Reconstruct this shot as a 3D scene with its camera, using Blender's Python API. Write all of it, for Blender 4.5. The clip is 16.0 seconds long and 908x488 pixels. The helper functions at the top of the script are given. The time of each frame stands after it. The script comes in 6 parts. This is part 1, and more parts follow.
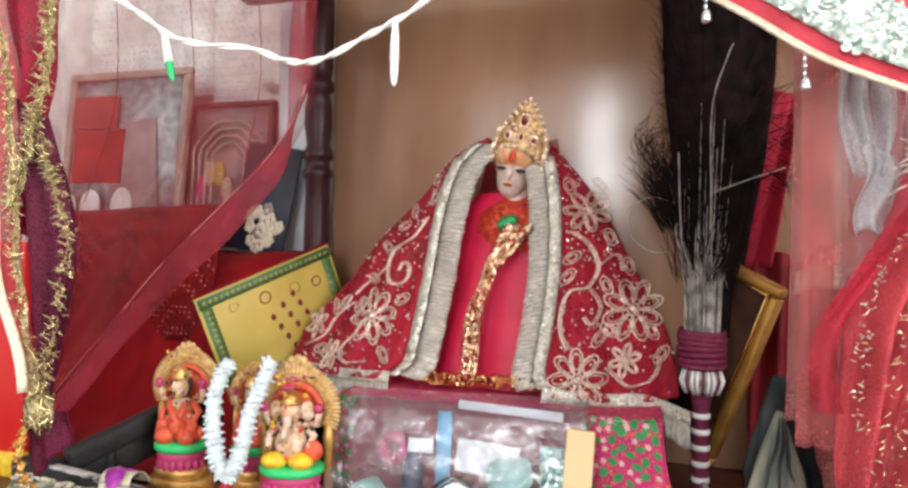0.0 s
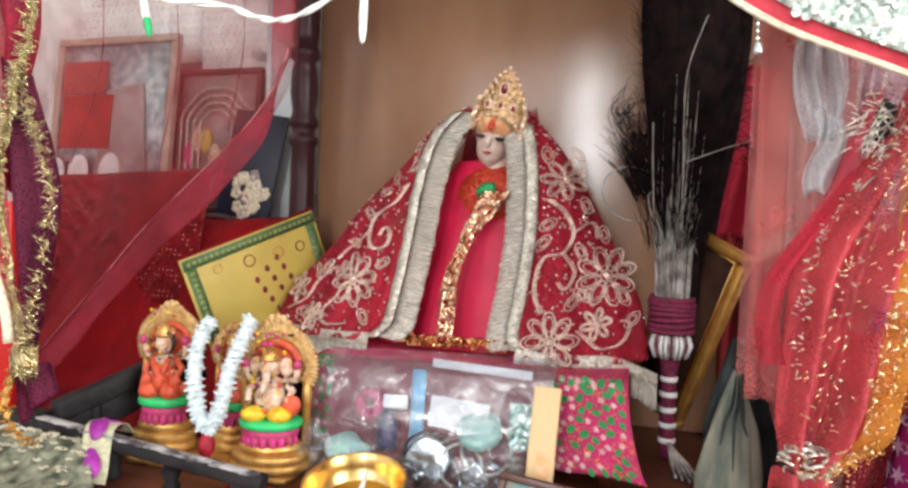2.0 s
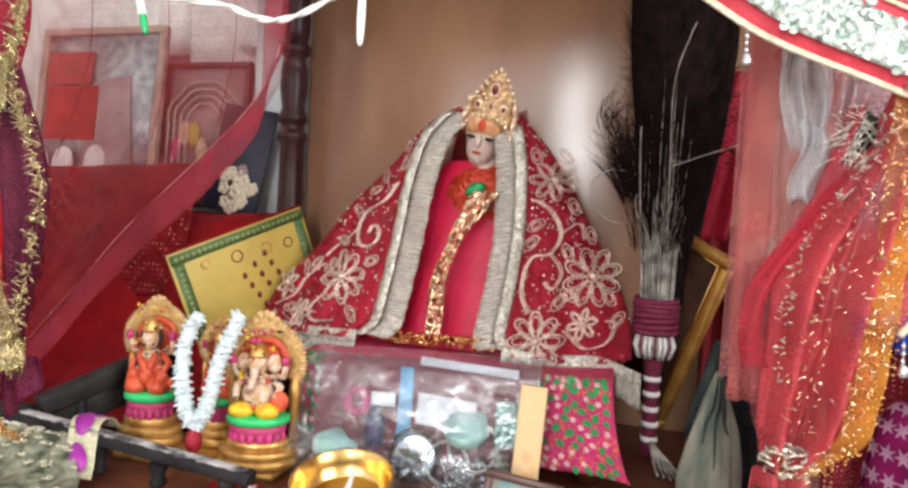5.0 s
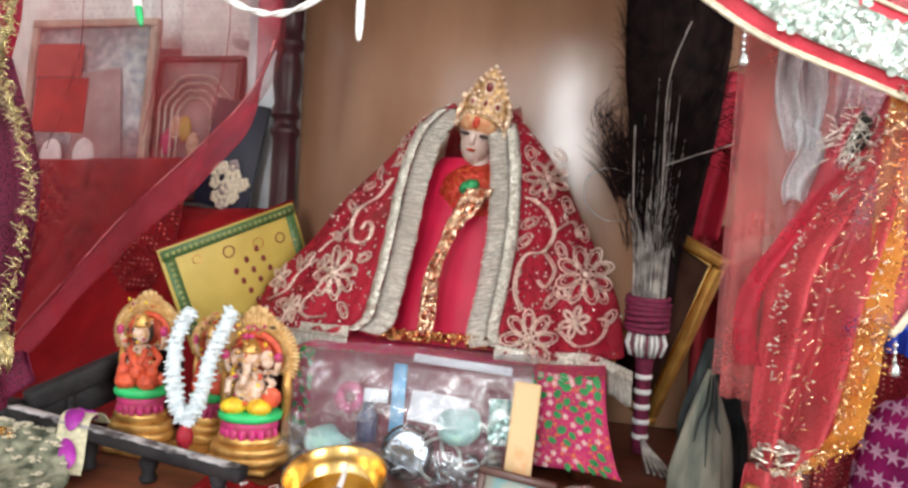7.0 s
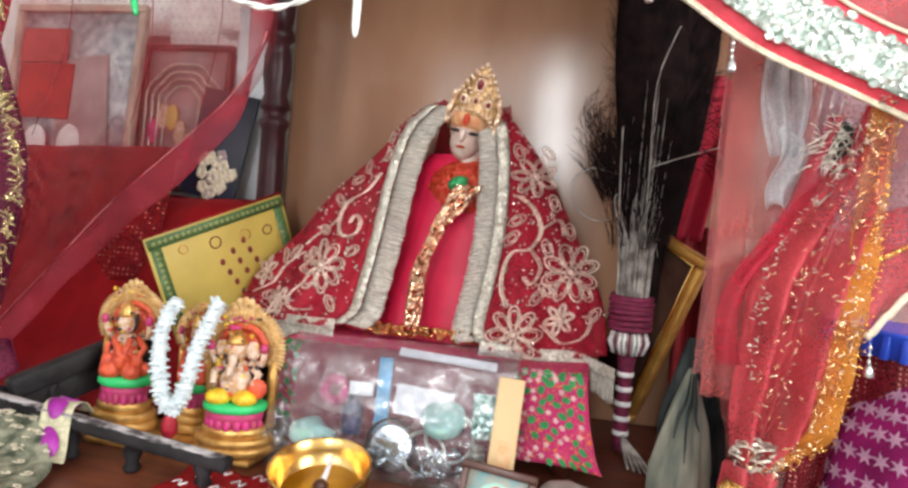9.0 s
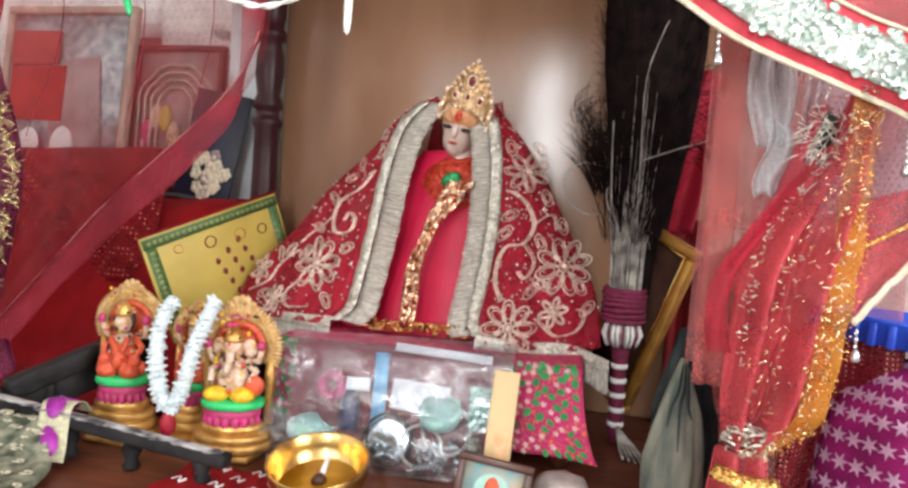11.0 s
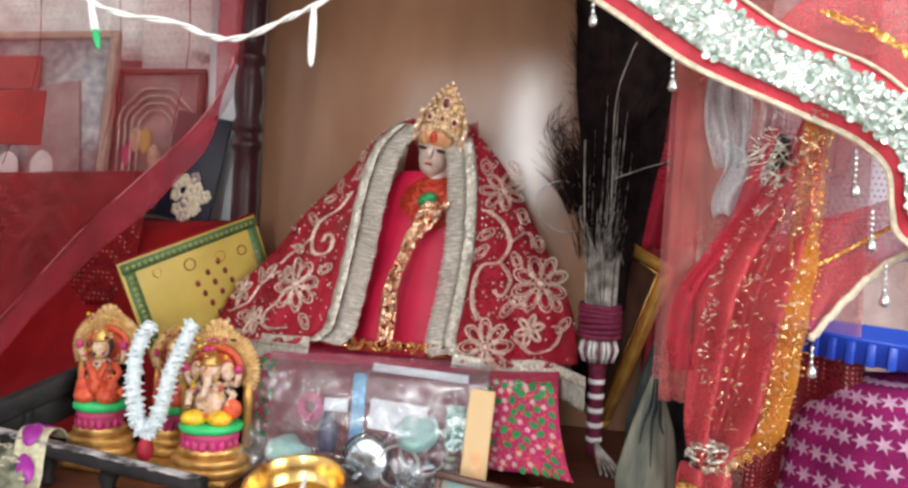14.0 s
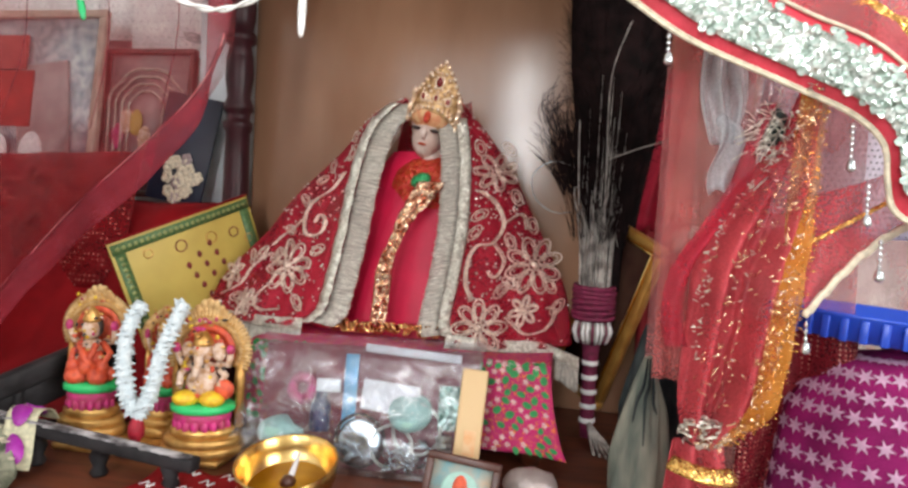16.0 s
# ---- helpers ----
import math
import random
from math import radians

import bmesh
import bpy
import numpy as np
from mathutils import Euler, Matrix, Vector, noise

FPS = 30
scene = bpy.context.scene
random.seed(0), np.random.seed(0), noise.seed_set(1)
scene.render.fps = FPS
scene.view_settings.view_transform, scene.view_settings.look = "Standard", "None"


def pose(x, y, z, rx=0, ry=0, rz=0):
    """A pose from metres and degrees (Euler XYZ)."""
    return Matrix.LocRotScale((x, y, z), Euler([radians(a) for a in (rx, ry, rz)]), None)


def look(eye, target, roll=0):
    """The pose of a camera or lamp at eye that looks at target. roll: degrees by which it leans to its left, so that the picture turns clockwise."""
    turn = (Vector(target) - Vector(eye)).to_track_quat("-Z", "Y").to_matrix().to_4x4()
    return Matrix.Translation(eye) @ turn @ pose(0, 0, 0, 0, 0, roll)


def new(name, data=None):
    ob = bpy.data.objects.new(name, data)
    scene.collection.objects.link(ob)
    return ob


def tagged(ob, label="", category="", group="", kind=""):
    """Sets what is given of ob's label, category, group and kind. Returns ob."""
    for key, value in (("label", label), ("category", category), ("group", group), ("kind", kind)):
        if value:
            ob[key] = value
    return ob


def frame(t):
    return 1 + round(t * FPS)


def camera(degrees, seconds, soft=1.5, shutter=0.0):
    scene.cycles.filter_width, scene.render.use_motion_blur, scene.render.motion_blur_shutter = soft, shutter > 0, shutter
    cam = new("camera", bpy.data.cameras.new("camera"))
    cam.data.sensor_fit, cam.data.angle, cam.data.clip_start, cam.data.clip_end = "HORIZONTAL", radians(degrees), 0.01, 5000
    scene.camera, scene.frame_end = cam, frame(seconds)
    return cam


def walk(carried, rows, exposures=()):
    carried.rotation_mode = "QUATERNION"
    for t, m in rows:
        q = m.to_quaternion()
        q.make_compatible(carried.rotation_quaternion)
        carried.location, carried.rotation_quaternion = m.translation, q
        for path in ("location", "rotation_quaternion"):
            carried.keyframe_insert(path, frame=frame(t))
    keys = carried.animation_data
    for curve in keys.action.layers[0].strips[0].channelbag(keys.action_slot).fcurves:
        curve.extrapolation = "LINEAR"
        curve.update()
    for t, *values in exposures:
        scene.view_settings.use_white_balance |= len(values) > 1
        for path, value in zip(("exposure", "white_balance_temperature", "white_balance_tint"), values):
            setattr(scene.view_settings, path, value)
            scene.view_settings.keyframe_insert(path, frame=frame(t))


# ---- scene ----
cam = camera(70.0, 16.0, soft=2.7)
PATH = [
    (0, (0.204, -0.002, 1.052), (-0.356, 1.918, 1.058), 0.8),
    (0.5, (0.203, -0.007, 1.052), (-0.329, 1.921, 1.06), 1.3),
    (1, (0.198, -0.01, 1.052), (-0.341, 1.916, 1.043), 1.8),
    (1.5, (0.219, -0.012, 1.044), (-0.372, 1.899, 1.024), 0.8),
    (2, (0.229, -0.014, 1.036), (-0.316, 1.91, 0.978), 1.7),
    (2.5, (0.227, -0.012, 1.035), (-0.331, 1.907, 0.954), 1.8),
    (3, (0.228, -0.011, 1.036), (-0.297, 1.918, 0.972), 0.9),
    (5.5, (0.222, -0.023, 1.04), (-0.26, 1.917, 0.969), 3.1),
    (6, (0.22, -0.022, 1.039), (-0.236, 1.924, 0.957), 3.0),
    (6.5, (0.22, -0.022, 1.042), (-0.225, 1.926, 0.95), 2.8),
    (7, (0.219, -0.023, 1.039), (-0.243, 1.921, 0.964), 3.1),
    (7.5, (0.218, -0.024, 1.039), (-0.237, 1.921, 0.943), 3.0),
    (8, (0.218, -0.021, 1.038), (-0.216, 1.93, 0.953), 3.0),
    (8.5, (0.219, -0.026, 1.045), (-0.216, 1.925, 0.986), 4.2),
    (9, (0.216, -0.03, 1.04), (-0.197, 1.925, 0.953), 4.4),
    (9.5, (0.217, -0.03, 1.038), (-0.168, 1.93, 0.943), 4.1),
    (12, (0.221, -0.04, 1.036), (-0.181, 1.918, 0.949), 3.3),
    (12.5, (0.225, -0.035, 1.037), (-0.152, 1.926, 0.94), 3.0),
    (13, (0.227, -0.032, 1.035), (-0.157, 1.928, 0.946), 3.2),
    (13.5, (0.229, -0.037, 1.038), (-0.139, 1.927, 0.953), 3.3),
    (14, (0.237, -0.042, 1.046), (-0.134, 1.923, 0.997), 2.7),
    (14.5, (0.239, -0.038, 1.04), (-0.135, 1.925, 0.97), 2.7),
    (15, (0.239, -0.04, 1.04), (-0.134, 1.923, 0.96), 2.8),
    (15.5, (0.239, -0.039, 1.039), (-0.129, 1.925, 0.951), 2.6),
    (16, (0.238, -0.037, 1.037), (-0.115, 1.93, 0.952), 2.8),
]
WALK_ROWS = [(t, look(e, a, r)) for t, e, a, r in PATH]
walk(cam, WALK_ROWS, [(0.0, 0.0), (12.0, 0.0), (13.5, -0.05), (14.2, -0.22), (16.0, -0.22)])

# ---- world and light ----
world = bpy.data.worlds.new("world")
scene.world = world
world.use_nodes = True
sky = world.node_tree.nodes.new("ShaderNodeTexSky")
sky.sky_type = "NISHITA"
sky.sun_disc = False
sky.sun_elevation, sky.sun_rotation = radians(40), radians(200)
world.node_tree.links.new(sky.outputs[0], world.node_tree.nodes["Background"].inputs[0])
world.node_tree.nodes["Background"].inputs[1].default_value = 0.1


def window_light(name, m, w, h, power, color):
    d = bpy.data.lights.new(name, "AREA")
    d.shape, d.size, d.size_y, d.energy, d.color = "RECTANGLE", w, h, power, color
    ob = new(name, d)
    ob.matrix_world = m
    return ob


window_light("daylight_side_window", look((1.77, -0.75, 1.75), (0.0, -0.75, 1.75)), 1.1, 1.3, 61.0, (0.98, 0.975, 0.95))
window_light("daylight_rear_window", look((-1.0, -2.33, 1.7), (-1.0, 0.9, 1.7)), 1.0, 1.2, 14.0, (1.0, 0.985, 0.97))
window_light("daylight_door_gap", look((0.06, -2.33, 1.65), (0.06, 0.9, 1.65)), 0.26, 1.2, 36.0, (0.97, 0.985, 1.0))


# ---- materials ----
def material(name, color, rough=0.6, metal=0.0, color2=None, scale=40.0, bump=0.15, bump_scale=None, detail=4.0, spec=0.5, sheen=0.0, stretch=(1, 1, 1), coat=0.0):
    m = bpy.data.materials.new(name)
    m.use_nodes = True
    nt = m.node_tree
    b = nt.nodes["Principled BSDF"]
    b.inputs["Roughness"].default_value = rough
    b.inputs["Metallic"].default_value = metal
    b.inputs["Specular IOR Level"].default_value = spec
    b.inputs["Sheen Weight"].default_value = sheen
    b.inputs["Coat Weight"].default_value = coat
    tc = nt.nodes.new("ShaderNodeTexCoord")
    mp = nt.nodes.new("ShaderNodeMapping")
    mp.inputs["Scale"].default_value = stretch
    nt.links.new(tc.outputs["Object"], mp.inputs["Vector"])
    n1 = nt.nodes.new("ShaderNodeTexNoise")
    n1.inputs["Scale"].default_value, n1.inputs["Detail"].default_value = scale, detail
    nt.links.new(mp.outputs[0], n1.inputs["Vector"])
    ramp = nt.nodes.new("ShaderNodeValToRGB")
    c2 = color2 or tuple(c * 0.72 for c in color)
    ramp.color_ramp.elements[0].position, ramp.color_ramp.elements[0].color = 0.36, (*c2, 1)
    ramp.color_ramp.elements[1].position, ramp.color_ramp.elements[1].color = 0.64, (*color, 1)
    nt.links.new(n1.outputs["Fac"], ramp.inputs[0])
    nt.links.new(ramp.outputs[0], b.inputs["Base Color"])
    if bump:
        n2 = nt.nodes.new("ShaderNodeTexNoise")
        n2.inputs["Scale"].default_value, n2.inputs["Detail"].default_value = bump_scale or scale * 6, 3.0
        nt.links.new(mp.outputs[0], n2.inputs["Vector"])
        bp = nt.nodes.new("ShaderNodeBump")
        bp.inputs["Strength"].default_value, bp.inputs["Distance"].default_value = bump, 0.002
        nt.links.new(n2.outputs["Fac"], bp.inputs["Height"])
        nt.links.new(bp.outputs[0], b.inputs["Normal"])
    return m


def glitter(name, color, color2, scale=700.0, rough=0.22, metal=0.9, amount=1.0):
    """Sequins and tinsel: metal flakes that each tilt their own way."""
    m = material(name, color, rough, metal, color2, scale=scale * 0.4, bump=0)
    nt = m.node_tree
    b = nt.nodes["Principled BSDF"]
    tc = next(n for n in nt.nodes if n.type == "TEX_COORD")
    v = nt.nodes.new("ShaderNodeTexVoronoi")
    v.inputs["Scale"].default_value = scale
    nt.links.new(tc.outputs["Object"], v.inputs["Vector"])
    sub = nt.nodes.new("ShaderNodeVectorMath")
    sub.operation = "SUBTRACT"
    sub.inputs[1].default_value = (0.5, 0.5, 0.5)
    nt.links.new(v.outputs["Color"], sub.inputs[0])
    sc = nt.nodes.new("ShaderNodeVectorMath")
    sc.operation = "SCALE"
    sc.inputs["Scale"].default_value = amount
    nt.links.new(sub.outputs[0], sc.inputs[0])
    geo = nt.nodes.new("ShaderNodeNewGeometry")
    add = nt.nodes.new("ShaderNodeVectorMath")
    nt.links.new(geo.outputs["Normal"], add.inputs[0])
    nt.links.new(sc.outputs[0], add.inputs[1])
    nrm = nt.nodes.new("ShaderNodeVectorMath")
    nrm.operation = "NORMALIZE"
    nt.links.new(add.outputs[0], nrm.inputs[0])
    nt.links.new(nrm.outputs[0], b.inputs["Normal"])
    return m


def sheer(name, color, cover=0.5, dots=None, dot_scale=160.0, fine=900.0, vary=0.25, rough=0.6):
    """Thin net or organza: part of the light passes straight through the weave."""
    m = material(name, color, rough, 0.0, scale=30, bump=0.05, spec=0.25)
    nt = m.node_tree
    b = nt.nodes["Principled BSDF"]
    out = next(n for n in nt.nodes if n.type == "OUTPUT_MATERIAL")
    tr = nt.nodes.new("ShaderNodeBsdfTransparent")
    tl = nt.nodes.new("ShaderNodeBsdfTranslucent")
    tl.inputs["Color"].default_value = (*color, 1)
    half = nt.nodes.new("ShaderNodeMixShader")
    half.inputs[0].default_value = 0.35
    nt.links.new(b.outputs[0], half.inputs[1])
    nt.links.new(tl.outputs[0], half.inputs[2])
    mix = nt.nodes.new("ShaderNodeMixShader")
    tc = next(n for n in nt.nodes if n.type == "TEX_COORD")
    n = nt.nodes.new("ShaderNodeTexNoise")
    n.inputs["Scale"].default_value, n.inputs["Detail"].default_value = 14.0, 3.0
    nt.links.new(tc.outputs["Object"], n.inputs["Vector"])
    mr = nt.nodes.new("ShaderNodeMapRange")
    mr.inputs["From Min"].default_value, mr.inputs["From Max"].default_value = 0.3, 0.7
    mr.inputs["To Min"].default_value, mr.inputs["To Max"].default_value = max(0, cover - vary), min(1, cover + vary)
    nt.links.new(n.outputs["Fac"], mr.inputs["Value"])
    nf = nt.nodes.new("ShaderNodeTexNoise")
    nf.inputs["Scale"].default_value, nf.inputs["Detail"].default_value = fine * 0.5, 2.0
    nt.links.new(tc.outputs["Object"], nf.inputs["Vector"])
    weave = nt.nodes.new("ShaderNodeMapRange")
    weave.inputs["From Min"].default_value, weave.inputs["From Max"].default_value = 0.3, 0.7
    weave.inputs["To Min"].default_value, weave.inputs["To Max"].default_value = -min(0.2, 0.25 * cover ** 1.5), min(0.2, 0.25 * cover ** 1.5)
    nt.links.new(nf.outputs["Fac"], weave.inputs["Value"])
    both = nt.nodes.new("ShaderNodeMath")
    both.use_clamp = True
    nt.links.new(mr.outputs[0], both.inputs[0])
    nt.links.new(weave.outputs[0], both.inputs[1])
    last = both.outputs[0]
    if dots:
        uv = nt.nodes.new("ShaderNodeTexCoord")
        v = nt.nodes.new("ShaderNodeTexVoronoi")
        v.inputs["Scale"].default_value, v.inputs["Randomness"].default_value = dot_scale, 0.12
        nt.links.new(uv.outputs["Object"], v.inputs["Vector"])
        lt = nt.nodes.new("ShaderNodeMath")
        lt.operation = "LESS_THAN"
        lt.inputs[1].default_value = 0.22
        nt.links.new(v.outputs["Distance"], lt.inputs[0])
        mc = nt.nodes.new("ShaderNodeMix")
        mc.data_type = "RGBA"
        ramp = next(k for k in nt.nodes if k.type == "VALTORGB")
        nt.links.new(lt.outputs[0], mc.inputs[0])
        nt.links.new(ramp.outputs[0], mc.inputs[6])
        mc.inputs[7].default_value = (*dots, 1)
        nt.links.new(mc.outputs[2], b.inputs["Base Color"])
        mx = nt.nodes.new("ShaderNodeMath")
        mx.operation = "MAXIMUM"
        nt.links.new(last, mx.inputs[0])
        nt.links.new(lt.outputs[0], mx.inputs[1])
        last = mx.outputs[0]
    nt.links.new(last, mix.inputs[0])
    nt.links.new(tr.outputs[0], mix.inputs[1])
    nt.links.new(half.outputs[0], mix.inputs[2])
    nt.links.new(mix.outputs[0], out.inputs[0])
    return m


def film_plastic(name, cover=0.14, tint=(0.95, 0.97, 1.0)):
    m = bpy.data.materials.new(name)
    m.use_nodes = True
    nt = m.node_tree
    b = nt.nodes["Principled BSDF"]
    b.inputs["Base Color"].default_value = (*tint, 1)
    b.inputs["Roughness"].default_value = 0.12
    out = next(n for n in nt.nodes if n.type == "OUTPUT_MATERIAL")
    tc = nt.nodes.new("ShaderNodeTexCoord")
    n = nt.nodes.new("ShaderNodeTexNoise")
    n.inputs["Scale"].default_value, n.inputs["Detail"].default_value, n.inputs["Distortion"].default_value = 26.0, 5.0, 1.2
    nt.links.new(tc.outputs["Object"], n.inputs["Vector"])
    bp = nt.nodes.new("ShaderNodeBump")
    bp.inputs["Strength"].default_value, bp.inputs["Distance"].default_value = 0.9, 0.01
    nt.links.new(n.outputs["Fac"], bp.inputs["Height"])
    gl = nt.nodes.new("ShaderNodeBsdfGlossy")
    gl.inputs["Roughness"].default_value = 0.1
    nt.links.new(bp.outputs[0], gl.inputs["Normal"])
    nt.links.new(bp.outputs[0], b.inputs["Normal"])
    tr = nt.nodes.new("ShaderNodeBsdfTransparent")
    tr.inputs[0].default_value = (*tint, 1)
    surf = nt.nodes.new("ShaderNodeMixShader")
    surf.inputs[0].default_value = 0.82
    nt.links.new(b.outputs[0], surf.inputs[1])
    nt.links.new(gl.outputs[0], surf.inputs[2])
    mr = nt.nodes.new("ShaderNodeMapRange")
    mr.inputs["From Min"].default_value, mr.inputs["From Max"].default_value = 0.4, 0.75
    mr.inputs["To Min"].default_value, mr.inputs["To Max"].default_value = cover * 0.5, cover * 2.4
    nt.links.new(n.outputs["Fac"], mr.inputs["Value"])
    mix = nt.nodes.new("ShaderNodeMixShader")
    nt.links.new(mr.outputs[0], mix.inputs[0])
    nt.links.new(tr.outputs[0], mix.inputs[1])
    nt.links.new(surf.outputs[0], mix.inputs[2])
    nt.links.new(mix.outputs[0], out.inputs[0])
    return m


WALL = material("painted_plaster", (0.78, 0.77, 0.75), 0.85, color2=(0.70, 0.69, 0.68), scale=6, bump_scale=220)
FLOOR = material("floor_stone", (0.42, 0.36, 0.30), 0.5, scale=9)
PANEL = material("brown_laminate", (0.32, 0.175, 0.105), 0.21, color2=(0.25, 0.13, 0.075), scale=9, bump=0.06, bump_scale=60, stretch=(1.0, 1.0, 0.35), spec=0.6)
MAHOGANY = material("mahogany_lacquer", (0.050, 0.010, 0.016), 0.38, color2=(0.028, 0.006, 0.009), scale=30, bump=0.03, spec=0.35)
TABLE_WOOD = material("table_wood", (0.14, 0.036, 0.015), 0.45, color2=(0.07, 0.018, 0.009), scale=12, stretch=(1, 6, 1), bump=0.08)
RED_CLOTH = material("red_cloth", (0.30, 0.005, 0.009), 0.85, color2=(0.19, 0.003, 0.006), scale=14, bump=0.3, bump_scale=500, spec=0.2)
MAGENTA = material("magenta_satin", (0.64, 0.012, 0.065), 0.45, color2=(0.50, 0.009, 0.05), scale=18, bump=0.2, bump_scale=400, spec=0.3)
VEIL = sheer("veil_organza", (0.60, 0.030, 0.065), 0.58, vary=0.18)
NET_THIN = sheer("thin_red_net", (0.36, 0.04, 0.05), 0.27, vary=0.12)
NET_CORAL = sheer("thin_coral_net", (0.84, 0.26, 0.25), 0.36, vary=0.16)
NET_PINK = sheer("coral_net", (0.80, 0.13, 0.16), 0.55, vary=0.2)
NET_PALE = sheer("pale_pink_net", (0.84, 0.36, 0.36), 0.34, vary=0.14)
NET_DOT = sheer("dotted_net", (0.22, 0.012, 0.022), 0.88, dots=(0.66, 0.30, 0.24), dot_scale=250, vary=0.08)
MAROON = material("maroon_cloth", (0.10, 0.012, 0.035), 0.6, scale=20, bump=0.3, bump_scale=300)
GOLD = material("gold_paint", (0.74, 0.45, 0.15), 0.38, 0.65, color2=(0.48, 0.24, 0.06), scale=60, bump=0.2)
BRASS = material("polished_brass", (0.80, 0.58, 0.24), 0.24, 1.0, color2=(0.66, 0.42, 0.13), scale=25, bump=0.04)
GOLD_GLITTER = glitter("gold_tinsel", (0.95, 0.62, 0.20), (0.75, 0.40, 0.10), 900)
SILVER_GLITTER = glitter("silver_sequin", (0.78, 0.77, 0.69), (0.44, 0.42, 0.35), 850, 0.28, 0.65, 0.95)
SILVER_BRIGHT = glitter("bright_sequin", (0.80, 0.83, 0.80), (0.36, 0.48, 0.42), 420, 0.22, 0.5, 0.9)
FRINGE = material("grey_fringe", (0.80, 0.78, 0.70), 0.30, 0.45, color2=(0.60, 0.56, 0.50), scale=150, bump=0.5)
FRINGE_NET = sheer("fringe_net", (0.66, 0.63, 0.56), 0.66, vary=0.15)
THREAD = material("pale_gold_thread", (0.86, 0.72, 0.60), 0.28, 0.55, color2=(0.58, 0.40, 0.34), scale=300, bump=0.4, bump_scale=900)
CREAM = material("cream_trim", (0.85, 0.76, 0.58), 0.6, scale=200, bump=0.4)
WHITE_PLASTIC = material("white_plastic", (0.86, 0.86, 0.84), 0.35, scale=30, color2=(0.80, 0.80, 0.79), bump=0.02)
BLACK_WOOD = material("black_carved_wood", (0.026, 0.023, 0.025), 0.6, spec=0.25, color2=(0.009, 0.008, 0.009), scale=35, bump=0.5, bump_scale=160)
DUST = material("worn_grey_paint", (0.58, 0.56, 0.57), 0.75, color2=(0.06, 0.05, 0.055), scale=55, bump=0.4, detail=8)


FRAME_BROWN = material("dark_frame_wood", (0.09, 0.03, 0.02), 0.35, scale=40, bump=0.1)
PAPER = material("white_paper", (0.80, 0.79, 0.78), 0.6, color2=(0.72, 0.70, 0.72), scale=50, bump=0.05)


DOT_INK = material("grey_ink", (0.26, 0.26, 0.28), 0.6, scale=60, bump=0)
LINING = material("lavender_cotton", (0.66, 0.62, 0.70), 0.8, color2=(0.58, 0.54, 0.62), scale=30, bump=0.2, bump_scale=500)
PALE_GOLD = glitter("pale_gold_tinsel", (0.95, 0.82, 0.50), (0.48, 0.38, 0.18), 600, 0.18, 0.9, 1.2)
FLECK = glitter("bright_gold_fleck", (0.98, 0.84, 0.62), (0.90, 0.62, 0.34), 250, 0.14, 0.85, 1.0)


# ---- mesh helpers ----
def part(name, bm, mat, parent=None, label="", smooth=True):
    me = bpy.data.meshes.new(name)
    bm.to_mesh(me)
    bm.free()
    for m in (mat if isinstance(mat, (list, tuple)) else [mat]):
        me.materials.append(m)
    if smooth:
        me.shade_smooth()
    ob = new(name, me)
    if parent is not None:
        ob.parent = parent
    if label:
        ob["label"] = label
    return ob


def base(name, m=None, **tags):
    ob = new(name)
    ob.empty_display_size = 0.02
    if m is not None:
        ob.matrix_basis = m
    return tagged(ob, **tags)


def add_box(bm, c, s, m=None, bevel=0.0, mat=0):
    r = bmesh.ops.create_cube(bm, size=1.0, matrix=(m or Matrix()) @ Matrix.Translation(c) @ Matrix.Diagonal((*s, 1)))
    vs = r["verts"]
    fs = {f for v in vs for f in v.link_faces}
    for f in fs:
        f.material_index = mat
    if bevel:
        es = list({e for v in vs for e in v.link_edges})
        r2 = bmesh.ops.bevel(bm, geom=es, offset=bevel, segments=2, profile=0.5, affect="EDGES")
        for f in r2["faces"]:
            f.material_index = mat
    return bm


def box(c, s, m=None, bevel=0.0):
    return add_box(bmesh.new(), c, s, m, bevel)


def add_tube(bm, pts, r, seg=6, mat=0, closed=False, caps=True, flat=1.0):
    pts = [Vector(p) for p in pts]
    n = len(pts)
    rings = []
    up = None
    for i, p in enumerate(pts):
        a = pts[(i - 1) % n] if (closed or i > 0) else p
        b = pts[(i + 1) % n] if (closed or i < n - 1) else p
        d = (b - a)
        d = d.normalized() if d.length > 1e-9 else Vector((0, 0, 1))
        if up is None:
            up = d.orthogonal().normalized()
        up = (up - d * up.dot(d))
        up = up.normalized() if up.length > 1e-6 else d.orthogonal().normalized()
        side = d.cross(up)
        rad = r[i] if isinstance(r, (list, tuple)) else r
        rings.append([bm.verts.new(p + (up * math.cos(k * math.tau / seg) + side * math.sin(k * math.tau / seg) * flat) * rad) for k in range(seg)])
    for i in range(n if closed else n - 1):
        a, b = rings[i], rings[(i + 1) % n]
        for k in range(seg):
            f = bm.faces.new((a[k], a[(k + 1) % seg], b[(k + 1) % seg], b[k]))
            f.material_index = mat
    if caps and not closed:
        for ring in (rings[0][::-1], rings[-1]):
            bm.faces.new(ring).material_index = mat
    return bm


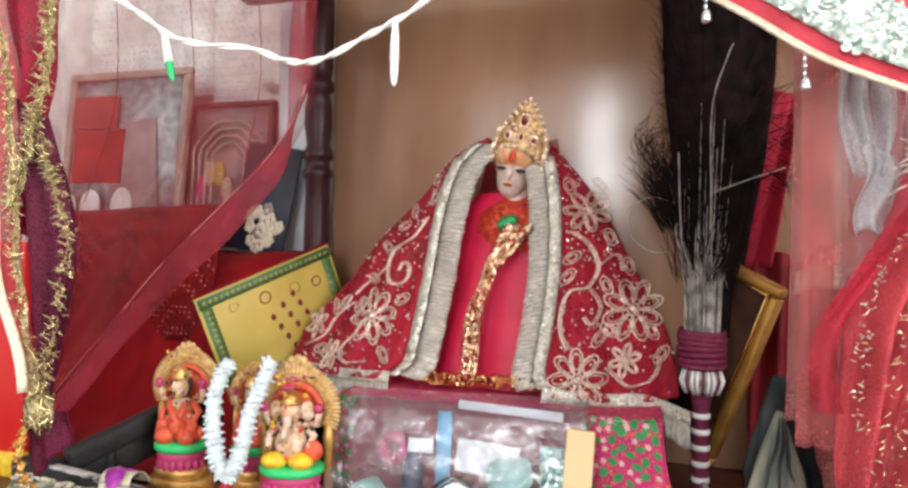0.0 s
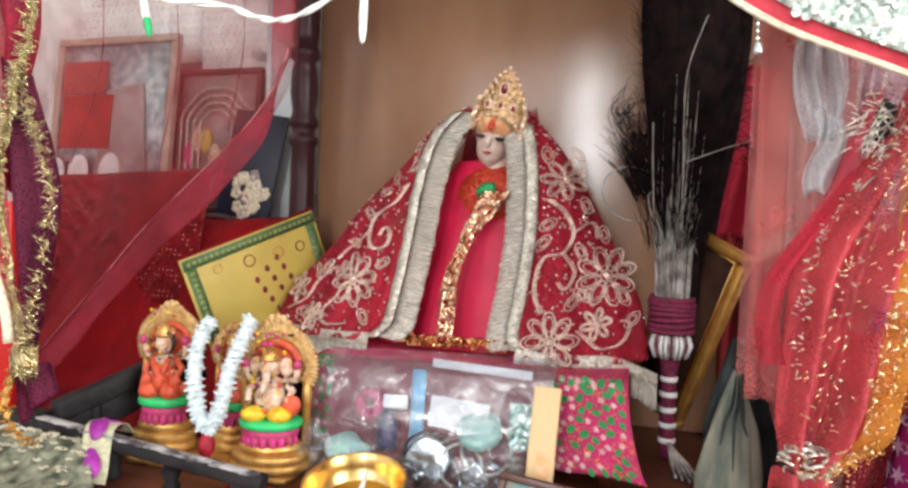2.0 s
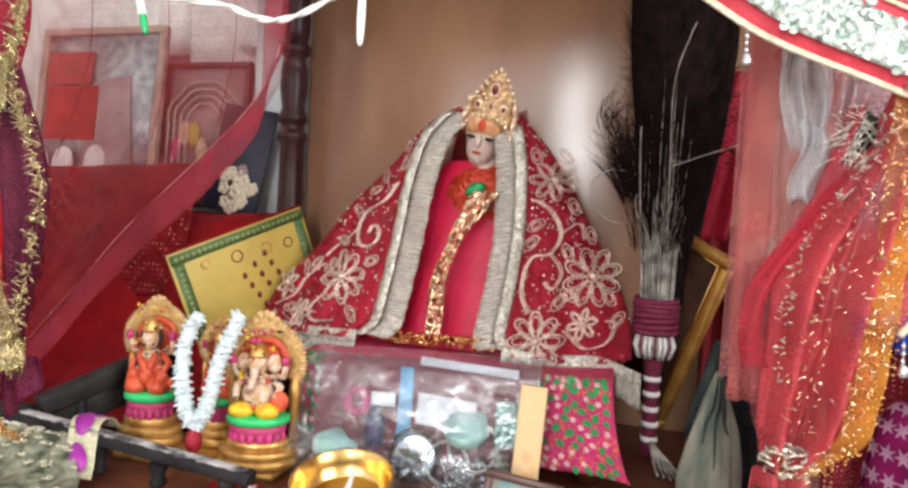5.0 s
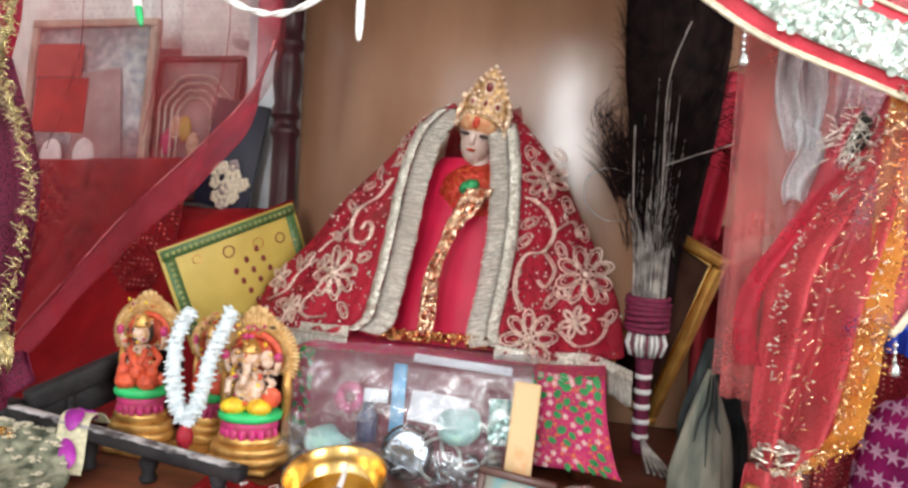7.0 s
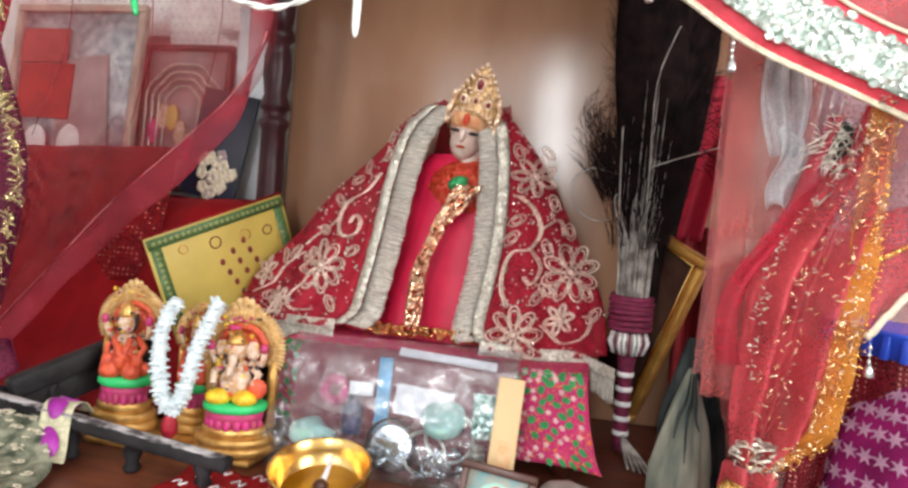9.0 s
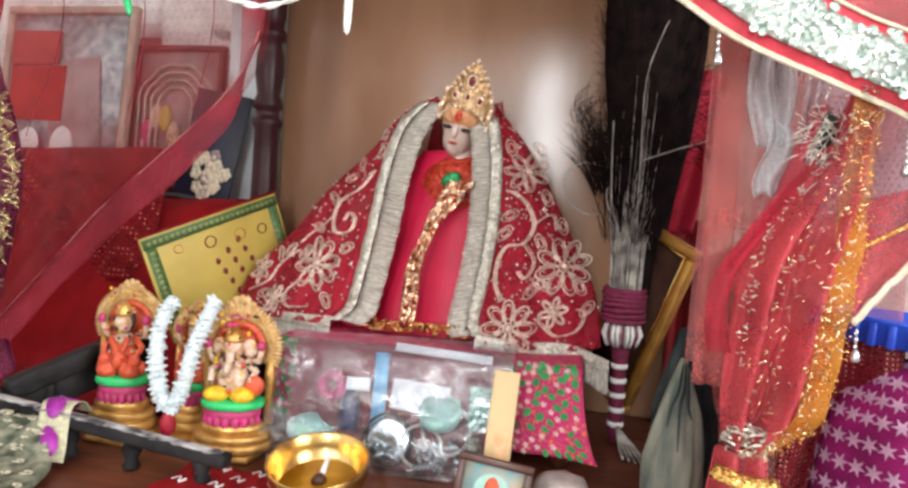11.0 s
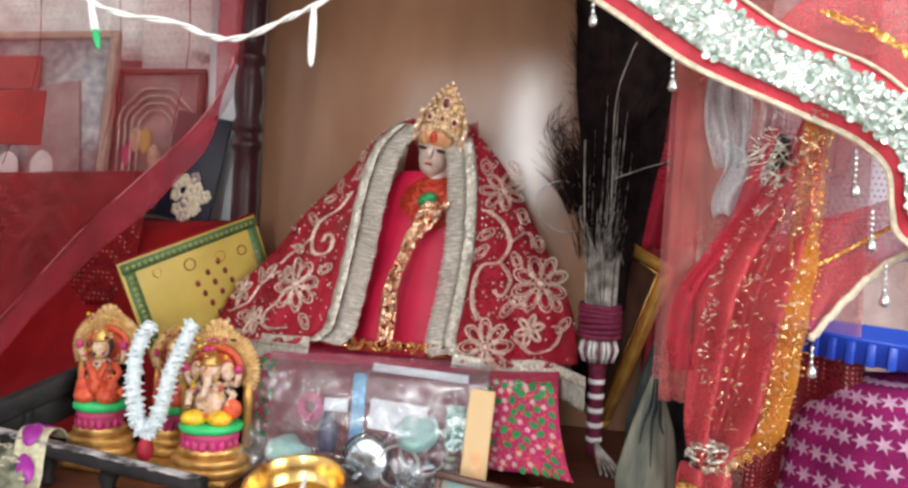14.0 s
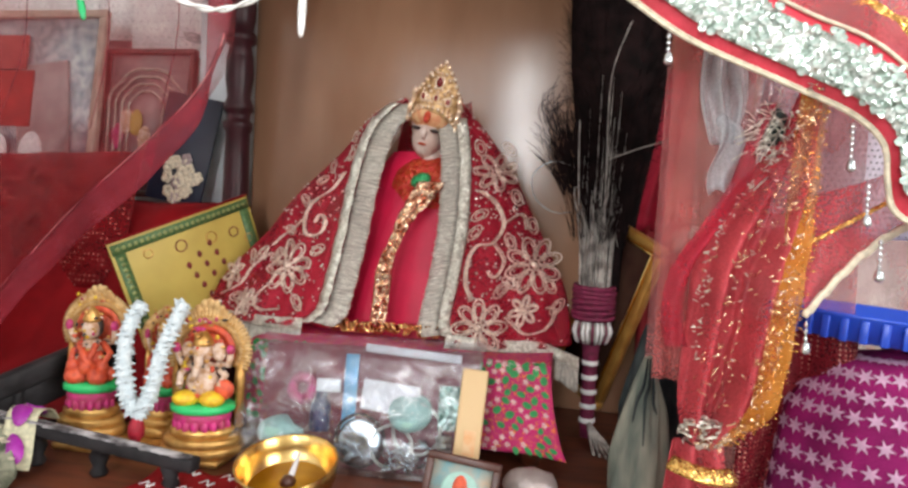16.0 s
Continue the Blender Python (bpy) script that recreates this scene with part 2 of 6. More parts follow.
def tube(pts, r, seg=6, **k):
    return add_tube(bmesh.new(), pts, r, seg, **k)


def add_lathe(bm, profile, m=None, seg=24, mat=0):
    m = m or Matrix()
    rings = []
    for r, z in profile:
        rings.append([bm.verts.new(m @ Vector((max(r, 1e-5) * math.cos(k * math.tau / seg), max(r, 1e-5) * math.sin(k * math.tau / seg), z))) for k in range(seg)])
    for a, b in zip(rings, rings[1:]):
        for k in range(seg):
            bm.faces.new((a[k], a[(k + 1) % seg], b[(k + 1) % seg], b[k])).material_index = mat
    bm.faces.new(rings[0][::-1]).material_index = mat
    bm.faces.new(rings[-1]).material_index = mat
    return bm


def lathe(profile, m=None, seg=24):
    return add_lathe(bmesh.new(), profile, m, seg)


def add_ball(bm, c, s, m=None, seg=14, mat=0):
    r = bmesh.ops.create_uvsphere(bm, u_segments=seg, v_segments=max(6, seg * 2 // 3), radius=1.0, matrix=(m or Matrix()) @ Matrix.Translation(c) @ Matrix.Diagonal((*s, 1)))
    for f in {f for v in r["verts"] for f in v.link_faces}:
        f.material_index = mat
    return bm


def add_sheet(bm, fn, nu, nv, mat=0):
    vs = [[bm.verts.new(fn(i / nu, j / nv)) for j in range(nv + 1)] for i in range(nu + 1)]
    for i in range(nu):
        for j in range(nv):
            bm.faces.new((vs[i][j], vs[i + 1][j], vs[i + 1][j + 1], vs[i][j + 1])).material_index = mat
    return bm


def sheet(fn, nu, nv):
    return add_sheet(bmesh.new(), fn, nu, nv)


def thick(ob, t=0.0012):
    md = ob.modifiers.new("thickness", "SOLIDIFY")
    md.thickness, md.offset = t, 0.0
    return ob


def curve(pts, n):
    """n + 1 points on a smooth line through pts."""
    pts = [Vector(p) for p in pts]
    out = []
    for i in range(n + 1):
        s = i / n * (len(pts) - 1)
        k = min(int(s), len(pts) - 2)
        f = s - k
        p0, p1, p2, p3 = pts[max(k - 1, 0)], pts[k], pts[k + 1], pts[min(k + 2, len(pts) - 1)]
        out.append(0.5 * ((2 * p1) + (p2 - p0) * f + (2 * p0 - 5 * p1 + 4 * p2 - p3) * f * f + (3 * p1 - p0 - 3 * p2 + p3) * f ** 3))
    return out


def along(line, s):
    s = min(max(s, 0.0), 1.0) * (len(line) - 1)
    k = min(int(s), len(line) - 2)
    return line[k].lerp(line[k + 1], s - k)


# ---- the room ----
def wall_with_opening(name, axis, at, lo, hi, hole=None, t=0.12):
    """A wall in the plane axis = at, from lo to hi (along, z), with one rectangular opening."""
    bm = bmesh.new()

    def slab(a0, a1, z0, z1):
        c = ((a0 + a1) / 2, at, (z0 + z1) / 2) if axis == "y" else (at, (a0 + a1) / 2, (z0 + z1) / 2)
        s = (a1 - a0, t, z1 - z0) if axis == "y" else (t, a1 - a0, z1 - z0)
        add_box(bm, c, s)
    if hole:
        slab(lo[0], hole[0], lo[1], hi[1])
        slab(hole[1], hi[0], lo[1], hi[1])
        slab(hole[0], hole[1], lo[1], hole[2])
        slab(hole[0], hole[1], hole[3], hi[1])
    else:
        slab(lo[0], hi[0], lo[1], hi[1])
    return tagged(part(name, bm, WALL, smooth=False), "off-white painted plaster wall of the room", "wall", kind="structure")


tagged(part("floor", box((0, -0.4, -0.05), (4.2, 4.4, 0.1)), FLOOR, smooth=False), "brown stone floor of the room", "floor", kind="structure")
tagged(part("ceiling", box((0, -0.4, 2.75), (4.2, 4.4, 0.1)), WALL, smooth=False), "plain white ceiling of the room", "ceiling", kind="structure")
wall_with_opening("wall_north", "y", 1.16, (-1.9, 0), (1.9, 2.7))
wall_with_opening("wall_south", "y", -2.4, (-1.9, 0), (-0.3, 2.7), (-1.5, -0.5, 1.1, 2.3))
wall_with_opening("wall_south_east", "y", -2.4, (-0.3, 0), (1.9, 2.7), (-0.07, 0.19, 1.05, 2.25))
wall_with_opening("wall_west", "x", -1.84, (-2.34, 0), (1.1, 2.7))
wall_with_opening("wall_east", "x", 1.84, (-2.34, 0), (1.1, 2.7), (-1.3, -0.2, 1.1, 2.4))
TOP = 0.76

# ---- altar: table, back panel, post, unseen shading shelf ----
table = base("altar_table", Matrix.Translation((-0.1, 0.7, 0)), label="reddish brown wooden altar table against the wall", category="table")
part("tabletop", box((0, 0, TOP - 0.0125), (1.5, 0.66, 0.025), bevel=0.004), TABLE_WOOD, table)
for sx in (-0.7, 0.7):
    for sy in (-0.29, 0.29):
        part("leg", box((sx, sy, (TOP - 0.025) / 2), (0.05, 0.05, TOP - 0.025), bevel=0.004), TABLE_WOOD, table)
part("apron", box((0, -0.3, TOP - 0.065), (1.35, 0.02, 0.08), bevel=0.003), TABLE_WOOD, table)

board = base("wooden_back_panel", Matrix.Translation((0.11, 0.94, 0)), label="smooth brown laminate back panel with turned posts", category="panel")
part("board", box((0, 0.0, 1.18), (0.76, 0.022, 0.84), bevel=0.003), PANEL, board)
PROFILE = [(0.020, 0.76), (0.021, 0.80), (0.0205, 1.03), (0.019, 1.10), (0.0185, 1.150), (0.0225, 1.158), (0.0225, 1.166), (0.018, 1.170), (0.018, 1.180), (0.0225, 1.184), (0.0225, 1.192),
           (0.0175, 1.205), (0.0215, 1.235), (0.0205, 1.265), (0.0165, 1.284), (0.0235, 1.290), (0.0235, 1.302), (0.0185, 1.308), (0.0215, 1.325), (0.023, 1.40), (0.021, 1.60)]
for px in (-0.392,):
    part("turned_post", lathe(PROFILE, Matrix.Translation((px, -0.036, 0)), 28), MAHOGANY, board, "dark mahogany turned post")
# unseen shelf added overhead so the top of the panel falls into shade
part("shade_shelf", box((0.0, -0.2515, 1.43), (1.0, 0.376, 0.02), bevel=0.003), PANEL, board)

# ---- red cloth covered ledge ----
ledge = base("cloth_covered_ledge", label="ledge draped in bright red cloth beside the panel", category="draped ledge")


def ledge_cloth(u, v):
    x = -1.05 + 0.77 * u
    prof = along(LEDGE_LINE, v)
    w = 0.006 * math.sin(x * 31 + v * 3) + 0.004 * math.sin(x * 70 + v * 9)
    return Vector((x, prof.y - w * (0.4 + v), prof.z + w * (1 - v) * 0.5))


LEDGE_LINE = curve([(0, 1.02, 1.035), (0, 0.94, 1.035), (0, 0.885, 1.022), (0, 0.85, 0.95), (0, 0.80, 0.84), (0, 0.74, 0.785), (0, 0.64, 0.768)], 40)
thick(part("cloth", sheet(ledge_cloth, 60, 40), RED_CLOTH, ledge))
part("block", box((-0.68, 0.96, 0.89), (0.72, 0.14, 0.255), bevel=0.004), TABLE_WOOD, ledge)

# ---- stool under the statue, with floral cloth ----
FLORAL = material("floral_cotton", (0.62, 0.02, 0.16), 0.7, scale=30, bump=0.25, bump_scale=600)


def floral_nodes(m):
    nt = m.node_tree
    b = nt.nodes["Principled BSDF"]
    tc = next(n for n in nt.nodes if n.type == "TEX_COORD")
    col = next(n for n in nt.nodes if n.type == "VALTORGB").outputs[0]
    for scale, limit, rgb, rnd, off in ((140.0, 0.27, (0.75, 0.20, 0.02), 1.0, 3.1), (230.0, 0.22, (0.70, 0.30, 0.04), 1.0, 1.7)):
        mp = nt.nodes.new("ShaderNodeMapping")
        mp.inputs["Location"].default_value = (off, off, off)
        nz = nt.nodes.new("ShaderNodeTexNoise")
        nz.inputs["Scale"].default_value = scale * 3
        nt.links.new(tc.outputs["Object"], nz.inputs["Vector"])
        mixv = nt.nodes.new("ShaderNodeVectorMath")
        mixv.operation = "MULTIPLY_ADD"
        mixv.inputs[1].default_value = (0.010, 0.010, 0.010)
        nt.links.new(nz.outputs["Color"], mixv.inputs[0])
        nt.links.new(tc.outputs["Object"], mixv.inputs[2])
        nt.links.new(mixv.outputs[0], mp.inputs["Vector"])
        v = nt.nodes.new("ShaderNodeTexVoronoi")
        v.inputs["Scale"].default_value, v.inputs["Randomness"].default_value = scale, rnd
        nt.links.new(mp.outputs[0], v.inputs["Vector"])
        lt = nt.nodes.new("ShaderNodeMath")
        lt.operation = "LESS_THAN"
        lt.inputs[1].default_value = limit
        nt.links.new(v.outputs["Distance"], lt.inputs[0])
        mx = nt.nodes.new("ShaderNodeMix")
        mx.data_type = "RGBA"
        nt.links.new(lt.outputs[0], mx.inputs[0])
        nt.links.new(col, mx.inputs[6])
        mx.inputs[7].default_value = (*rgb, 1)
        col = mx.outputs[2]
    nt.links.new(col, b.inputs["Base Color"])


floral_nodes(FLORAL)
stool = base("low_stool", Matrix.Translation((0.055, 0.785, TOP)), label="low wooden stool under the dressed statue", category="stool")
part("seat", box((0, 0, 0.105), (0.345, 0.215, 0.02), bevel=0.004), TABLE_WOOD, stool)
for sx in (-0.15, 0.15):
    for sy in (-0.085, 0.085):
        part("leg", lathe([(0.011, 0), (0.014, 0.02), (0.010, 0.05), (0.014, 0.085), (0.014, 0.096)], Matrix.Translation((sx, sy, 0)), 14), TABLE_WOOD, stool)


def stool_cloth(u, v):
    """A cloth that lies on the seat and falls over its front."""
    x = -0.186 + 0.356 * u
    p = along(SKIRT, v)
    fall = max(0.0, (v - 0.55) / 0.45)
    wob = 0.004 * math.sin(u * 26) * fall
    flare = 0.022 * fall ** 2 * max(0.0, u - 0.7) / 0.3
    return Vector((x + flare, p.y - wob - 0.03 * fall * max(0, u - 0.75), p.z - 0.012 * fall * (u - 0.4)))


SKIRT = curve([(0, 0.11, 0.1195), (0, 0.0, 0.1195), (0, -0.10, 0.1195), (0, -0.114, 0.112), (0, -0.118, 0.07), (0, -0.124, 0.03)], 36)
cloth = tagged(thick(part("stool_cloth", sheet(stool_cloth, 44, 36), FLORAL)), "magenta cotton stool cloth printed with green leaves and white flowers", "cloth")
cloth.matrix_basis = Matrix.Translation((0.055, 0.785, TOP))


def printed(bm, u, v, outline, lift):
    """One flat printed shape on the front of the stool cloth."""
    p = stool_cloth(u, v)
    e = (stool_cloth(min(u + 0.004, 1), v) - stool_cloth(u - 0.004, v)).normalized()
    f = (stool_cloth(u, v - 0.006) - stool_cloth(u, min(v + 0.006, 1))).normalized()
    n = e.cross(f).normalized()
    bm.faces.new([bm.verts.new(p + e * x + f * y + n * lift) for x, y in outline])


rq = random.Random(15)
leaves, blooms, hearts, spots = bmesh.new(), bmesh.new(), bmesh.new(), []
for i in range(3600):
    u, v = rq.uniform(0.02, 0.98), rq.uniform(0.44, 0.985)
    q = (u * 0.356, v * 0.24)
    green = rq.random() < 0.62
    if any((q[0] - a) ** 2 + (q[1] - b) ** 2 < (0.0088 if green and g else 0.0078) ** 2 for a, b, g in spots):
        continue
    spots.append((*q, green))
    t0 = rq.uniform(0, math.tau)
    if green:
        r0 = rq.uniform(0.0036, 0.0050)
        printed(leaves, u, v, [(r0 * (1.15 * math.cos(a) * math.cos(t0) - 0.85 * math.sin(a) * math.sin(t0)), r0 * (1.15 * math.cos(a) * math.sin(t0) + 0.85 * math.sin(a) * math.cos(t0))) for a in [k * math.tau / 12 for k in range(12)]], 0.0010)
    else:
        printed(blooms, u, v, [((0.0026 + 0.0012 * math.cos(5 * a)) * math.cos(a + t0), (0.0026 + 0.0012 * math.cos(5 * a)) * math.sin(a + t0)) for a in [k * math.tau / 20 for k in range(20)]], 0.0011)
        printed(hearts, u, v, [(0.0009 * math.cos(a), 0.0009 * math.sin(a)) for a in [k * math.tau / 8 for k in range(8)]], 0.0013)
for nm, b_, rgb, lab in (("leaf_print", leaves, (0.035, 0.30, 0.085), "round green printed leaves"), ("blossom_print", blooms, (0.84, 0.66, 0.66), "white printed blossoms"), ("blossom_heart", hearts, (0.80, 0.22, 0.05), "orange blossom hearts")):
    tagged(part(nm, b_, material(nm + "_ink", rgb, 0.7, scale=90, bump=0.2, bump_scale=600), cloth, lab, smooth=False), kind="stuff")

# ---- dressed statue and its veil ----
FACE = material("painted_marble", (0.72, 0.60, 0.54), 0.5, scale=60, color2=(0.54, 0.40, 0.34), bump=0.05)
FOREHEAD = material("orange_paste", (0.72, 0.46, 0.24), 0.6, scale=120, color2=(0.62, 0.22, 0.10), bump=0.4)
DARK_PAINT = material("dark_paint", (0.03, 0.015, 0.015), 0.5, scale=50, bump=0)
GREEN_CLOTH = glitter("green_brocade", (0.05, 0.45, 0.16), (0.02, 0.25, 0.08), 600, 0.35, 0.4)
RED_BROCADE = glitter("red_brocade", (0.55, 0.015, 0.02), (0.50, 0.08, 0.02), 500, 0.4, 0.3)
HX, HY = 0.053, 0.80
SEAT_Z = TOP + 0.122


def statue():
    bm = bmesh.new()
    # skirt: an oval cone with soft pleats
    def skirt(u, v):
        a = u * math.tau
        r = 0.048 + 0.098 * v ** 0.85
        pleat = 1 + 0.035 * v * math.sin(a * 15)
        return Vector((HX - 0.005 * v + math.cos(a) * r * 1.22 * pleat, HY + 0.022 - 0.004 * v + math.sin(a) * r * 0.46 * pleat, 1.12 - (1.12 - SEAT_Z) * v))
    add_sheet(bm, skirt, 96, 24, 0)
    add_ball(bm, (HX + 0.004, HY + 0.016, 1.066), (0.070, 0.038, 0.056), mat=3)
    add_ball(bm, (HX - 0.014, HY - 0.024, 1.086), (0.014, 0.010, 0.009), Matrix.Translation((HX, 0, 1.097)) @ Matrix.Rotation(radians(-24), 4, "Y") @ Matrix.Translation((-HX, 0, -1.097)), mat=4)
    add_tube(bm, [(HX, HY + 0.01, 1.09), (HX - 0.004, HY + 0.006, 1.14)], 0.016, 12, 1)
    head = Matrix.Translation((HX - 0.006, HY, 1.139)) @ Matrix.Rotation(radians(11), 4, "Y") @ Matrix.Translation((-HX, -HY, -1.150))
    add_ball(bm, (HX, HY - 0.001, 1.150), (0.0205, 0.028, 0.028), head, mat=1, seg=20)
    add_ball(bm, (HX, HY + 0.004, 1.168), (0.0275, 0.026, 0.030), head, mat=1, seg=20)
    add_ball(bm, (HX, HY - 0.030, 1.152), (0.0045, 0.007, 0.009), head, mat=1, seg=10)
    add_ball(bm, (HX, HY - 0.002, 1.176), (0.0285, 0.0305, 0.022), head, mat=2, seg=20)
    for s in (-1, 1):
        add_ball(bm, (HX + s * 0.0125, HY - 0.0275, 1.157), (0.0065, 0.003, 0.0026), head, mat=5, seg=8)
    add_ball(bm, (HX, HY - 0.0275, 1.138), (0.006, 0.0035, 0.002), head, mat=3, seg=8)
    add_ball(bm, (HX, HY - 0.033, 1.172), (0.0045, 0.002, 0.008), head, mat=3, seg=8)
    return tagged(part("dressed_statue", bm, [MAGENTA, FACE, FOREHEAD, RED_BROCADE, GREEN_CLOTH, DARK_PAINT]), "small painted statue dressed in a magenta satin robe", "statue")


statue()

# the sash and gold hem of the robe
sash_line = curve([(0.064, 0.762, 1.078), (0.046, 0.755, 1.050), (0.028, 0.747, 1.015), (0.014, 0.737, 0.965), (0.011, 0.730, 0.90)], 30)


def sash_fn(u, v):
    p = along(sash_line, v)
    w = 0.016 * (1 - v) ** 2 + 0.017 + 0.004 * math.sin(v * 9)
    return p + Vector(((u - 0.5) * w, -0.004 - 0.003 * math.sin(u * 14 + v * 20) - 0.004 * math.sin(u * math.pi), 0.004 * math.sin(v * 60) * 0.3))


sash = base("brocade_sash", label="crinkled gold and red brocade sash down the robe", category="sash")
thick(part("sash_fold", sheet(sash_fn, 12, 60), glitter("pale_gold_brocade", (0.95, 0.76, 0.55), (0.50, 0.13, 0.06), 300, 0.2, 0.85, 1.3), sash))
bm = bmesh.new()
rng = random.Random(4)
for i in range(46):
    a = -0.10 + 0.19 * i / 45
    p = Vector((HX - 0.012 + a, 0.742 - 0.018 * math.cos(a * 12), SEAT_Z + 0.012))
    add_tube(bm, [p + Vector((rng.uniform(-.006, .006), rng.uniform(-.004, .004), rng.uniform(-.006, .010))) for k in range(5)], 0.0035, 5, flat=0.35)
tagged(part("gold_hem", bm, glitter("gold_foil", (0.95, 0.62, 0.28), (0.55, 0.14, 0.05), 380, 0.2), sash, "crinkled gold foil hem"), kind="stuff")

# veil: two wings from the head to the stool, open in front
VEIL_LINES = {
    -1: (curve([(0.018, 0.797, 1.188), (-0.017, 0.785, 1.150), (-0.032, 0.768, 1.088), (-0.041, 0.755, 1.014), (-0.053, 0.742, 0.938), (-0.061, 0.735, 0.909), (-0.086, 0.728, 0.891)], 42),
         curve([(-0.002, 0.845, 1.196), (-0.046, 0.845, 1.172), (-0.085, 0.842, 1.122), (-0.149, 0.836, 1.057), (-0.188, 0.830, 1.004), (-0.245, 0.820, 0.942), (-0.264, 0.800, 0.891)], 42)),
    1: (curve([(0.082, 0.797, 1.175), (0.095, 0.778, 1.115), (0.099, 0.764, 1.044), (0.097, 0.755, 1.000), (0.091, 0.742, 0.946), (0.087, 0.732, 0.910), (0.098, 0.722, 0.887)], 42),
        curve([(0.088, 0.845, 1.186), (0.128, 0.845, 1.140), (0.160, 0.842, 1.092), (0.184, 0.836, 1.047), (0.208, 0.826, 1.002), (0.236, 0.806, 0.945), (0.246, 0.770, 0.885)], 42)),
}


def veil_at(side, u, v, lift=0.0):
    i, o = VEIL_LINES[side]
    a, b = along(i, v), along(o, v)
    p = a.lerp(b, u)
    bulge = 0.022 * math.sin(math.pi * min(u, 1.0)) * (0.3 + v)
    fold = 0.0045 * v * math.sin(u * 17 + side) + 0.003 * v * math.sin(u * 37 + v * 4)
    return Vector((p.x, p.y - bulge - fold - lift, p.z))


veil = base("embroidered_veil", label="sheer dark red veil with pale gold flowers and silver border", category="veil")
for side in (-1, 1):
    def wing(u, v):
        if u <= 0.8:
            return veil_at(side, u / 0.8, v)
        k = (u - 0.8) / 0.2
        p = veil_at(side, 1.0, v)
        return Vector((p.x - side * 0.03 * k * k, p.y + 0.07 * k, p.z))
    thick(part("veil_wing", sheet(wing, 48, 60), VEIL, veil), 0.0008)


def hood(u, v):
    a = math.pi * (u * 1.0)
    r = 0.038 + 0.016 * v
    return Vector((HX + math.cos(a) * r * 1.15, 0.826 + math.sin(a) * r, 1.192 - 0.10 * v - 0.012 * (1 - math.sin(a)) * v))


thick(part("veil_hood", sheet(hood, 30, 10), VEIL, veil), 0.0008)

def threads(fn, n, seed):
    """A close row of hanging threads over the surface fn."""
    r = random.Random(seed)
    bm = bmesh.new()
    for i in range(n):
        v, ln = (i + r.uniform(-0.5, 0.5)) / n, r.uniform(0.82, 1.08)
        v = min(max(v, 0.0), 1.0)
        tilt = r.uniform(-0.008, 0.008)
        add_tube(bm, [fn(u * ln, min(max(v + tilt * u, 0), 1)) + Vector((0, r.uniform(-0.0008, 0.0008), 0)) for u in (0.0, 0.4, 0.75, 1.0)], 0.00052, 4, flat=0.7)
    return bm


BORDER = {}
for side in (-1, 1):
    inner = VEIL_LINES[side][0]
    hem0, hem1 = inner[-1], VEIL_LINES[side][1][-1]
    hem = curve([hem0, hem0.lerp(hem1, 0.25) + Vector((0, -0.012, -0.002)), hem0.lerp(hem1, 0.5) + Vector((0, -0.020, -0.002)), hem0.lerp(hem1, 0.75) + Vector((0, -0.016, -0.003)), hem1 + Vector((side * 0.010, -0.008, -0.022 if side > 0 else -0.010))], 20)
    down = [p + Vector((0, -0.006, 0)) for p in inner[2:-3]]
    BORDER[side] = (down, hem)

    def stripe(u, v):
        p = along(down, v)
        return p + Vector((side * (0.0135 * u), -0.003 - 0.002 * math.sin(u * math.pi) - 0.0015 * math.sin(v * 70) + 0.004 * u, 0))

    def frill(u, v):
        p = along(down, v)
        return p + Vector((-side * (0.028 if side < 0 else 0.024) * u, 0.001 + 0.0016 * math.sin(v * 90) * u - 0.003 * u, -0.004 * u))

    def stripe2(u, v):
        p = along(hem, v)
        return p + Vector((0, -0.004 - 0.004 * u, 0.013 * (1 - u) - 0.003))

    def frill2(u, v):
        p = along(hem, v)
        return p + Vector((0, -0.009 - 0.008 * u + 0.003 * math.sin(v * 60) * u, -0.003 - 0.024 * u + 0.002 * math.sin(v * 31) * u))
    thick(part("sequin_border", sheet(stripe, 6, 80), SILVER_GLITTER, veil, "silver sequin border"), 0.0016)
    thick(part("fringe_net", sheet(frill, 6, 120), FRINGE_NET, veil, "grey fringe net"), 0.0005)
    tagged(part("fringe", threads(frill, 420, 5 + side), FRINGE, veil, "grey thread fringe"), kind="stuff")
    thick(part("sequin_border", sheet(stripe2, 6, 50), SILVER_GLITTER, veil, "silver sequin border"), 0.0016)
    thick(part("fringe_net", sheet(frill2, 6, 90), FRINGE_NET, veil, "grey fringe net"), 0.0005)
    tagged(part("fringe", threads(frill2, 260, 9 + side), FRINGE, veil, "grey thread fringe"), kind="stuff")

VEIL_SAMPLES = {s: [(veil_at(s, i / 40, j / 60, 0.0025), i / 40, j / 60) for i in range(41) for j in range(61)] for s in (-1, 1)}


def on_veil(side, x, z):
    p = min(VEIL_SAMPLES[side], key=lambda q: (q[0].x - x) ** 2 + (q[0].z - z) ** 2)[0]
    return Vector((x, p.y, z))


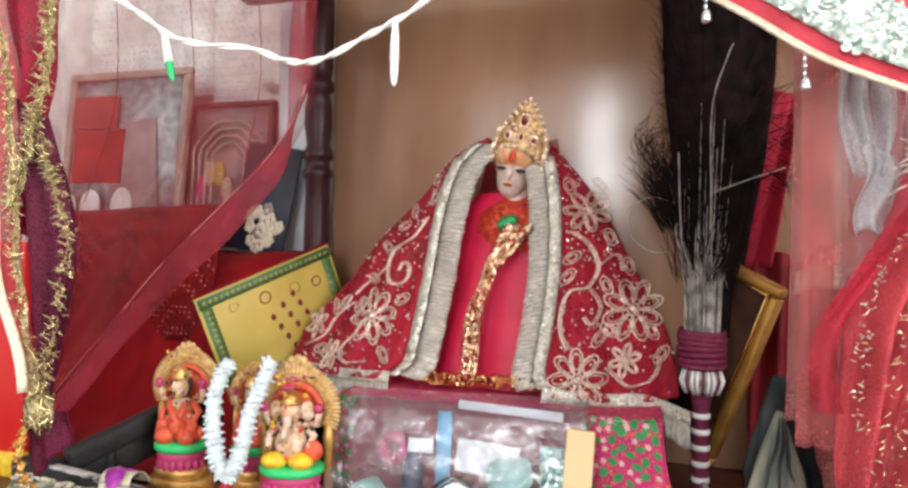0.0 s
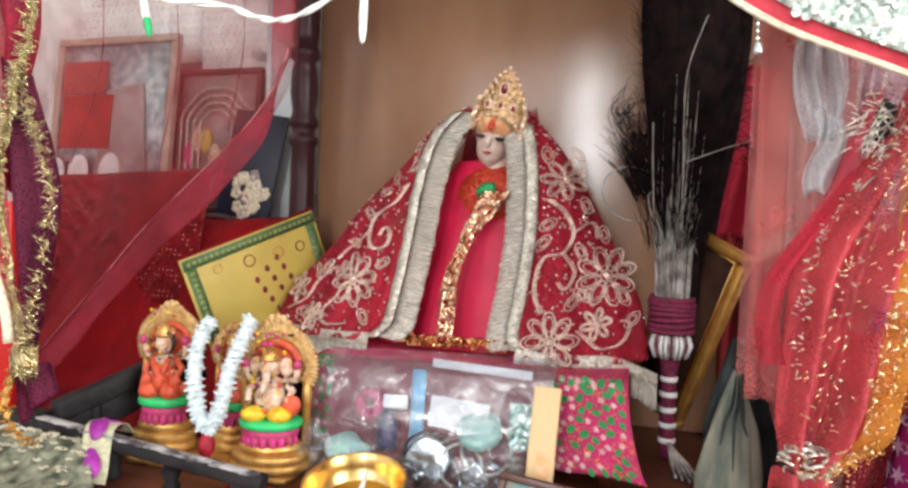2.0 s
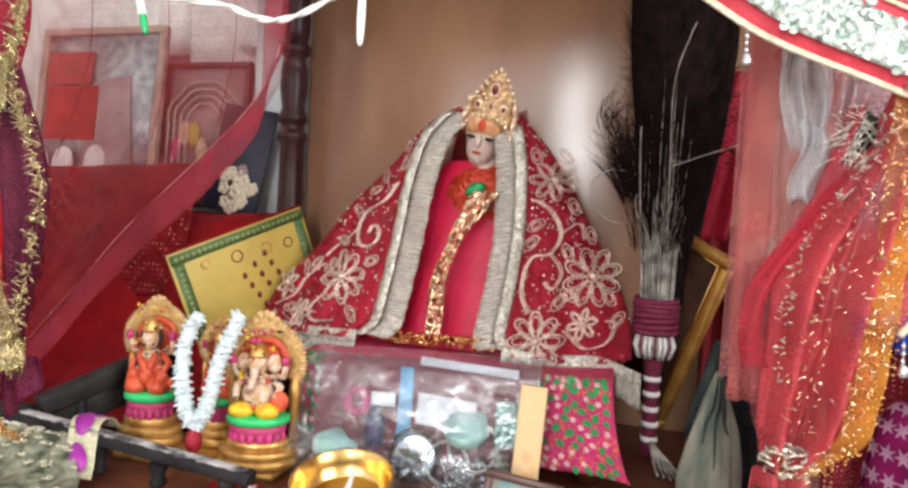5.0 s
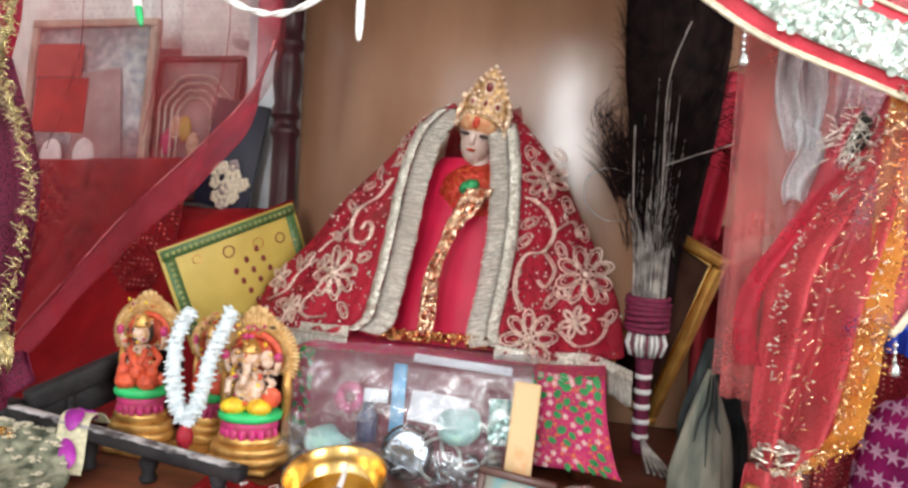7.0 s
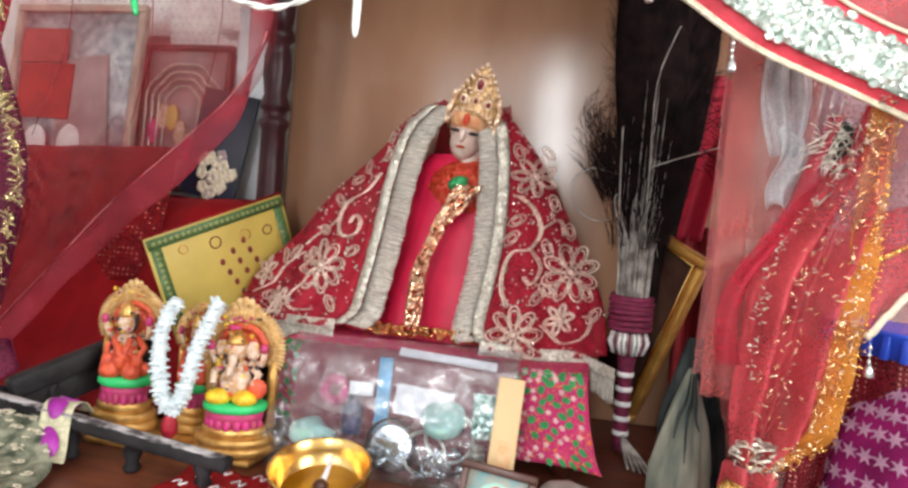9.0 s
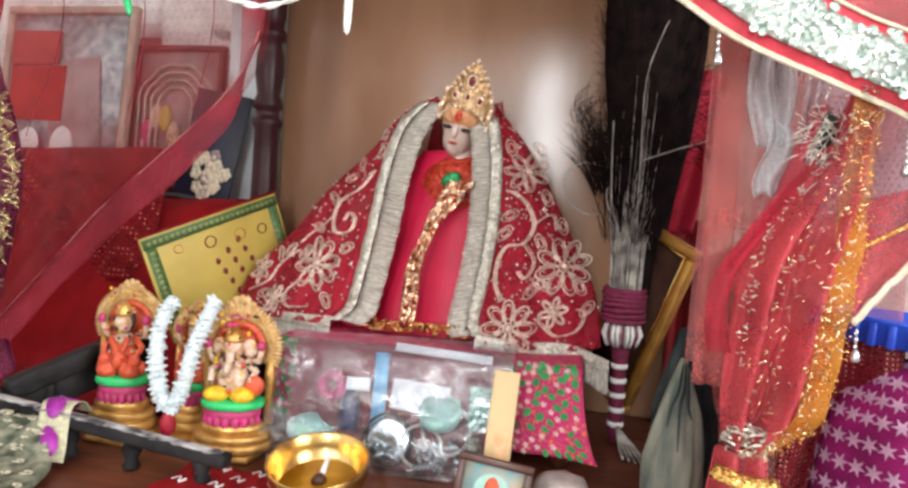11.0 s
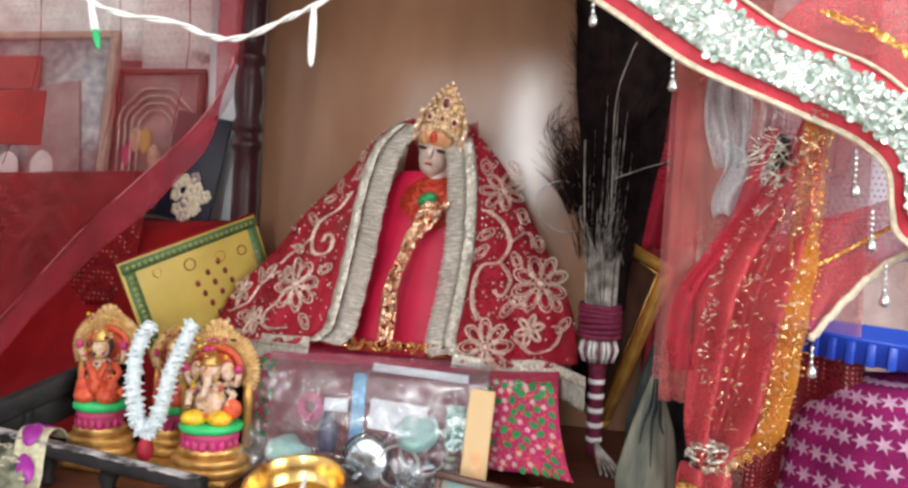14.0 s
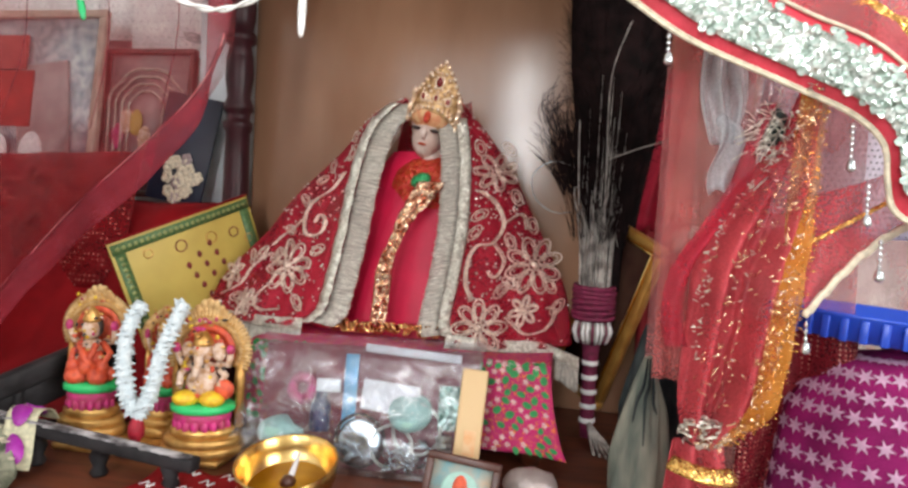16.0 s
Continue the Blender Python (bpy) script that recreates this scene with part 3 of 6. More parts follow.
def flower(side, x, z, r, petals=8, turn=0.0):
    bm = bmesh.new()
    for k in range(petals):
        a = turn + k * math.tau / petals
        for scale in (1.0, 0.62):
            loop = []
            for i in range(12):
                b = i * math.tau / 12
                rad = r * (0.58 + 0.42 * scale * math.cos(b))
                wid = r * 0.22 * scale * math.sin(b)
                loop.append(on_veil(side, x + math.cos(a) * rad - math.sin(a) * wid, z + math.sin(a) * rad + math.cos(a) * wid))
            add_tube(bm, loop, 0.0014 if scale == 1.0 else 0.0009, 5, closed=True)
    add_ball(bm, on_veil(side, x, z), (r * 0.14, 0.002, r * 0.14), seg=8)
    part("embroidered_flower", bm, THREAD, veil, "pale gold embroidered flower")


def vine(side, pts, leaves=True, r=0.0013):
    bm = bmesh.new()
    line = [on_veil(side, p.x, p.z) for p in curve([(x, 0, z) for x, z in pts], 8 * len(pts))]
    add_tube(bm, line, r, 5)
    add_tube(bm, [p + Vector((0.003, 0, 0.001)) for p in line], r * 0.7, 5)
    part("embroidered_vine", bm, THREAD, veil, "pale gold embroidered vine")


def leaf(side, x, z, r, a):
    bm = bmesh.new()
    for s in (1.0, 0.55):
        add_tube(bm, [on_veil(side, x + math.cos(a) * r * s * math.cos(b) - math.sin(a) * r * 0.5 * s * math.sin(b), z + math.sin(a) * r * s * math.cos(b) + math.cos(a) * r * 0.5 * s * math.sin(b)) for b in [k * math.tau / 12 for k in range(12)]], 0.001, 5, closed=True)
    part("embroidered_leaf", bm, THREAD, veil)
# embroidery on the wings
flower(-1, -0.124, 0.962, 0.035, 8, 0.2)
flower(-1, -0.224, 0.944, 0.020, 6, 0.6)
flower(-1, -0.178, 0.912, 0.018, 6, 0.1)
flower(-1, -0.022, 1.150, 0.012, 6, 0.4)
vine(-1, [(-0.060, 1.088), (-0.078, 1.062), (-0.105, 1.048), (-0.114, 1.026), (-0.104, 1.004), (-0.084, 1.006), (-0.078, 1.022), (-0.088, 1.030), (-0.094, 1.020)], r=0.0018)
vine(-1, [(-0.114, 1.026), (-0.132, 1.010), (-0.150, 1.000), (-0.165, 0.985)])
vine(-1, [(-0.235, 0.915), (-0.205, 0.930), (-0.190, 0.955), (-0.165, 0.975)])
vine(-1, [(-0.150, 0.935), (-0.165, 0.918), (-0.150, 0.905), (-0.125, 0.908)])
for x, z, a in ((-0.122, 1.049, 2.4), (-0.136, 1.008, 2.9), (-0.100, 1.078, 0.3), (-0.088, 1.098, 2.0), (-0.052, 1.115, 1.2), (-0.083, 0.985, 0.5), (-0.100, 0.918, 5.5), (-0.150, 0.972, 0.4), (-0.060, 1.140, 2.2), (-0.178, 0.975, 0.8), (-0.196, 0.968, 2.2), (-0.202, 0.915, 0.2)):
    leaf(-1, x, z, 0.0115, a)
flower(1, 0.194, 0.980, 0.036, 8, 0.35)
flower(1, 0.136, 0.906, 0.033, 8, 0.1)
flower(1, 0.138, 1.098, 0.027, 7, 0.5)
flower(1, 0.186, 0.926, 0.018, 6, 0.3)
vine(1, [(0.122, 1.070), (0.140, 1.056), (0.152, 1.030), (0.142, 1.006), (0.124, 1.002), (0.114, 0.985), (0.113, 0.955), (0.122, 0.935)], r=0.0018)
vine(1, [(0.165, 0.918), (0.190, 0.900), (0.215, 0.908), (0.222, 0.925), (0.212, 0.930)])
vine(1, [(0.152, 1.030), (0.172, 1.044), (0.180, 1.024)])
vine(1, [(0.142, 1.006), (0.156, 0.984), (0.148, 0.964), (0.138, 0.972)])
for x, z, a in ((0.124, 1.040, 0.6), (0.163, 1.008, 5.2), (0.158, 0.950, 0.9), (0.188, 1.030, 1.9), (0.215, 0.955, 2.2), (0.165, 1.066, 2.0), (0.116, 1.128, 1.9), (0.226, 0.930, 0.8), (0.120, 1.018, 4.0), (0.150, 1.132, 2.4), (0.168, 0.958, 2.6)):
    leaf(1, x, z, 0.0115, a)

# sequins scattered over the veil
bm = bmesh.new()
rng = random.Random(11)
for i in range(520):
    side = rng.choice((-1, 1))
    p = veil_at(side, rng.uniform(0.1, 1.0), rng.random() ** 0.8, 0.002)
    add_box(bm, (0, 0, 0), (0.0022, 0.0006, 0.0022), Matrix.Translation(p) @ Euler((rng.uniform(-.6, .6), rng.uniform(0, 3), rng.uniform(-.6, .6))).to_matrix().to_4x4())
tagged(part("sequin_scatter", bm, SILVER_GLITTER, veil, "tiny silver sequins", smooth=False), kind="stuff")

# ---- crown ----
crown = base("gold_crown", Matrix.Translation((HX + 0.004, HY - 0.015, 1.167)) @ Matrix.Rotation(radians(14), 4, "Y") @ Matrix.Rotation(radians(8), 4, "X") @ Matrix.Scale(0.95, 4), label="ornate gold crown studded with beads on the statue", category="crown")
PEARL = material("gold_bead", (0.92, 0.76, 0.58), 0.25, 0.5, color2=(0.76, 0.50, 0.32), scale=200, bump=0.1)
RUBY = material("dark_ruby", (0.16, 0.008, 0.01), 0.12, 0.0, scale=100, bump=0)


def crown_edge(t):
    """The crown's outline, t from 0 to 1 over the top."""
    a = math.pi * t
    x = -0.033 * math.cos(a)
    z = 0.004 + 0.036 * math.sin(a) ** 0.7 + 0.027 * max(0, 1 - abs(t - 0.5) * 3.4)
    return Vector((x, 0.006 * (1 - math.sin(a)), z))


def crown_plate(u, v):
    e = crown_edge(u)
    low = Vector((e.x * 0.98, e.y - 0.006 * math.sin(math.pi * u), -0.024 + 0.026 * math.sin(math.pi * u) ** 0.7))
    return low.lerp(e, v) + Vector((0, -0.010 * math.sin(math.pi * u) * (1 - 0.5 * v), 0))


thick(part("plate", sheet(crown_plate, 32, 12), material("antique_gold", (0.66, 0.45, 0.22), 0.4, 0.5, color2=(0.26, 0.13, 0.05), scale=160, bump=0.8, bump_scale=260), crown), 0.003)
for i in range(19):
    e = crown_plate(i / 18, 1.0)
    bm = bmesh.new()
    add_ball(bm, e + Vector((0, -0.002, 0.002)), (0.0034, 0.0034, 0.0034), seg=8)
    part("bead", bm, PEARL, crown)
for i in range(13):
    e = crown_plate(0.08 + 0.84 * i / 12, 0.10)
    bm = bmesh.new()
    add_ball(bm, e + Vector((0, -0.003, 0)), (0.0026, 0.0026, 0.0026), seg=8)
    part("bead", bm, PEARL, crown)
for x, z, r in ((0.0, 0.042, 0.0068), (-0.017, 0.020, 0.0050), (0.017, 0.020, 0.0050), (0.0, 0.021, 0.0042)):
    bm = bmesh.new()
    add_ball(bm, (x, -0.0135, z), (r * 0.72, 0.003, r), seg=12)
    jewel = part("jewel", bm, RUBY, crown, "dark red jewel")
    part("setting", tube([(x + math.cos(k * math.tau / 16) * r * 0.85, -0.0135, z + math.sin(k * math.tau / 16) * r * 1.15) for k in range(16)], 0.0013, 6, closed=True), PEARL, jewel)
bm = bmesh.new()
for s in (-1, 1):
    for k in range(3):
        add_tube(bm, [(s * (0.006 + 0.006 * k + 0.004 * math.cos(b)), -0.0145, 0.012 + 0.010 * k * (1 - 0.3 * k) + 0.004 * math.sin(b)) for b in [j * 0.6 for j in range(9)]], 0.0011, 5)
part("filigree", bm, PEARL, crown)
for s_ in (-1, 1):
    part("halo_rim", tube([(s_ * (0.0345 - 0.004 * (t / 12) ** 2), -0.006 + 0.004 * math.sin(t), -0.016 + 0.044 * t / 12) for t in range(13)], 0.0036, 8, flat=0.6), PEARL, crown, "ribbed gold rim")
for row, (z, half, n) in enumerate(((0.054, 0.006, 3), (0.048, 0.012, 4), (0.034, 0.014, 4), (0.029, 0.020, 5), (0.010, 0.024, 9), (0.006, 0.026, 10))):
    for i in range(n):
        bm = bmesh.new()
        x = -half + 2 * half * i / (n - 1)
        add_ball(bm, (x, -0.0135 + 0.008 * (x / 0.03) ** 2, z - 0.006 * (x / 0.026) ** 2 * (row > 3)), (0.0026, 0.0026, 0.0026), seg=8)
        part("bead", bm, PEARL, crown)
# ---- card leaning on the red ledge ----
CARD_YELLOW = material("yellow_print", (0.55, 0.41, 0.09), 0.5, color2=(0.47, 0.34, 0.07), scale=16, bump=0.03)
CARD_GREEN = material("green_print", (0.05, 0.12, 0.04), 0.5, color2=(0.12, 0.20, 0.07), scale=300, bump=0.03)
CARD_RED = material("dark_red_print", (0.20, 0.02, 0.02), 0.5, scale=60, bump=0)
u_ = Vector((0.101, 0.164, 0.073)).normalized()
w_ = (Vector((0, 0, 1)) - u_ * u_.z).normalized()
n_ = u_.cross(w_)
card_m = Matrix.Translation((-0.340, 0.692, 0.980)) @ Matrix((u_, w_, n_)).transposed().to_4x4()
card = base("printed_card", card_m, label="yellow printed card with green border and red-gold motifs", category="card")
CW, CH = 0.206, 0.150
part("sheet", box((CW / 2, -CH / 2, -0.0015), (CW, CH, 0.003), bevel=0.0008), CARD_YELLOW, card)
for c, s in (((CW / 2, -0.011, 0.0008), (CW - 0.004, 0.014, 0.001)), ((0.011, -CH / 2, 0.0008), (0.014, CH - 0.036, 0.001)), ((CW - 0.011, -CH / 2, 0.0008), (0.014, CH - 0.036, 0.001)), ((CW / 2, -CH + 0.011, 0.0008), (CW - 0.004, 0.014, 0.001))):
    part("border", box(c, s), CARD_GREEN, card, "dark green border")
part("edge", box((CW / 2, 0.001, 0.0), (CW, 0.003, 0.004)), RED_CLOTH, card, "red edge")
CARD_DOT = material("pale_green_print", (0.30, 0.34, 0.12), 0.5, scale=60, bump=0)
bm = bmesh.new()
for i in range(24):
    add_lathe(bm, [(0.0001, 0.0013), (0.003, 0.0014), (0.003, 0.0016), (0.0001, 0.0017)], Matrix.Translation((0.010 + i * 0.0081, -0.011, 0)), 8)
for i in range(14):
    add_lathe(bm, [(0.0001, 0.0013), (0.003, 0.0014), (0.003, 0.0016), (0.0001, 0.0017)], Matrix.Translation((0.011, -0.024 - i * 0.0081, 0)), 8)
part("border_dots", bm, CARD_DOT, card)
for k, (x, y, r) in enumerate(((0.045, -0.030, 0.006), (0.090, -0.036, 0.008), (0.135, -0.040, 0.008), (0.170, -0.044, 0.007), (0.190, -0.06, 0.006))):
    part("motif", tube([(x + math.cos(j * math.tau / 14) * r, y + math.sin(j * math.tau / 14) * r, 0.0006) for j in range(14)], 0.0009, 5, closed=True), CARD_RED if k % 2 else GOLD, card)
rng = random.Random(2)
for i in range(11):
    bm = bmesh.new()
    add_ball(bm, (0.092 + 0.019 * (i % 3) + 0.006 * (i // 3), -0.066 - 0.017 * (i // 3) + 0.010 * (i % 3), 0.0006), (0.0038, 0.0050, 0.0008), seg=8)
    part("motif", bm, CARD_RED, card)

# ---- three statuettes in one gilt set ----
ORANGE = material("orange_paint", (0.74, 0.11, 0.04), 0.4, color2=(0.50, 0.06, 0.03), scale=160, bump=0.4)
GREEN = material("green_paint", (0.03, 0.55, 0.16), 0.4, color2=(0.02, 0.42, 0.12), scale=60, bump=0.1)
PINK = material("pink_paint", (0.58, 0.03, 0.20), 0.5, color2=(0.34, 0.04, 0.08), scale=110, bump=0.2)
SKIN = material("pale_paint", (0.72, 0.56, 0.46), 0.45, color2=(0.50, 0.28, 0.15), scale=170, bump=0.4)
YELLOW = material("yellow_paint", (0.85, 0.62, 0.03), 0.4, color2=(0.66, 0.34, 0.02), scale=150, bump=0.4)
HAIR = material("dark_hair_paint", (0.05, 0.035, 0.03), 0.5, scale=60)
LATTICE = material("pale_gilt_lattice", (0.72, 0.50, 0.24), 0.5, 0.35, color2=(0.50, 0.28, 0.10), scale=160, bump=0.6)
GILT = [GOLD, ORANGE, GREEN, PINK, SKIN, YELLOW, HAIR, LATTICE]


def statuette(name, m, w, h, kind, label):
    """A seated figure on a lotus before a gilt arch, as one plain mesh. w, h: its width and height."""
    bm = bmesh.new()
    d = w * 0.42
    for z0, s in ((0.0, 1.02), (0.06, 0.97), (0.12, 0.80)):
        add_lathe(bm, [(0.47 * w * s, z0 * h), (0.5 * w * s, (z0 + 0.015) * h), (0.5 * w * s, (z0 + 0.05) * h), (0.46 * w * s, (z0 + 0.065) * h)], m @ Matrix.Diagonal((1, 0.7, 1, 1)), 28, 0)
    add_lathe(bm, [(0.30 * w, 0.18 * h), (0.34 * w, 0.22 * h), (0.36 * w, 0.26 * h), (0.33 * w, 0.29 * h)], m @ Matrix.Diagonal((1, 0.75, 1, 1)), 28, 3)
    for k in range(9):
        a = math.pi * (1.05 + 0.9 * k / 8)
        add_ball(bm, (math.cos(a) * 0.32 * w, math.sin(a) * 0.25 * w, 0.20 * h), (0.055 * w, 0.03 * w, 0.045 * h), m, 8, 3)
    add_lathe(bm, [(0.36 * w, 0.285 * h), (0.40 * w, 0.30 * h), (0.40 * w, 0.33 * h), (0.36 * w, 0.345 * h)], m @ Matrix.Diagonal((1, 0.75, 1, 1)), 28, 2)
    # arch
    def arch_at(t, r):
        a = math.pi * (-0.18 + 1.36 * t)
        return Vector((math.cos(a) * r * w, 0.18 * w, (0.68 + 0.0) * h + math.sin(a) * r * w * 0.98))
    for r, rad, mt in ((0.45, 0.055, 0), (0.38, 0.05, 0)):
        add_tube(bm, [m @ arch_at(t / 24, r) for t in range(25)], rad * w, 8, mt)
    for k in range(22):
        add_ball(bm, arch_at(k / 21, 0.47) + Vector((0, -0.02 * w, 0)), (0.042 * w, 0.035 * w, 0.042 * w), m, 6, 0)
    r = random.Random(int(w * 1e4))
    for k in range(70):
        a, q = r.uniform(-1, 1), r.uniform(0.34, 0.92)
        add_ball(bm, (a * 0.34 * w * (1 - 0.3 * q), (-0.20 + 0.18 * abs(a) + 0.1 * max(0, q - 0.6)) * w, q * h), (r.uniform(0.015, 0.045) * w, 0.02 * w, r.uniform(0.012, 0.035) * w), m, 6, r.choice((0, 0, 1, 3, 4, 5, 6)))
    for k in range(41):
        a = math.pi * (-0.14 + 1.28 * k / 40)
        add_tube(bm, [m @ Vector((math.cos(a) * r * w, 0.155 * w, 0.68 * h + math.sin(a) * r * w)) for r in (0.34, 0.42, 0.50, 0.555 + 0.035 * math.exp(-((a - math.pi / 2) * 3) ** 2))], [0.024 * w, 0.030 * w, 0.034 * w, 0.016 * w], 6, 7)
    for k in range(5):
        add_ball(bm, ((k - 2) * 0.075 * w, 0.15 * w, 0.68 * h + (0.60 - 0.022 * (k - 2) ** 2) * w), (0.055 * w, 0.03 * w, 0.075 * w), m, 8, 7)
    for s in (-1, 1):
        add_tube(bm, [m @ Vector((s * 0.40 * w, 0.17 * w, z * h)) for z in (0.16, 0.35, 0.5, 0.6)], [0.07 * w, 0.06 * w, 0.07 * w, 0.05 * w], 8, 0)
    add_tube(bm, [m @ arch_at(t / 20, 0.29) for t in range(21)], 0.065 * w, 8, 1)
    add_lathe(bm, [(0.28 * w, 0.0), (0.27 * w, 0.04 * w), (0.02 * w, 0.05 * w)], m @ Matrix.Translation((0, 0.21 * w, 0.66 * h)) @ Matrix.Rotation(radians(90), 4, "X"), 20, 1)
    body, dress = (4, 5) if kind == "elephant" else (4, 1)
    # crossed legs, belly, arms
    for s in (-1, 1):
        add_ball(bm, (s * 0.19 * w, -0.10 * w, 0.385 * h), (0.17 * w, 0.14 * w, 0.055 * h), m @ Matrix.Rotation(radians(-s * 14), 4, "Z"), 12, dress)
        add_tube(bm, [m @ Vector(p) for p in ((s * 0.14 * w, 0.0, 0.60 * h), (s * 0.28 * w, -0.03 * w, 0.53 * h), (s * 0.24 * w, -0.15 * w, 0.47 * h))], [0.055 * w, 0.05 * w, 0.045 * w], 8, body if kind == "elephant" else 1)
        add_tube(bm, [m @ Vector(p) for p in ((s * 0.15 * w, 0.05 * w, 0.60 * h), (s * 0.30 * w, 0.03 * w, 0.60 * h), (s * 0.34 * w, -0.03 * w, 0.69 * h))], [0.05 * w, 0.045 * w, 0.04 * w], 8, body)
        add_ball(bm, (s * 0.34 * w, -0.04 * w, 0.71 * h), (0.06 * w, 0.05 * w, 0.035 * h), m, 8, 3)
    add_ball(bm, (0, -0.03 * w, 0.48 * h), (0.20 * w, 0.17 * w, 0.105 * h), m, 14, body if kind == "elephant" else 1)
    add_ball(bm, (0, 0.0, 0.565 * h), (0.17 * w, 0.13 * w, 0.06 * h), m, 12, body)
    add_ball(bm, (0, -0.05 * w, 0.69 * h), (0.13 * w, 0.13 * w, 0.072 * h), m, 14, body)
    if kind == "elephant":
        for s in (-1, 1):
            add_ball(bm, (s * 0.19 * w, -0.02 * w, 0.69 * h), (0.10 * w, 0.03 * w, 0.065 * h), m, 10, 4)
        add_tube(bm, [m @ Vector(p) for p in ((0, -0.17 * w, 0.68 * h), (0.01 * w, -0.22 * w, 0.62 * h), (-0.02 * w, -0.23 * w, 0.55 * h), (-0.09 * w, -0.22 * w, 0.51 * h))], [0.06 * w, 0.05 * w, 0.04 * w, 0.03 * w], 8, 4)
        add_ball(bm, (0.30 * w, -0.12 * w, 0.45 * h), (0.13 * w, 0.06 * w, 0.07 * h), m, 10, 1)
    else:
        for q in range(7):
            a = math.pi * (1.1 + 0.8 * q / 6)
            add_ball(bm, (math.cos(a) * 0.30 * w, math.sin(a) * 0.20 * w, (0.40 + 0.05 * (q % 2)) * h), (0.10 * w, 0.07 * w, 0.05 * h), m, 8, 1)
        add_ball(bm, (0, 0.0, 0.70 * h), (0.16 * w, 0.11 * w, 0.085 * h), m, 12, 6)
        add_tube(bm, [m @ Vector(p) for p in ((-0.12 * w, -0.12 * w, 0.58 * h), (0, -0.2 * w, 0.5 * h), (0.14 * w, -0.14 * w, 0.45 * h))], 0.06 * w, 8, 1)
        add_tube(bm, [m @ Vector(p) for p in ((0.12 * w, -0.12 * w, 0.60 * h), (0.02 * w, -0.18 * w, 0.46 * h), (-0.16 * w, -0.16 * w, 0.42 * h))], 0.05 * w, 8, 1)
    add_lathe(bm, [(0.12 * w, 0), (0.13 * w, 0.015 * h), (0.09 * w, 0.06 * h), (0.02 * w, 0.10 * h)], m @ Matrix.Translation((0, -0.04 * w, 0.735 * h)), 14, 0)
    return tagged(part(name, bm, GILT), label, "statuette", "gilt statuettes")


FACE_TURN = Matrix.Rotation(radians(10), 4, "Z")
statuette("statuette", Matrix.Translation((-0.294, 0.617, TOP + 0.008)) @ FACE_TURN, 0.076, 0.176, "lady", "gilt seated statuette in orange robes on a lotus")
statuette("statuette", Matrix.Translation((-0.219, 0.640, TOP + 0.008)) @ FACE_TURN, 0.056, 0.164, "lady", "gilt seated statuette behind a white garland")
statuette("statuette", Matrix.Translation((-0.145, 0.602, TOP + 0.008)) @ FACE_TURN, 0.086, 0.160, "elephant", "gilt elephant-headed statuette seated on a green lotus")
tagged(part("gilt_plinth", box((-0.212, 0.620, TOP + 0.004), (0.20, 0.086, 0.008), Matrix(), 0.003), GOLD), "gilt plinth under the three statuettes", "plinth")

# ---- white garland on the middle statuette ----
garland = base("white_garland", label="pale white flower garland hung on the middle statuette", category="garland")
PETAL = material("white_petal", (0.68, 0.74, 0.76), 0.6, color2=(0.50, 0.58, 0.62), scale=120, bump=0.2)
GAR = curve([(-0.217, 0.596, 0.926), (-0.222, 0.580, 0.900), (-0.219, 0.571, 0.866), (-0.212, 0.567, 0.838), (-0.204, 0.565, 0.822), (-0.197, 0.565, 0.818), (-0.189, 0.566, 0.825), (-0.182, 0.569, 0.848), (-0.177, 0.573, 0.880), (-0.171, 0.584, 0.906), (-0.169, 0.598, 0.928)], 60)
rng = random.Random(8)
petal_bm = bmesh.new()
add_lathe(petal_bm, [(0.0006, 0), (0.0017, 0.002), (0.0021, 0.0045), (0.0007, 0.0068)], Matrix.Diagonal((1, 0.5, 1, 1)), 6)
petal_me = bpy.data.meshes.new("petal")
petal_bm.to_mesh(petal_me)
petal_bm.free()
petal_me.materials.append(PETAL)
for i in range(290):
    p = along(GAR, i / 289)
    d = (along(GAR, i / 289 + 0.01) - along(GAR, i / 289 - 0.01)).normalized()
    side = d.orthogonal().normalized()
    side.rotate(Matrix.Rotation(i * 2.4 + rng.uniform(-.3, .3), 3, d))
    ob = new("petal", petal_me)
    ob.parent = garland
    ob.matrix_basis = Matrix.Translation(p) @ (side + d * rng.uniform(-0.1, 0.5)).to_track_quat("Z", "Y").to_matrix().to_4x4() @ Matrix.Scale(rng.uniform(1.25, 1.8), 4)
part("cord", tube(GAR, 0.0074, 8), PETAL, garland)
RED_BEAD = material("crimson_thread", (0.42, 0.01, 0.03), 0.5, scale=200, bump=0.5)
bm = bmesh.new()
add_lathe(bm, [(0.002, 0), (0.006, -0.004), (0.0085, -0.012), (0.008, -0.02), (0.004, -0.026), (0.0055, -0.040), (0.005, -0.041)], Matrix.Translation((-0.196, 0.562, 0.813)), 14)
part("pendant", bm, RED_BEAD, garland, "crimson pendant")

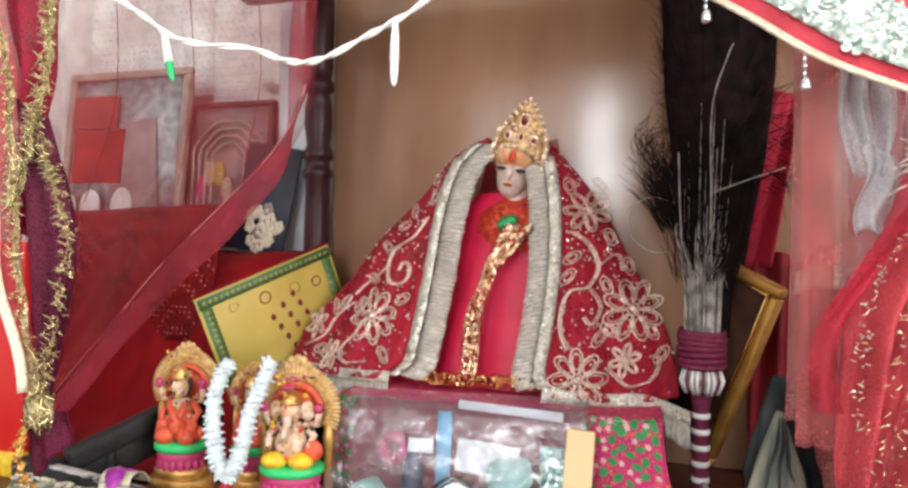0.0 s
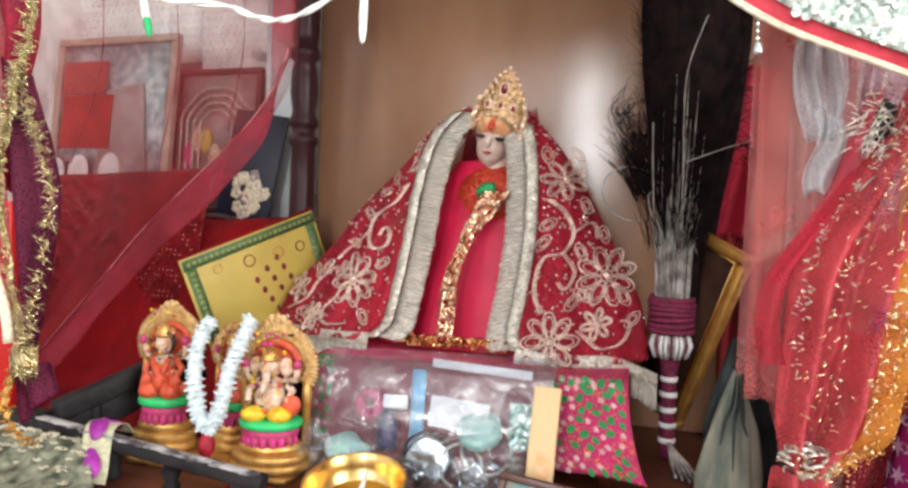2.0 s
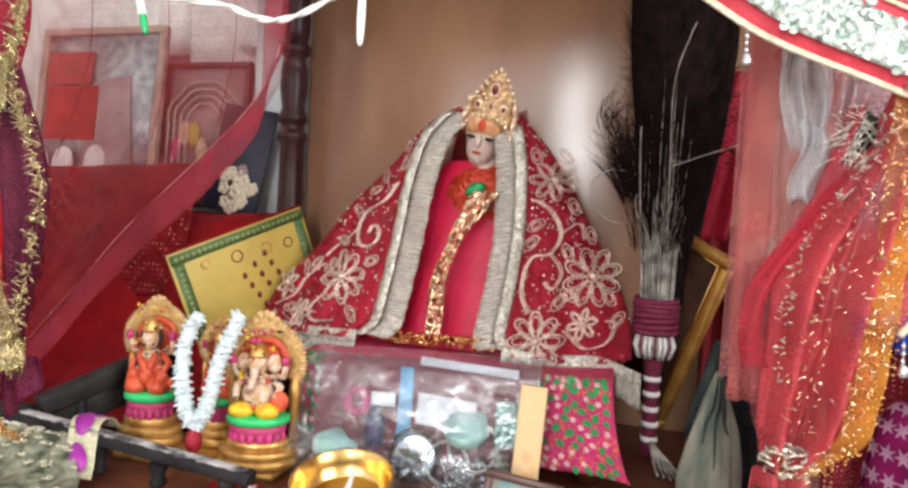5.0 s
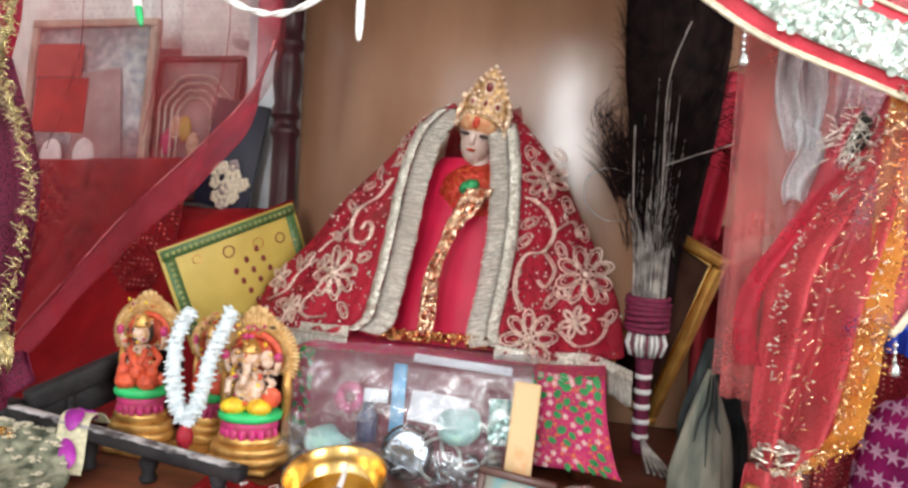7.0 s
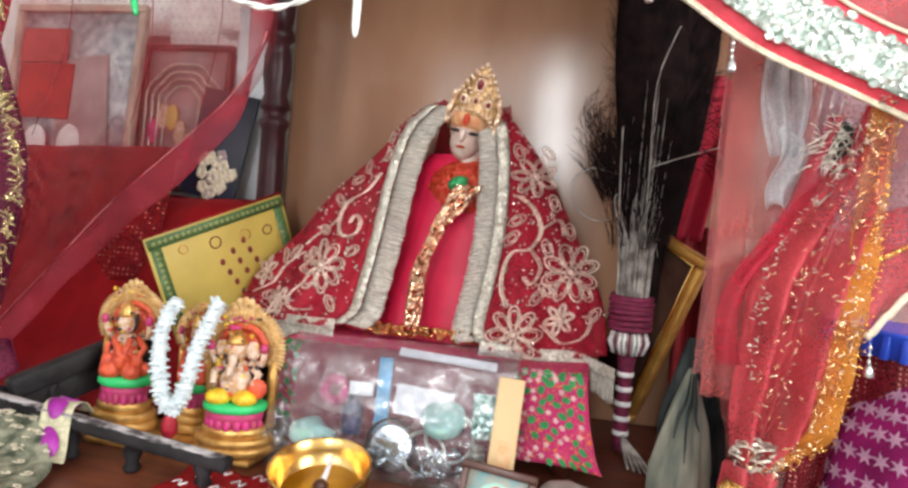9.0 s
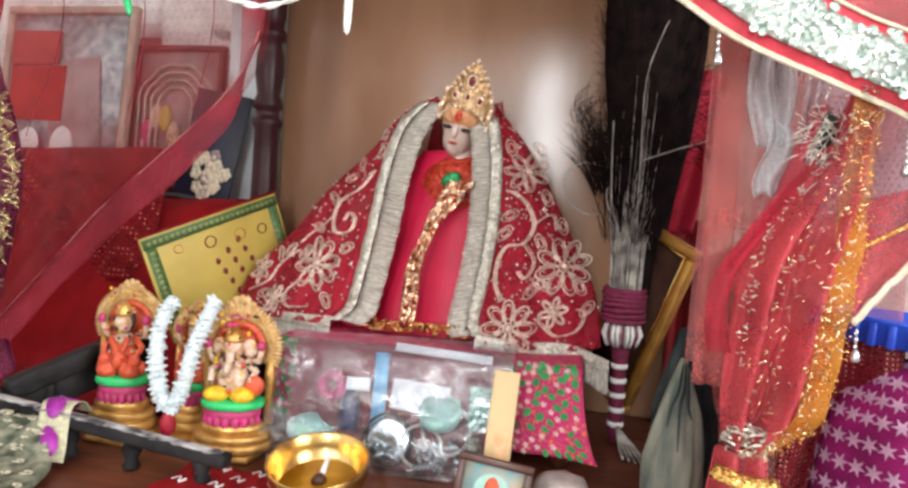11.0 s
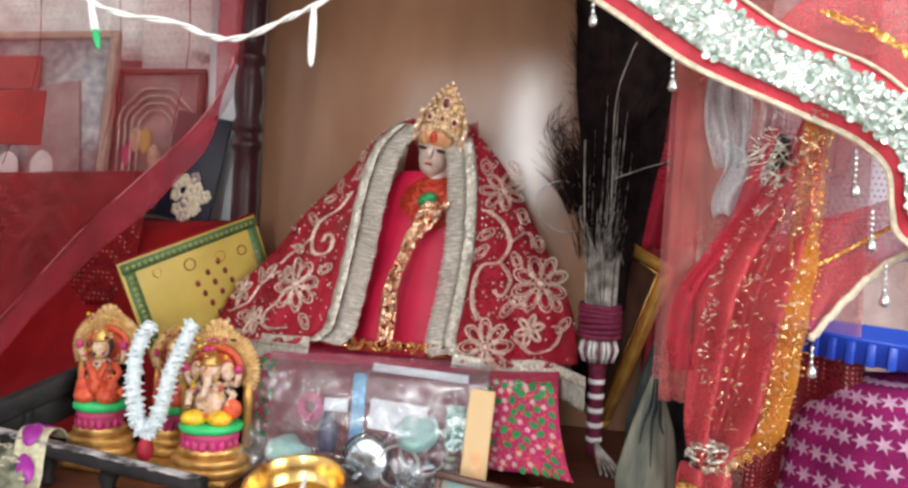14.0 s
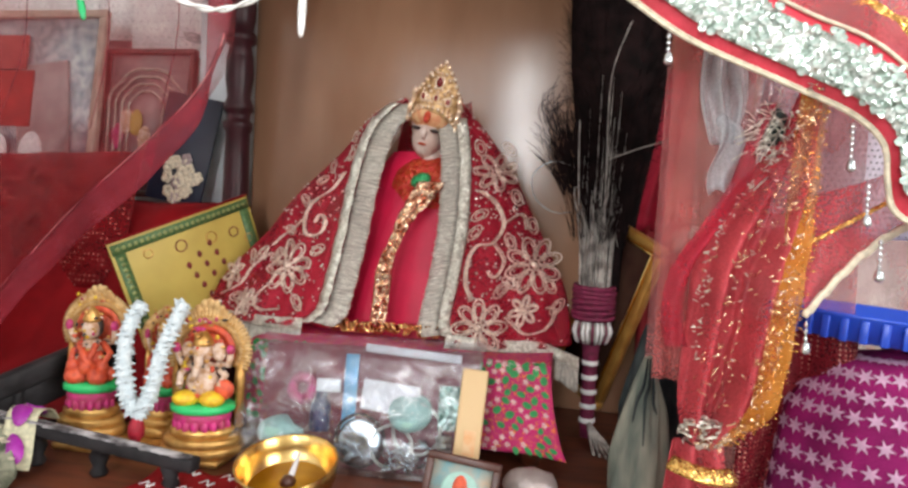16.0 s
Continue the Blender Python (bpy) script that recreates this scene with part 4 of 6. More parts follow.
# ---- brass bowl ----
BOWL_XY = (-0.011, 0.537)
bowl = base("brass_bowl", Matrix.Translation((BOWL_XY[0], BOWL_XY[1] - 0.006, TOP + 0.0045)) @ Matrix.Rotation(radians(12), 4, "X") @ Matrix.Diagonal((0.97, 0.97, 0.80, 1)), label="polished brass lamp bowl tilted forward, with a wick", category="bowl")
part("body", lathe([(0.022, 0), (0.032, 0.002), (0.042, 0.012), (0.0470, 0.026), (0.0490, 0.046), (0.0478, 0.0475), (0.0465, 0.046), (0.0448, 0.032), (0.0405, 0.020), (0.034, 0.012), (0.001, 0.010)], seg=48), BRASS, bowl)
# flat glossy disc for the oil; its yellow includes the bright reflection
LAMP_OIL = material("golden_oil", (0.62, 0.32, 0.02), 0.06, 0.2, color2=(0.45, 0.20, 0.01), scale=20, bump=0.05)
part("oil_surface", lathe([(0.001, 0.0170), (0.0384, 0.0170), (0.0384, 0.0176), (0.001, 0.0177)], seg=32), LAMP_OIL, bowl, "golden lamp oil")
part("wick_holder", lathe([(0.007, 0.017), (0.008, 0.020), (0.005, 0.026), (0.003, 0.027)], seg=16), FRAME_BROWN, bowl, "burnt brown wick holder")
part("wick", tube([(0, 0, 0.018), (0.001, 0.010, 0.026), (0.0, 0.030, 0.036)], [0.0036, 0.003, 0.0016], 8), PAPER, bowl, "pale cotton wick")
part("lip_ring", tube([(math.cos(k * math.tau / 40) * 0.0482, math.sin(k * math.tau / 40) * 0.0482, 0.0470) for k in range(40)], 0.0012, 8, closed=True), BRASS, bowl)

# ---- cellophane packet of gifts ----
SLANT = Matrix.Translation((0.030, 0.602, TOP + 0.002)) @ Matrix.Rotation(radians(-1.5), 4, "Y") @ Matrix.Rotation(radians(-12), 4, "X")
packet = base("gift_packet", SLANT, label="clear cellophane gift packet with bangles, comb and cosmetics", category="packet")
CARTON = material("plum_card", (0.24, 0.05, 0.065), 0.6, color2=(0.17, 0.035, 0.05), scale=15, bump=0.05)
part("backing_card", box((0.0, 0.024, 0.068), (0.246, 0.004, 0.132), bevel=0.001), CARTON, packet, "plum coloured backing card")
BLUE_T = material("pale_blue_print", (0.16, 0.45, 0.68), 0.5, scale=40, bump=0.05)
MIRROR = material("mirror_tin", (0.72, 0.76, 0.78), 0.18, 0.9, color2=(0.5, 0.56, 0.58), scale=80, bump=0.5, bump_scale=120)
TEAL = material("pale_green_plastic", (0.38, 0.62, 0.54), 0.4, scale=50, bump=0.1)
part("blue_strip", box((-0.019, 0.020, 0.072), (0.015, 0.003, 0.105), bevel=0.0008), BLUE_T, packet, "pale blue printed strip")
part("paper_slip", box((0.020, 0.019, 0.082), (0.064, 0.002, 0.032), Matrix.Rotation(radians(5), 4, "Y"), 0.0005), PAPER, packet, "white printed slip")
part("label_tag", box((-0.043, 0.016, 0.089), (0.027, 0.003, 0.014), bevel=0.0005), WHITE_PLASTIC, packet, "white paper tag")
part("paper_top", box((0.040, 0.020, 0.1320), (0.108, 0.002, 0.009), Matrix.Rotation(radians(4), 4, "Y"), 0.0005), PAPER, packet, "folded white paper")
part("hair_tie", tube([(-0.075 + 0.012 * math.cos(a), 0.022 + 0.003 * math.sin(3 * a), 0.084 + 0.012 * math.sin(a)) for a in [k * math.tau / 20 for k in range(20)]], 0.006, 8, closed=True), PINK, packet, "deep pink hair tie")
part("bottle", lathe([(0.010, 0), (0.011, 0.003), (0.011, 0.028), (0.006, 0.034), (0.006, 0.042)], Matrix.Translation((-0.050, 0.016, 0.040)), 14), material("navy_plastic", (0.03, 0.04, 0.12), 0.3, bump=0), packet, "small navy bottle")
for x, z, r in ((-0.002, 0.034, 0.027), (0.034, 0.030, 0.022), (0.060, 0.050, 0.026)):
    part("bangle", tube([(x + math.cos(k * math.tau / 28) * r, 0.012 + 0.002 * math.sin(k), z + math.sin(k * math.tau / 28) * r) for k in range(28)], 0.0018, 6, closed=True), DARK_PAINT if x < 0.0 else SILVER_GLITTER, packet, "thin bangle")
part("round_mirror", lathe([(0.001, 0), (0.022, 0), (0.024, 0.002), (0.024, 0.006), (0.021, 0.007), (0.001, 0.0065)], Matrix.Translation((-0.002, 0.018, 0.033)) @ Matrix.Rotation(radians(90), 4, "X"), 28), MIRROR, packet, "small round mirror")
part("tin", lathe([(0.022, 0), (0.023, 0.003), (0.023, 0.012), (0.020, 0.014), (0.001, 0.0145)], Matrix.Translation((0.052, 0.016, 0.062)) @ Matrix.Rotation(radians(42), 4, "X"), 28), TEAL, packet, "pale green round tin")
bm = bmesh.new()
rng = random.Random(5)
for i in range(16):
    x, z = rng.uniform(-0.03, 0.075), rng.uniform(0.006, 0.03)
    add_tube(bm, [(x + rng.uniform(-.012, .012), 0.010 + rng.uniform(-.004, .004), z + rng.uniform(-.008, .01)) for k in range(6)], 0.004, 5, flat=0.3)
part("foil_scraps", bm, MIRROR, packet, "crumpled silver foil")
bm = bmesh.new()
for k in range(4):
    add_lathe(bm, [(0.008, 0), (0.009, 0.003), (0.008, 0.006)], Matrix.Translation((0.090, 0.014, 0.018 + 0.0070 * k)), 14)
part("bangle_stack", bm, SILVER_GLITTER, packet, "short stack of silver rings")
bm = bmesh.new()
add_ball(bm, (-0.092, 0.010, 0.036), (0.026, 0.012, 0.018), seg=14)
for v in bm.verts:
    v.co += Vector((0.004, 0, 0.006)) * noise.noise(v.co * 60)
part("powder_pouch", bm, TEAL, packet, "pale green powder pouch")
part("glitter_box", box((0.094, 0.017, 0.074), (0.024, 0.010, 0.046), bevel=0.001), glitter("green_silver_glitter", (0.60, 0.74, 0.66), (0.16, 0.34, 0.26), 420, 0.25, 0.6), packet, "green silver glitter box")
FILM = film_plastic("cellophane", 0.11)


def wrap_fn(u, v):
    x = -0.130 + 0.258 * u - 0.02 * (1 - v) * (1 - u)
    z = -0.001 + 0.145 * v
    y = 0.004 - 0.016 * math.sin(math.pi * v) * math.sin(math.pi * u)
    y += 0.004 * noise.noise(Vector((u * 7, v * 5, 1))) + 0.002 * noise.noise(Vector((u * 22, v * 15, 4)))
    if v > 0.85:
        y += (v - 0.85) * 0.16
    return Vector((x, y, z))


thick(part("film", sheet(wrap_fn, 60, 36), FILM, packet, "clear crinkled cellophane"), 0.0004)


def tail_fn(u, v):
    return Vector((-0.135 - 0.045 * u, 0.004 - 0.02 * u + 0.01 * math.sin(v * 5 + u * 3), 0.002 + 0.035 * v * (1 - 0.6 * u) + 0.006 * math.sin(u * 12 + v * 9)))


thick(part("film_end", sheet(tail_fn, 16, 12), film_plastic("cellophane_bunched", 0.4), packet, "bunched cellophane end"), 0.0005)

# pale wooden strip standing before the packet
BALSA = material("pale_wood", (0.74, 0.55, 0.30), 0.55, color2=(0.74, 0.50, 0.26), scale=14, stretch=(1, 1, 0.2), bump=0.1)
strip_m = Matrix.Translation((0.146, 0.582, TOP + 0.001)) @ Matrix.Rotation(radians(2.5), 4, "Y") @ Matrix.Rotation(radians(-13), 4, "X")
strip = base("incense_box", strip_m, label="narrow pale yellow incense box standing upright", category="box")
part("carton", box((0, 0, 0.063), (0.026, 0.008, 0.124), bevel=0.0012), BALSA, strip)
part("print", box((0.002, -0.0047, 0.040), (0.012, 0.0012, 0.05), bevel=0.0003), material("faded_orange_print", (0.78, 0.40, 0.18), 0.6, color2=(0.80, 0.60, 0.36), scale=60, bump=0), strip, "faded orange print")

# small framed picture
pf_m = Matrix.Translation((0.147, 0.540, TOP)) @ Matrix.Rotation(radians(-14), 4, "X") @ Matrix.Rotation(radians(6), 4, "Y")
pf = base("picture_frame", pf_m, label="small brown framed picture leaning before the packet", category="picture frame")
for c, s in (((0, 0, 0.052), (0.070, 0.008, 0.007)), ((0, 0, 0.0035), (0.070, 0.008, 0.007)), ((-0.0315, 0, 0.028), (0.007, 0.008, 0.042)), ((0.0315, 0, 0.028), (0.007, 0.008, 0.042))):
    part("frame_bar", box(c, s, bevel=0.0012), FRAME_BROWN, pf)
part("picture", box((0, 0.001, 0.028), (0.056, 0.003, 0.042)), material("picture_print", (0.22, 0.42, 0.45), 0.4, color2=(0.55, 0.42, 0.30), scale=45, bump=0), pf, "teal and tan print")
bm = bmesh.new()
add_ball(bm, (0, -0.001, 0.024), (0.018, 0.0012, 0.018), seg=18)
part("print_disc", bm, TEAL, pf)
bm = bmesh.new()
add_ball(bm, (0, -0.002, 0.028), (0.007, 0.0012, 0.011), seg=14)
part("print_disc", bm, ORANGE, pf)
# silver wrapped lump beside it
bm = bmesh.new()
add_ball(bm, (0, 0, 0.015), (0.028, 0.018, 0.016), seg=16)
for v in bm.verts:
    v.co += Vector((0, 0, 0.004)) * noise.noise(v.co * 90)
lump = tagged(part("foil_packet", bm, material("greyish_foil", (0.45, 0.38, 0.36), 0.35, 0.4, scale=60, bump=0.4)), "crumpled pinkish grey foil packet", "packet")
lump.matrix_basis = Matrix.Translation((0.212, 0.60, TOP))
# ---- peacock feather fan against the panel ----
QUILL = material("feather_quill", (0.46, 0.43, 0.39), 0.45, color2=(0.13, 0.11, 0.10), scale=60, bump=0.1)
BARB = material("black_feather", (0.010, 0.008, 0.008), 0.75, color2=(0.022, 0.013, 0.013), scale=50, bump=0.3, spec=0.0)
PLUM = material("plum_wool", (0.20, 0.012, 0.06), 0.7, color2=(0.12, 0.008, 0.035), scale=120, bump=0.5)
fan = base("feather_fan", Matrix.Translation((0.271, 0.803, TOP)), label="upright black peacock feather fan with bound plum handle", category="feather fan")
part("handle", lathe([(0.008, 0.004), (0.009, 0.02), (0.009, 0.10), (0.012, 0.125), (0.014, 0.13)], seg=16), PLUM, fan, "plum bound handle")
for k in range(6):
    z = 0.022 + 0.0185 * k
    part("handle_band", lathe([(0.0085, z), (0.0105, z + 0.001), (0.0105, z + 0.006), (0.0085, z + 0.007)], seg=16), WHITE_PLASTIC, fan, "white wound band")
part("lower_knot", lathe([(0.012, 0.124), (0.022, 0.132), (0.024, 0.142), (0.022, 0.152), (0.018, 0.156)], seg=24), QUILL, fan, "white wound knot")
for k in range(24):
    a = k * math.tau / 24
    part("knot_strand", tube([(math.cos(a) * 0.019, math.sin(a) * 0.019, 0.126), (math.cos(a) * 0.0246, math.sin(a) * 0.0246, 0.141), (math.cos(a) * 0.020, math.sin(a) * 0.020, 0.155)], 0.0016, 5), WHITE_PLASTIC if k % 3 else PLUM, fan)
for k in range(7):
    z = 0.159 + 0.0062 * k
    part("wound_cord", tube([(math.cos(a) * (0.0245 + 0.001 * math.sin(k * 3)), math.sin(a) * 0.0245, z + 0.0012 * math.sin(a + k)) for a in [j * math.tau / 24 for j in range(24)]], 0.0036, 6, closed=True), PLUM, fan, "plum wool cord")
for k in range(5):
    part("cord_tail", tube(curve([(0.002, -0.009, 0.024), (0.004 + 0.002 * k, -0.016, 0.014), (0.006 + 0.005 * k, -0.032, 0.005), (0.008 + 0.007 * k, -0.062 - 0.004 * k, 0.0032)], 12), [0.0030 - 0.0001 * j for j in range(13)], 6), QUILL, fan, "loose grey cord end")
part("core", lathe([(0.020, 0.19), (0.022, 0.24), (0.034, 0.32), (0.046, 0.40), (0.056, 0.48), (0.061, 0.62), (0.060, 0.78), (0.03, 0.86)], Matrix.Translation((0.011, 0.012, 0)) @ Matrix.Diagonal((1, 0.62, 1, 1)), 28), BARB, fan, "dense black feather core")
part("core", lathe([(0.014, 0.19), (0.018, 0.25), (0.028, 0.32), (0.042, 0.40), (0.052, 0.50), (0.058, 0.78), (0.03, 0.86)], Matrix.Translation((0.028, 0.030, 0)) @ Matrix.Diagonal((1, 0.5, 1, 1)), 28), BARB, fan, "dense black feather core")
rng = random.Random(21)
for i in range(84):
    a = rng.uniform(0, math.tau)
    r0 = 0.021 * math.sqrt(rng.random())
    x0, y0 = math.cos(a) * r0, -abs(math.sin(a)) * r0
    top = rng.uniform(0.23, 0.32) if i < 56 else rng.uniform(0.30, 0.47)
    sp = rng.uniform(0.9, 2.6)
    part("quill", tube(curve([(x0, y0 - 0.001, 0.185), (x0 * 1.15, y0 - 0.003, 0.26), (x0 * (1 + 0.25 * sp) + 0.002, y0 - 0.004 - 0.012 * rng.random(), top)], 8), [0.0013 - 0.00013 * k for k in range(9)], 5), QUILL, fan)
bm = bmesh.new()


def barb(bm, p, d, ln, droop, curl, r=0.0005):
    q, pts = Vector(p), []
    d = Vector(d).normalized()
    for k in range(5):
        pts.append(q.copy())
        q += d * ln / 4
        d = (d + Vector((curl * 0.3, 0, droop * 0.35))).normalized()
    add_tube(bm, pts, [r * (1 - 0.17 * k) for k in range(5)], 3, caps=False)


for i in range(4200):
    z = rng.uniform(0.27, 0.86)
    w = float(np.interp(z, [0.28, 0.36, 0.44, 0.52, 0.62, 0.78, 0.86], [0.024, 0.037, 0.050, 0.059, 0.064, 0.062, 0.03]))
    a = rng.uniform(0, math.tau)
    p = (0.012 + math.cos(a) * w * 0.94, 0.010 + math.sin(a) * w * 0.55, z)
    barb(bm, p, (math.cos(a) * rng.uniform(0.1, 0.8), math.sin(a) * 0.5, rng.uniform(0.6, 2.0)), rng.uniform(0.012, 0.05), rng.uniform(-0.3, 0.6), rng.uniform(-0.8, 0.8), 0.0004)
for i in range(110):   # loose tufts that stand off to both sides
    s = rng.choice((-1, -1, 1))
    z = rng.choice((0.40, 0.46, 0.50)) + rng.uniform(-0.025, 0.025)
    barb(bm, (0.012 + s * rng.uniform(0.03, 0.048), -0.01 + rng.uniform(-.01, .02), z), (s * rng.uniform(0.3, 1.0), rng.uniform(-.3, .3), rng.uniform(-0.2, 0.9)), rng.uniform(0.015, 0.035), rng.uniform(-1.0, 0.9), rng.uniform(-1.2, 1.2), 0.0004)
for i in range(420):   # dark down between the quills and beside them
    sd = rng.choice((-1, 1))
    barb(bm, (sd * rng.uniform(0.0, 0.034), -0.026 + rng.uniform(-.008, .01), rng.uniform(0.25, 0.40)), (sd * rng.uniform(0.0, 0.5), 0.0, 1.0), rng.uniform(0.02, 0.07), rng.uniform(-0.2, 0.5), rng.uniform(-0.5, 0.5), 0.0006)
for i in range(46):   # curled strands on the open side
    barb(bm, (0.06 + rng.uniform(-.01, .02), -0.02 + rng.uniform(-.01, .01), rng.uniform(0.36, 0.47)), (1.0, rng.uniform(-.2, .2), rng.uniform(-1.0, 0.8)), rng.uniform(0.03, 0.06), rng.uniform(-1.6, 1.6), rng.uniform(-1.6, 0.2), 0.0006)
for i in range(230):   # one thick tuft that leans out and up, its tips curling over
    barb(bm, (-0.034 + rng.uniform(-.012, .012), -0.012 + rng.uniform(-.01, .02), 0.345 + rng.uniform(-.035, .025)), (rng.uniform(-0.75, -0.30), rng.uniform(-.2, .2), rng.uniform(0.7, 1.1)), rng.uniform(0.035, 0.075), rng.uniform(-0.3, 0.3), rng.uniform(-0.5, 0.9), 0.0006)
for i in range(30):   # tips that hook over at the end of the tuft
    barb(bm, (-0.070 + rng.uniform(-.008, .014), -0.012 + rng.uniform(-.01, .01), 0.400 + rng.uniform(-.015, .015)), (rng.uniform(-0.5, 0.2), 0.0, 1.0), rng.uniform(0.03, 0.05), rng.uniform(-1.9, -0.9), rng.uniform(0.4, 1.8), 0.0006)
tagged(part("feather_down", bm, BARB, fan, "fine black feather barbs"), kind="stuff")
for pts in ([(0.006, -0.03, 0.355), (0.04, -0.035, 0.368), (0.080, -0.03, 0.382)], [(0.008, -0.03, 0.22), (0.004, -0.04, 0.36), (0.004, -0.045, 0.45), (0.018, -0.05, 0.50), (0.024, -0.05, 0.515)], [(-0.018, -0.02, 0.20), (-0.024, -0.03, 0.27), (-0.032, -0.03, 0.315), (-0.026, -0.03, 0.32)], [(-0.02, -0.02, 0.22), (-0.028, -0.04, 0.34), (-0.030, -0.04, 0.40)],
            [(-0.030, -0.01, 0.345), (-0.060, -0.015, 0.352), (-0.084, -0.015, 0.335), (-0.080, -0.015, 0.305), (-0.056, -0.015, 0.288), (-0.034, -0.01, 0.290)]):
    part("bent_quill", tube(curve(pts, 14), 0.00065, 5), BARB if pts[0][0] < -0.03 else QUILL, fan)

# ---- gold framed picture leaning by the fan ----
FRAME_GOLD = material("gilt_moulding", (0.55, 0.30, 0.07), 0.35, 0.6, color2=(0.38, 0.18, 0.04), scale=40, bump=0.15)
fu = Vector((-0.048, 0.046, 0.029)).normalized()
fd = Vector((-0.065, 0.069, -0.216))
fd = (fd - fu * fd.dot(fu)).normalized()
fn = fu.cross(fd)
gf = base("framed_picture", Matrix.Translation((0.3545, 0.778, 1.009)) @ Matrix((fu, fd, fn)).transposed().to_4x4(), label="dark picture in a slim gold frame, leaning and tilted", category="framed picture")
FW, FL = 0.100, 0.245
for c, s in (((FW / 2, 0.006, 0), (FW, 0.012, 0.014)), ((FW / 2, FL - 0.006, 0), (FW, 0.012, 0.014)), ((0.006, FL / 2, 0), (0.012, FL - 0.026, 0.014)), ((FW - 0.006, FL / 2, 0), (0.012, FL - 0.026, 0.014))):
    part("frame_bar", box(c, s, bevel=0.003), FRAME_GOLD, gf)
for c, s in (((FW / 2, 0.0135, 0), (FW - 0.024, 0.003, 0.018)), ((0.0135, FL / 2, 0), (0.003, FL - 0.03, 0.018))):
    part("inner_bead", box(c, s, bevel=0.001), BRASS, gf)
part("picture", box((FW / 2, FL / 2, 0.001), (FW - 0.026, FL - 0.026, 0.004)), material("dark_print", (0.030, 0.012, 0.010), 0.6, spec=0.0, color2=(0.06, 0.03, 0.02), scale=20, bump=0), gf, "dark brown print under glass")

# ---- grey bag standing right of the fan ----
GREY_BAG = material("grey_green_cloth", (0.30, 0.29, 0.23), 0.7, spec=0.2, color2=(0.11, 0.13, 0.11), scale=30, bump=0.5, bump_scale=90, stretch=(1.6, 1.6, 0.4), detail=6)
DARK_BAG = material("dark_teal_cloth", (0.045, 0.055, 0.055), 0.75, spec=0.15, color2=(0.012, 0.016, 0.018), scale=40, bump=0.5, bump_scale=120, stretch=(1.6, 1.6, 0.5))


def bag_fn(u, v):
    a = u * math.tau
    r = float(np.interp(v, [0, 0.08, 0.35, 0.65, 0.85, 1.0], [0.026, 0.030, 0.029, 0.020, 0.010, 0.003]))
    r *= 0.90 + 0.10 * math.sin(a * 4 + v * 3) + 0.06 * math.sin(a * 9 - v * 6)
    return Vector((math.cos(a) * r + 0.004 * v, math.sin(a) * r * 0.7, 0.152 * v))


def bag_back(u, v):
    a = u * math.tau
    r = float(np.interp(v, [0, 0.1, 0.5, 0.8, 1.0], [0.030, 0.035, 0.032, 0.020, 0.009]))
    r *= 0.92 + 0.09 * math.sin(a * 6 + v * 5) + 0.05 * math.sin(a * 13 - v * 9)
    return Vector((0.014 + math.cos(a) * r - 0.002 * v, 0.034 + math.sin(a) * r * 0.5, 0.176 * v))


bag = base("cloth_bag", Matrix.Translation((0.316, 0.620, TOP)), label="crumpled grey green cloth bag with a darker fold behind", category="bag")
part("bag_body", sheet(bag_fn, 48, 30), GREY_BAG, bag)
part("bag_back", sheet(bag_back, 48, 30), DARK_BAG, bag, "dark teal folded back")
for x0, x1, z1 in ((-0.003, -0.010, 0.088), (0.002, 0.001, 0.066), (0.006, 0.012, 0.098)):
    part("seam", tube(curve([(x0 * 0.5 + 0.004, -0.006, 0.148), (x0 + 0.002, -0.0155, 0.124), (x1 * 0.7, -0.0185, 0.108), (x1, -0.0205, z1)], 12), [0.0005 + 0.0012 * math.sin(math.pi * k / 12) for k in range(13)], 5), DARK_BAG, bag, "dark drawn thread")

# ---- red drapery behind, right of the panel ----
DARK_RED = material("deep_red_drape", (0.30, 0.012, 0.02), 0.7, color2=(0.20, 0.008, 0.014), scale=25, bump=0.3, bump_scale=300)


def hang(x0, x1, y0, y1, z0, z1, n, amp, phase=0.0, lean=0.0):
    def fn(u, v):
        z = z1 + (z0 - z1) * v
        f = math.sin(u * n * math.tau + phase + 0.6 * math.sin(v * 3 + u * 5)) + 0.4 * math.sin(u * n * 2.3 * math.tau + v * 2)
        return Vector((x0 + (x1 - x0) * u + lean * v + 0.3 * amp * math.sin(v * 4 + u * 9), y0 + (y1 - y0) * u - amp * f, z))
    return fn


back = base("back_cloth", label="deep red cloth hung low behind the bag and frame", category="cloth")
thick(part("cloth_body", sheet(lambda u, v: Vector((0.335 + 0.10 * u, 0.905 - 0.03 * u - 0.008 * math.sin(u * 22 + v), 1.03 + 0.02 * math.sin(u * 5) - 0.265 * v)), 40, 16), DARK_RED, back), 0.0012)
thick(part("cloth_fold", sheet(lambda u, v: Vector((0.352 - 0.034 * v + 0.040 * u, 0.892 - 0.010 * math.sin(u * 6 + v * 2), 1.25 - 0.22 * v)), 16, 20), material("crimson_cloth", (0.50, 0.016, 0.05), 0.65, color2=(0.38, 0.010, 0.035), scale=25, bump=0.3, bump_scale=300), back, "bright crimson fold"), 0.0012)
drape = base("side_drape", label="sheer red drape hung in soft folds beside the altar", category="drape")
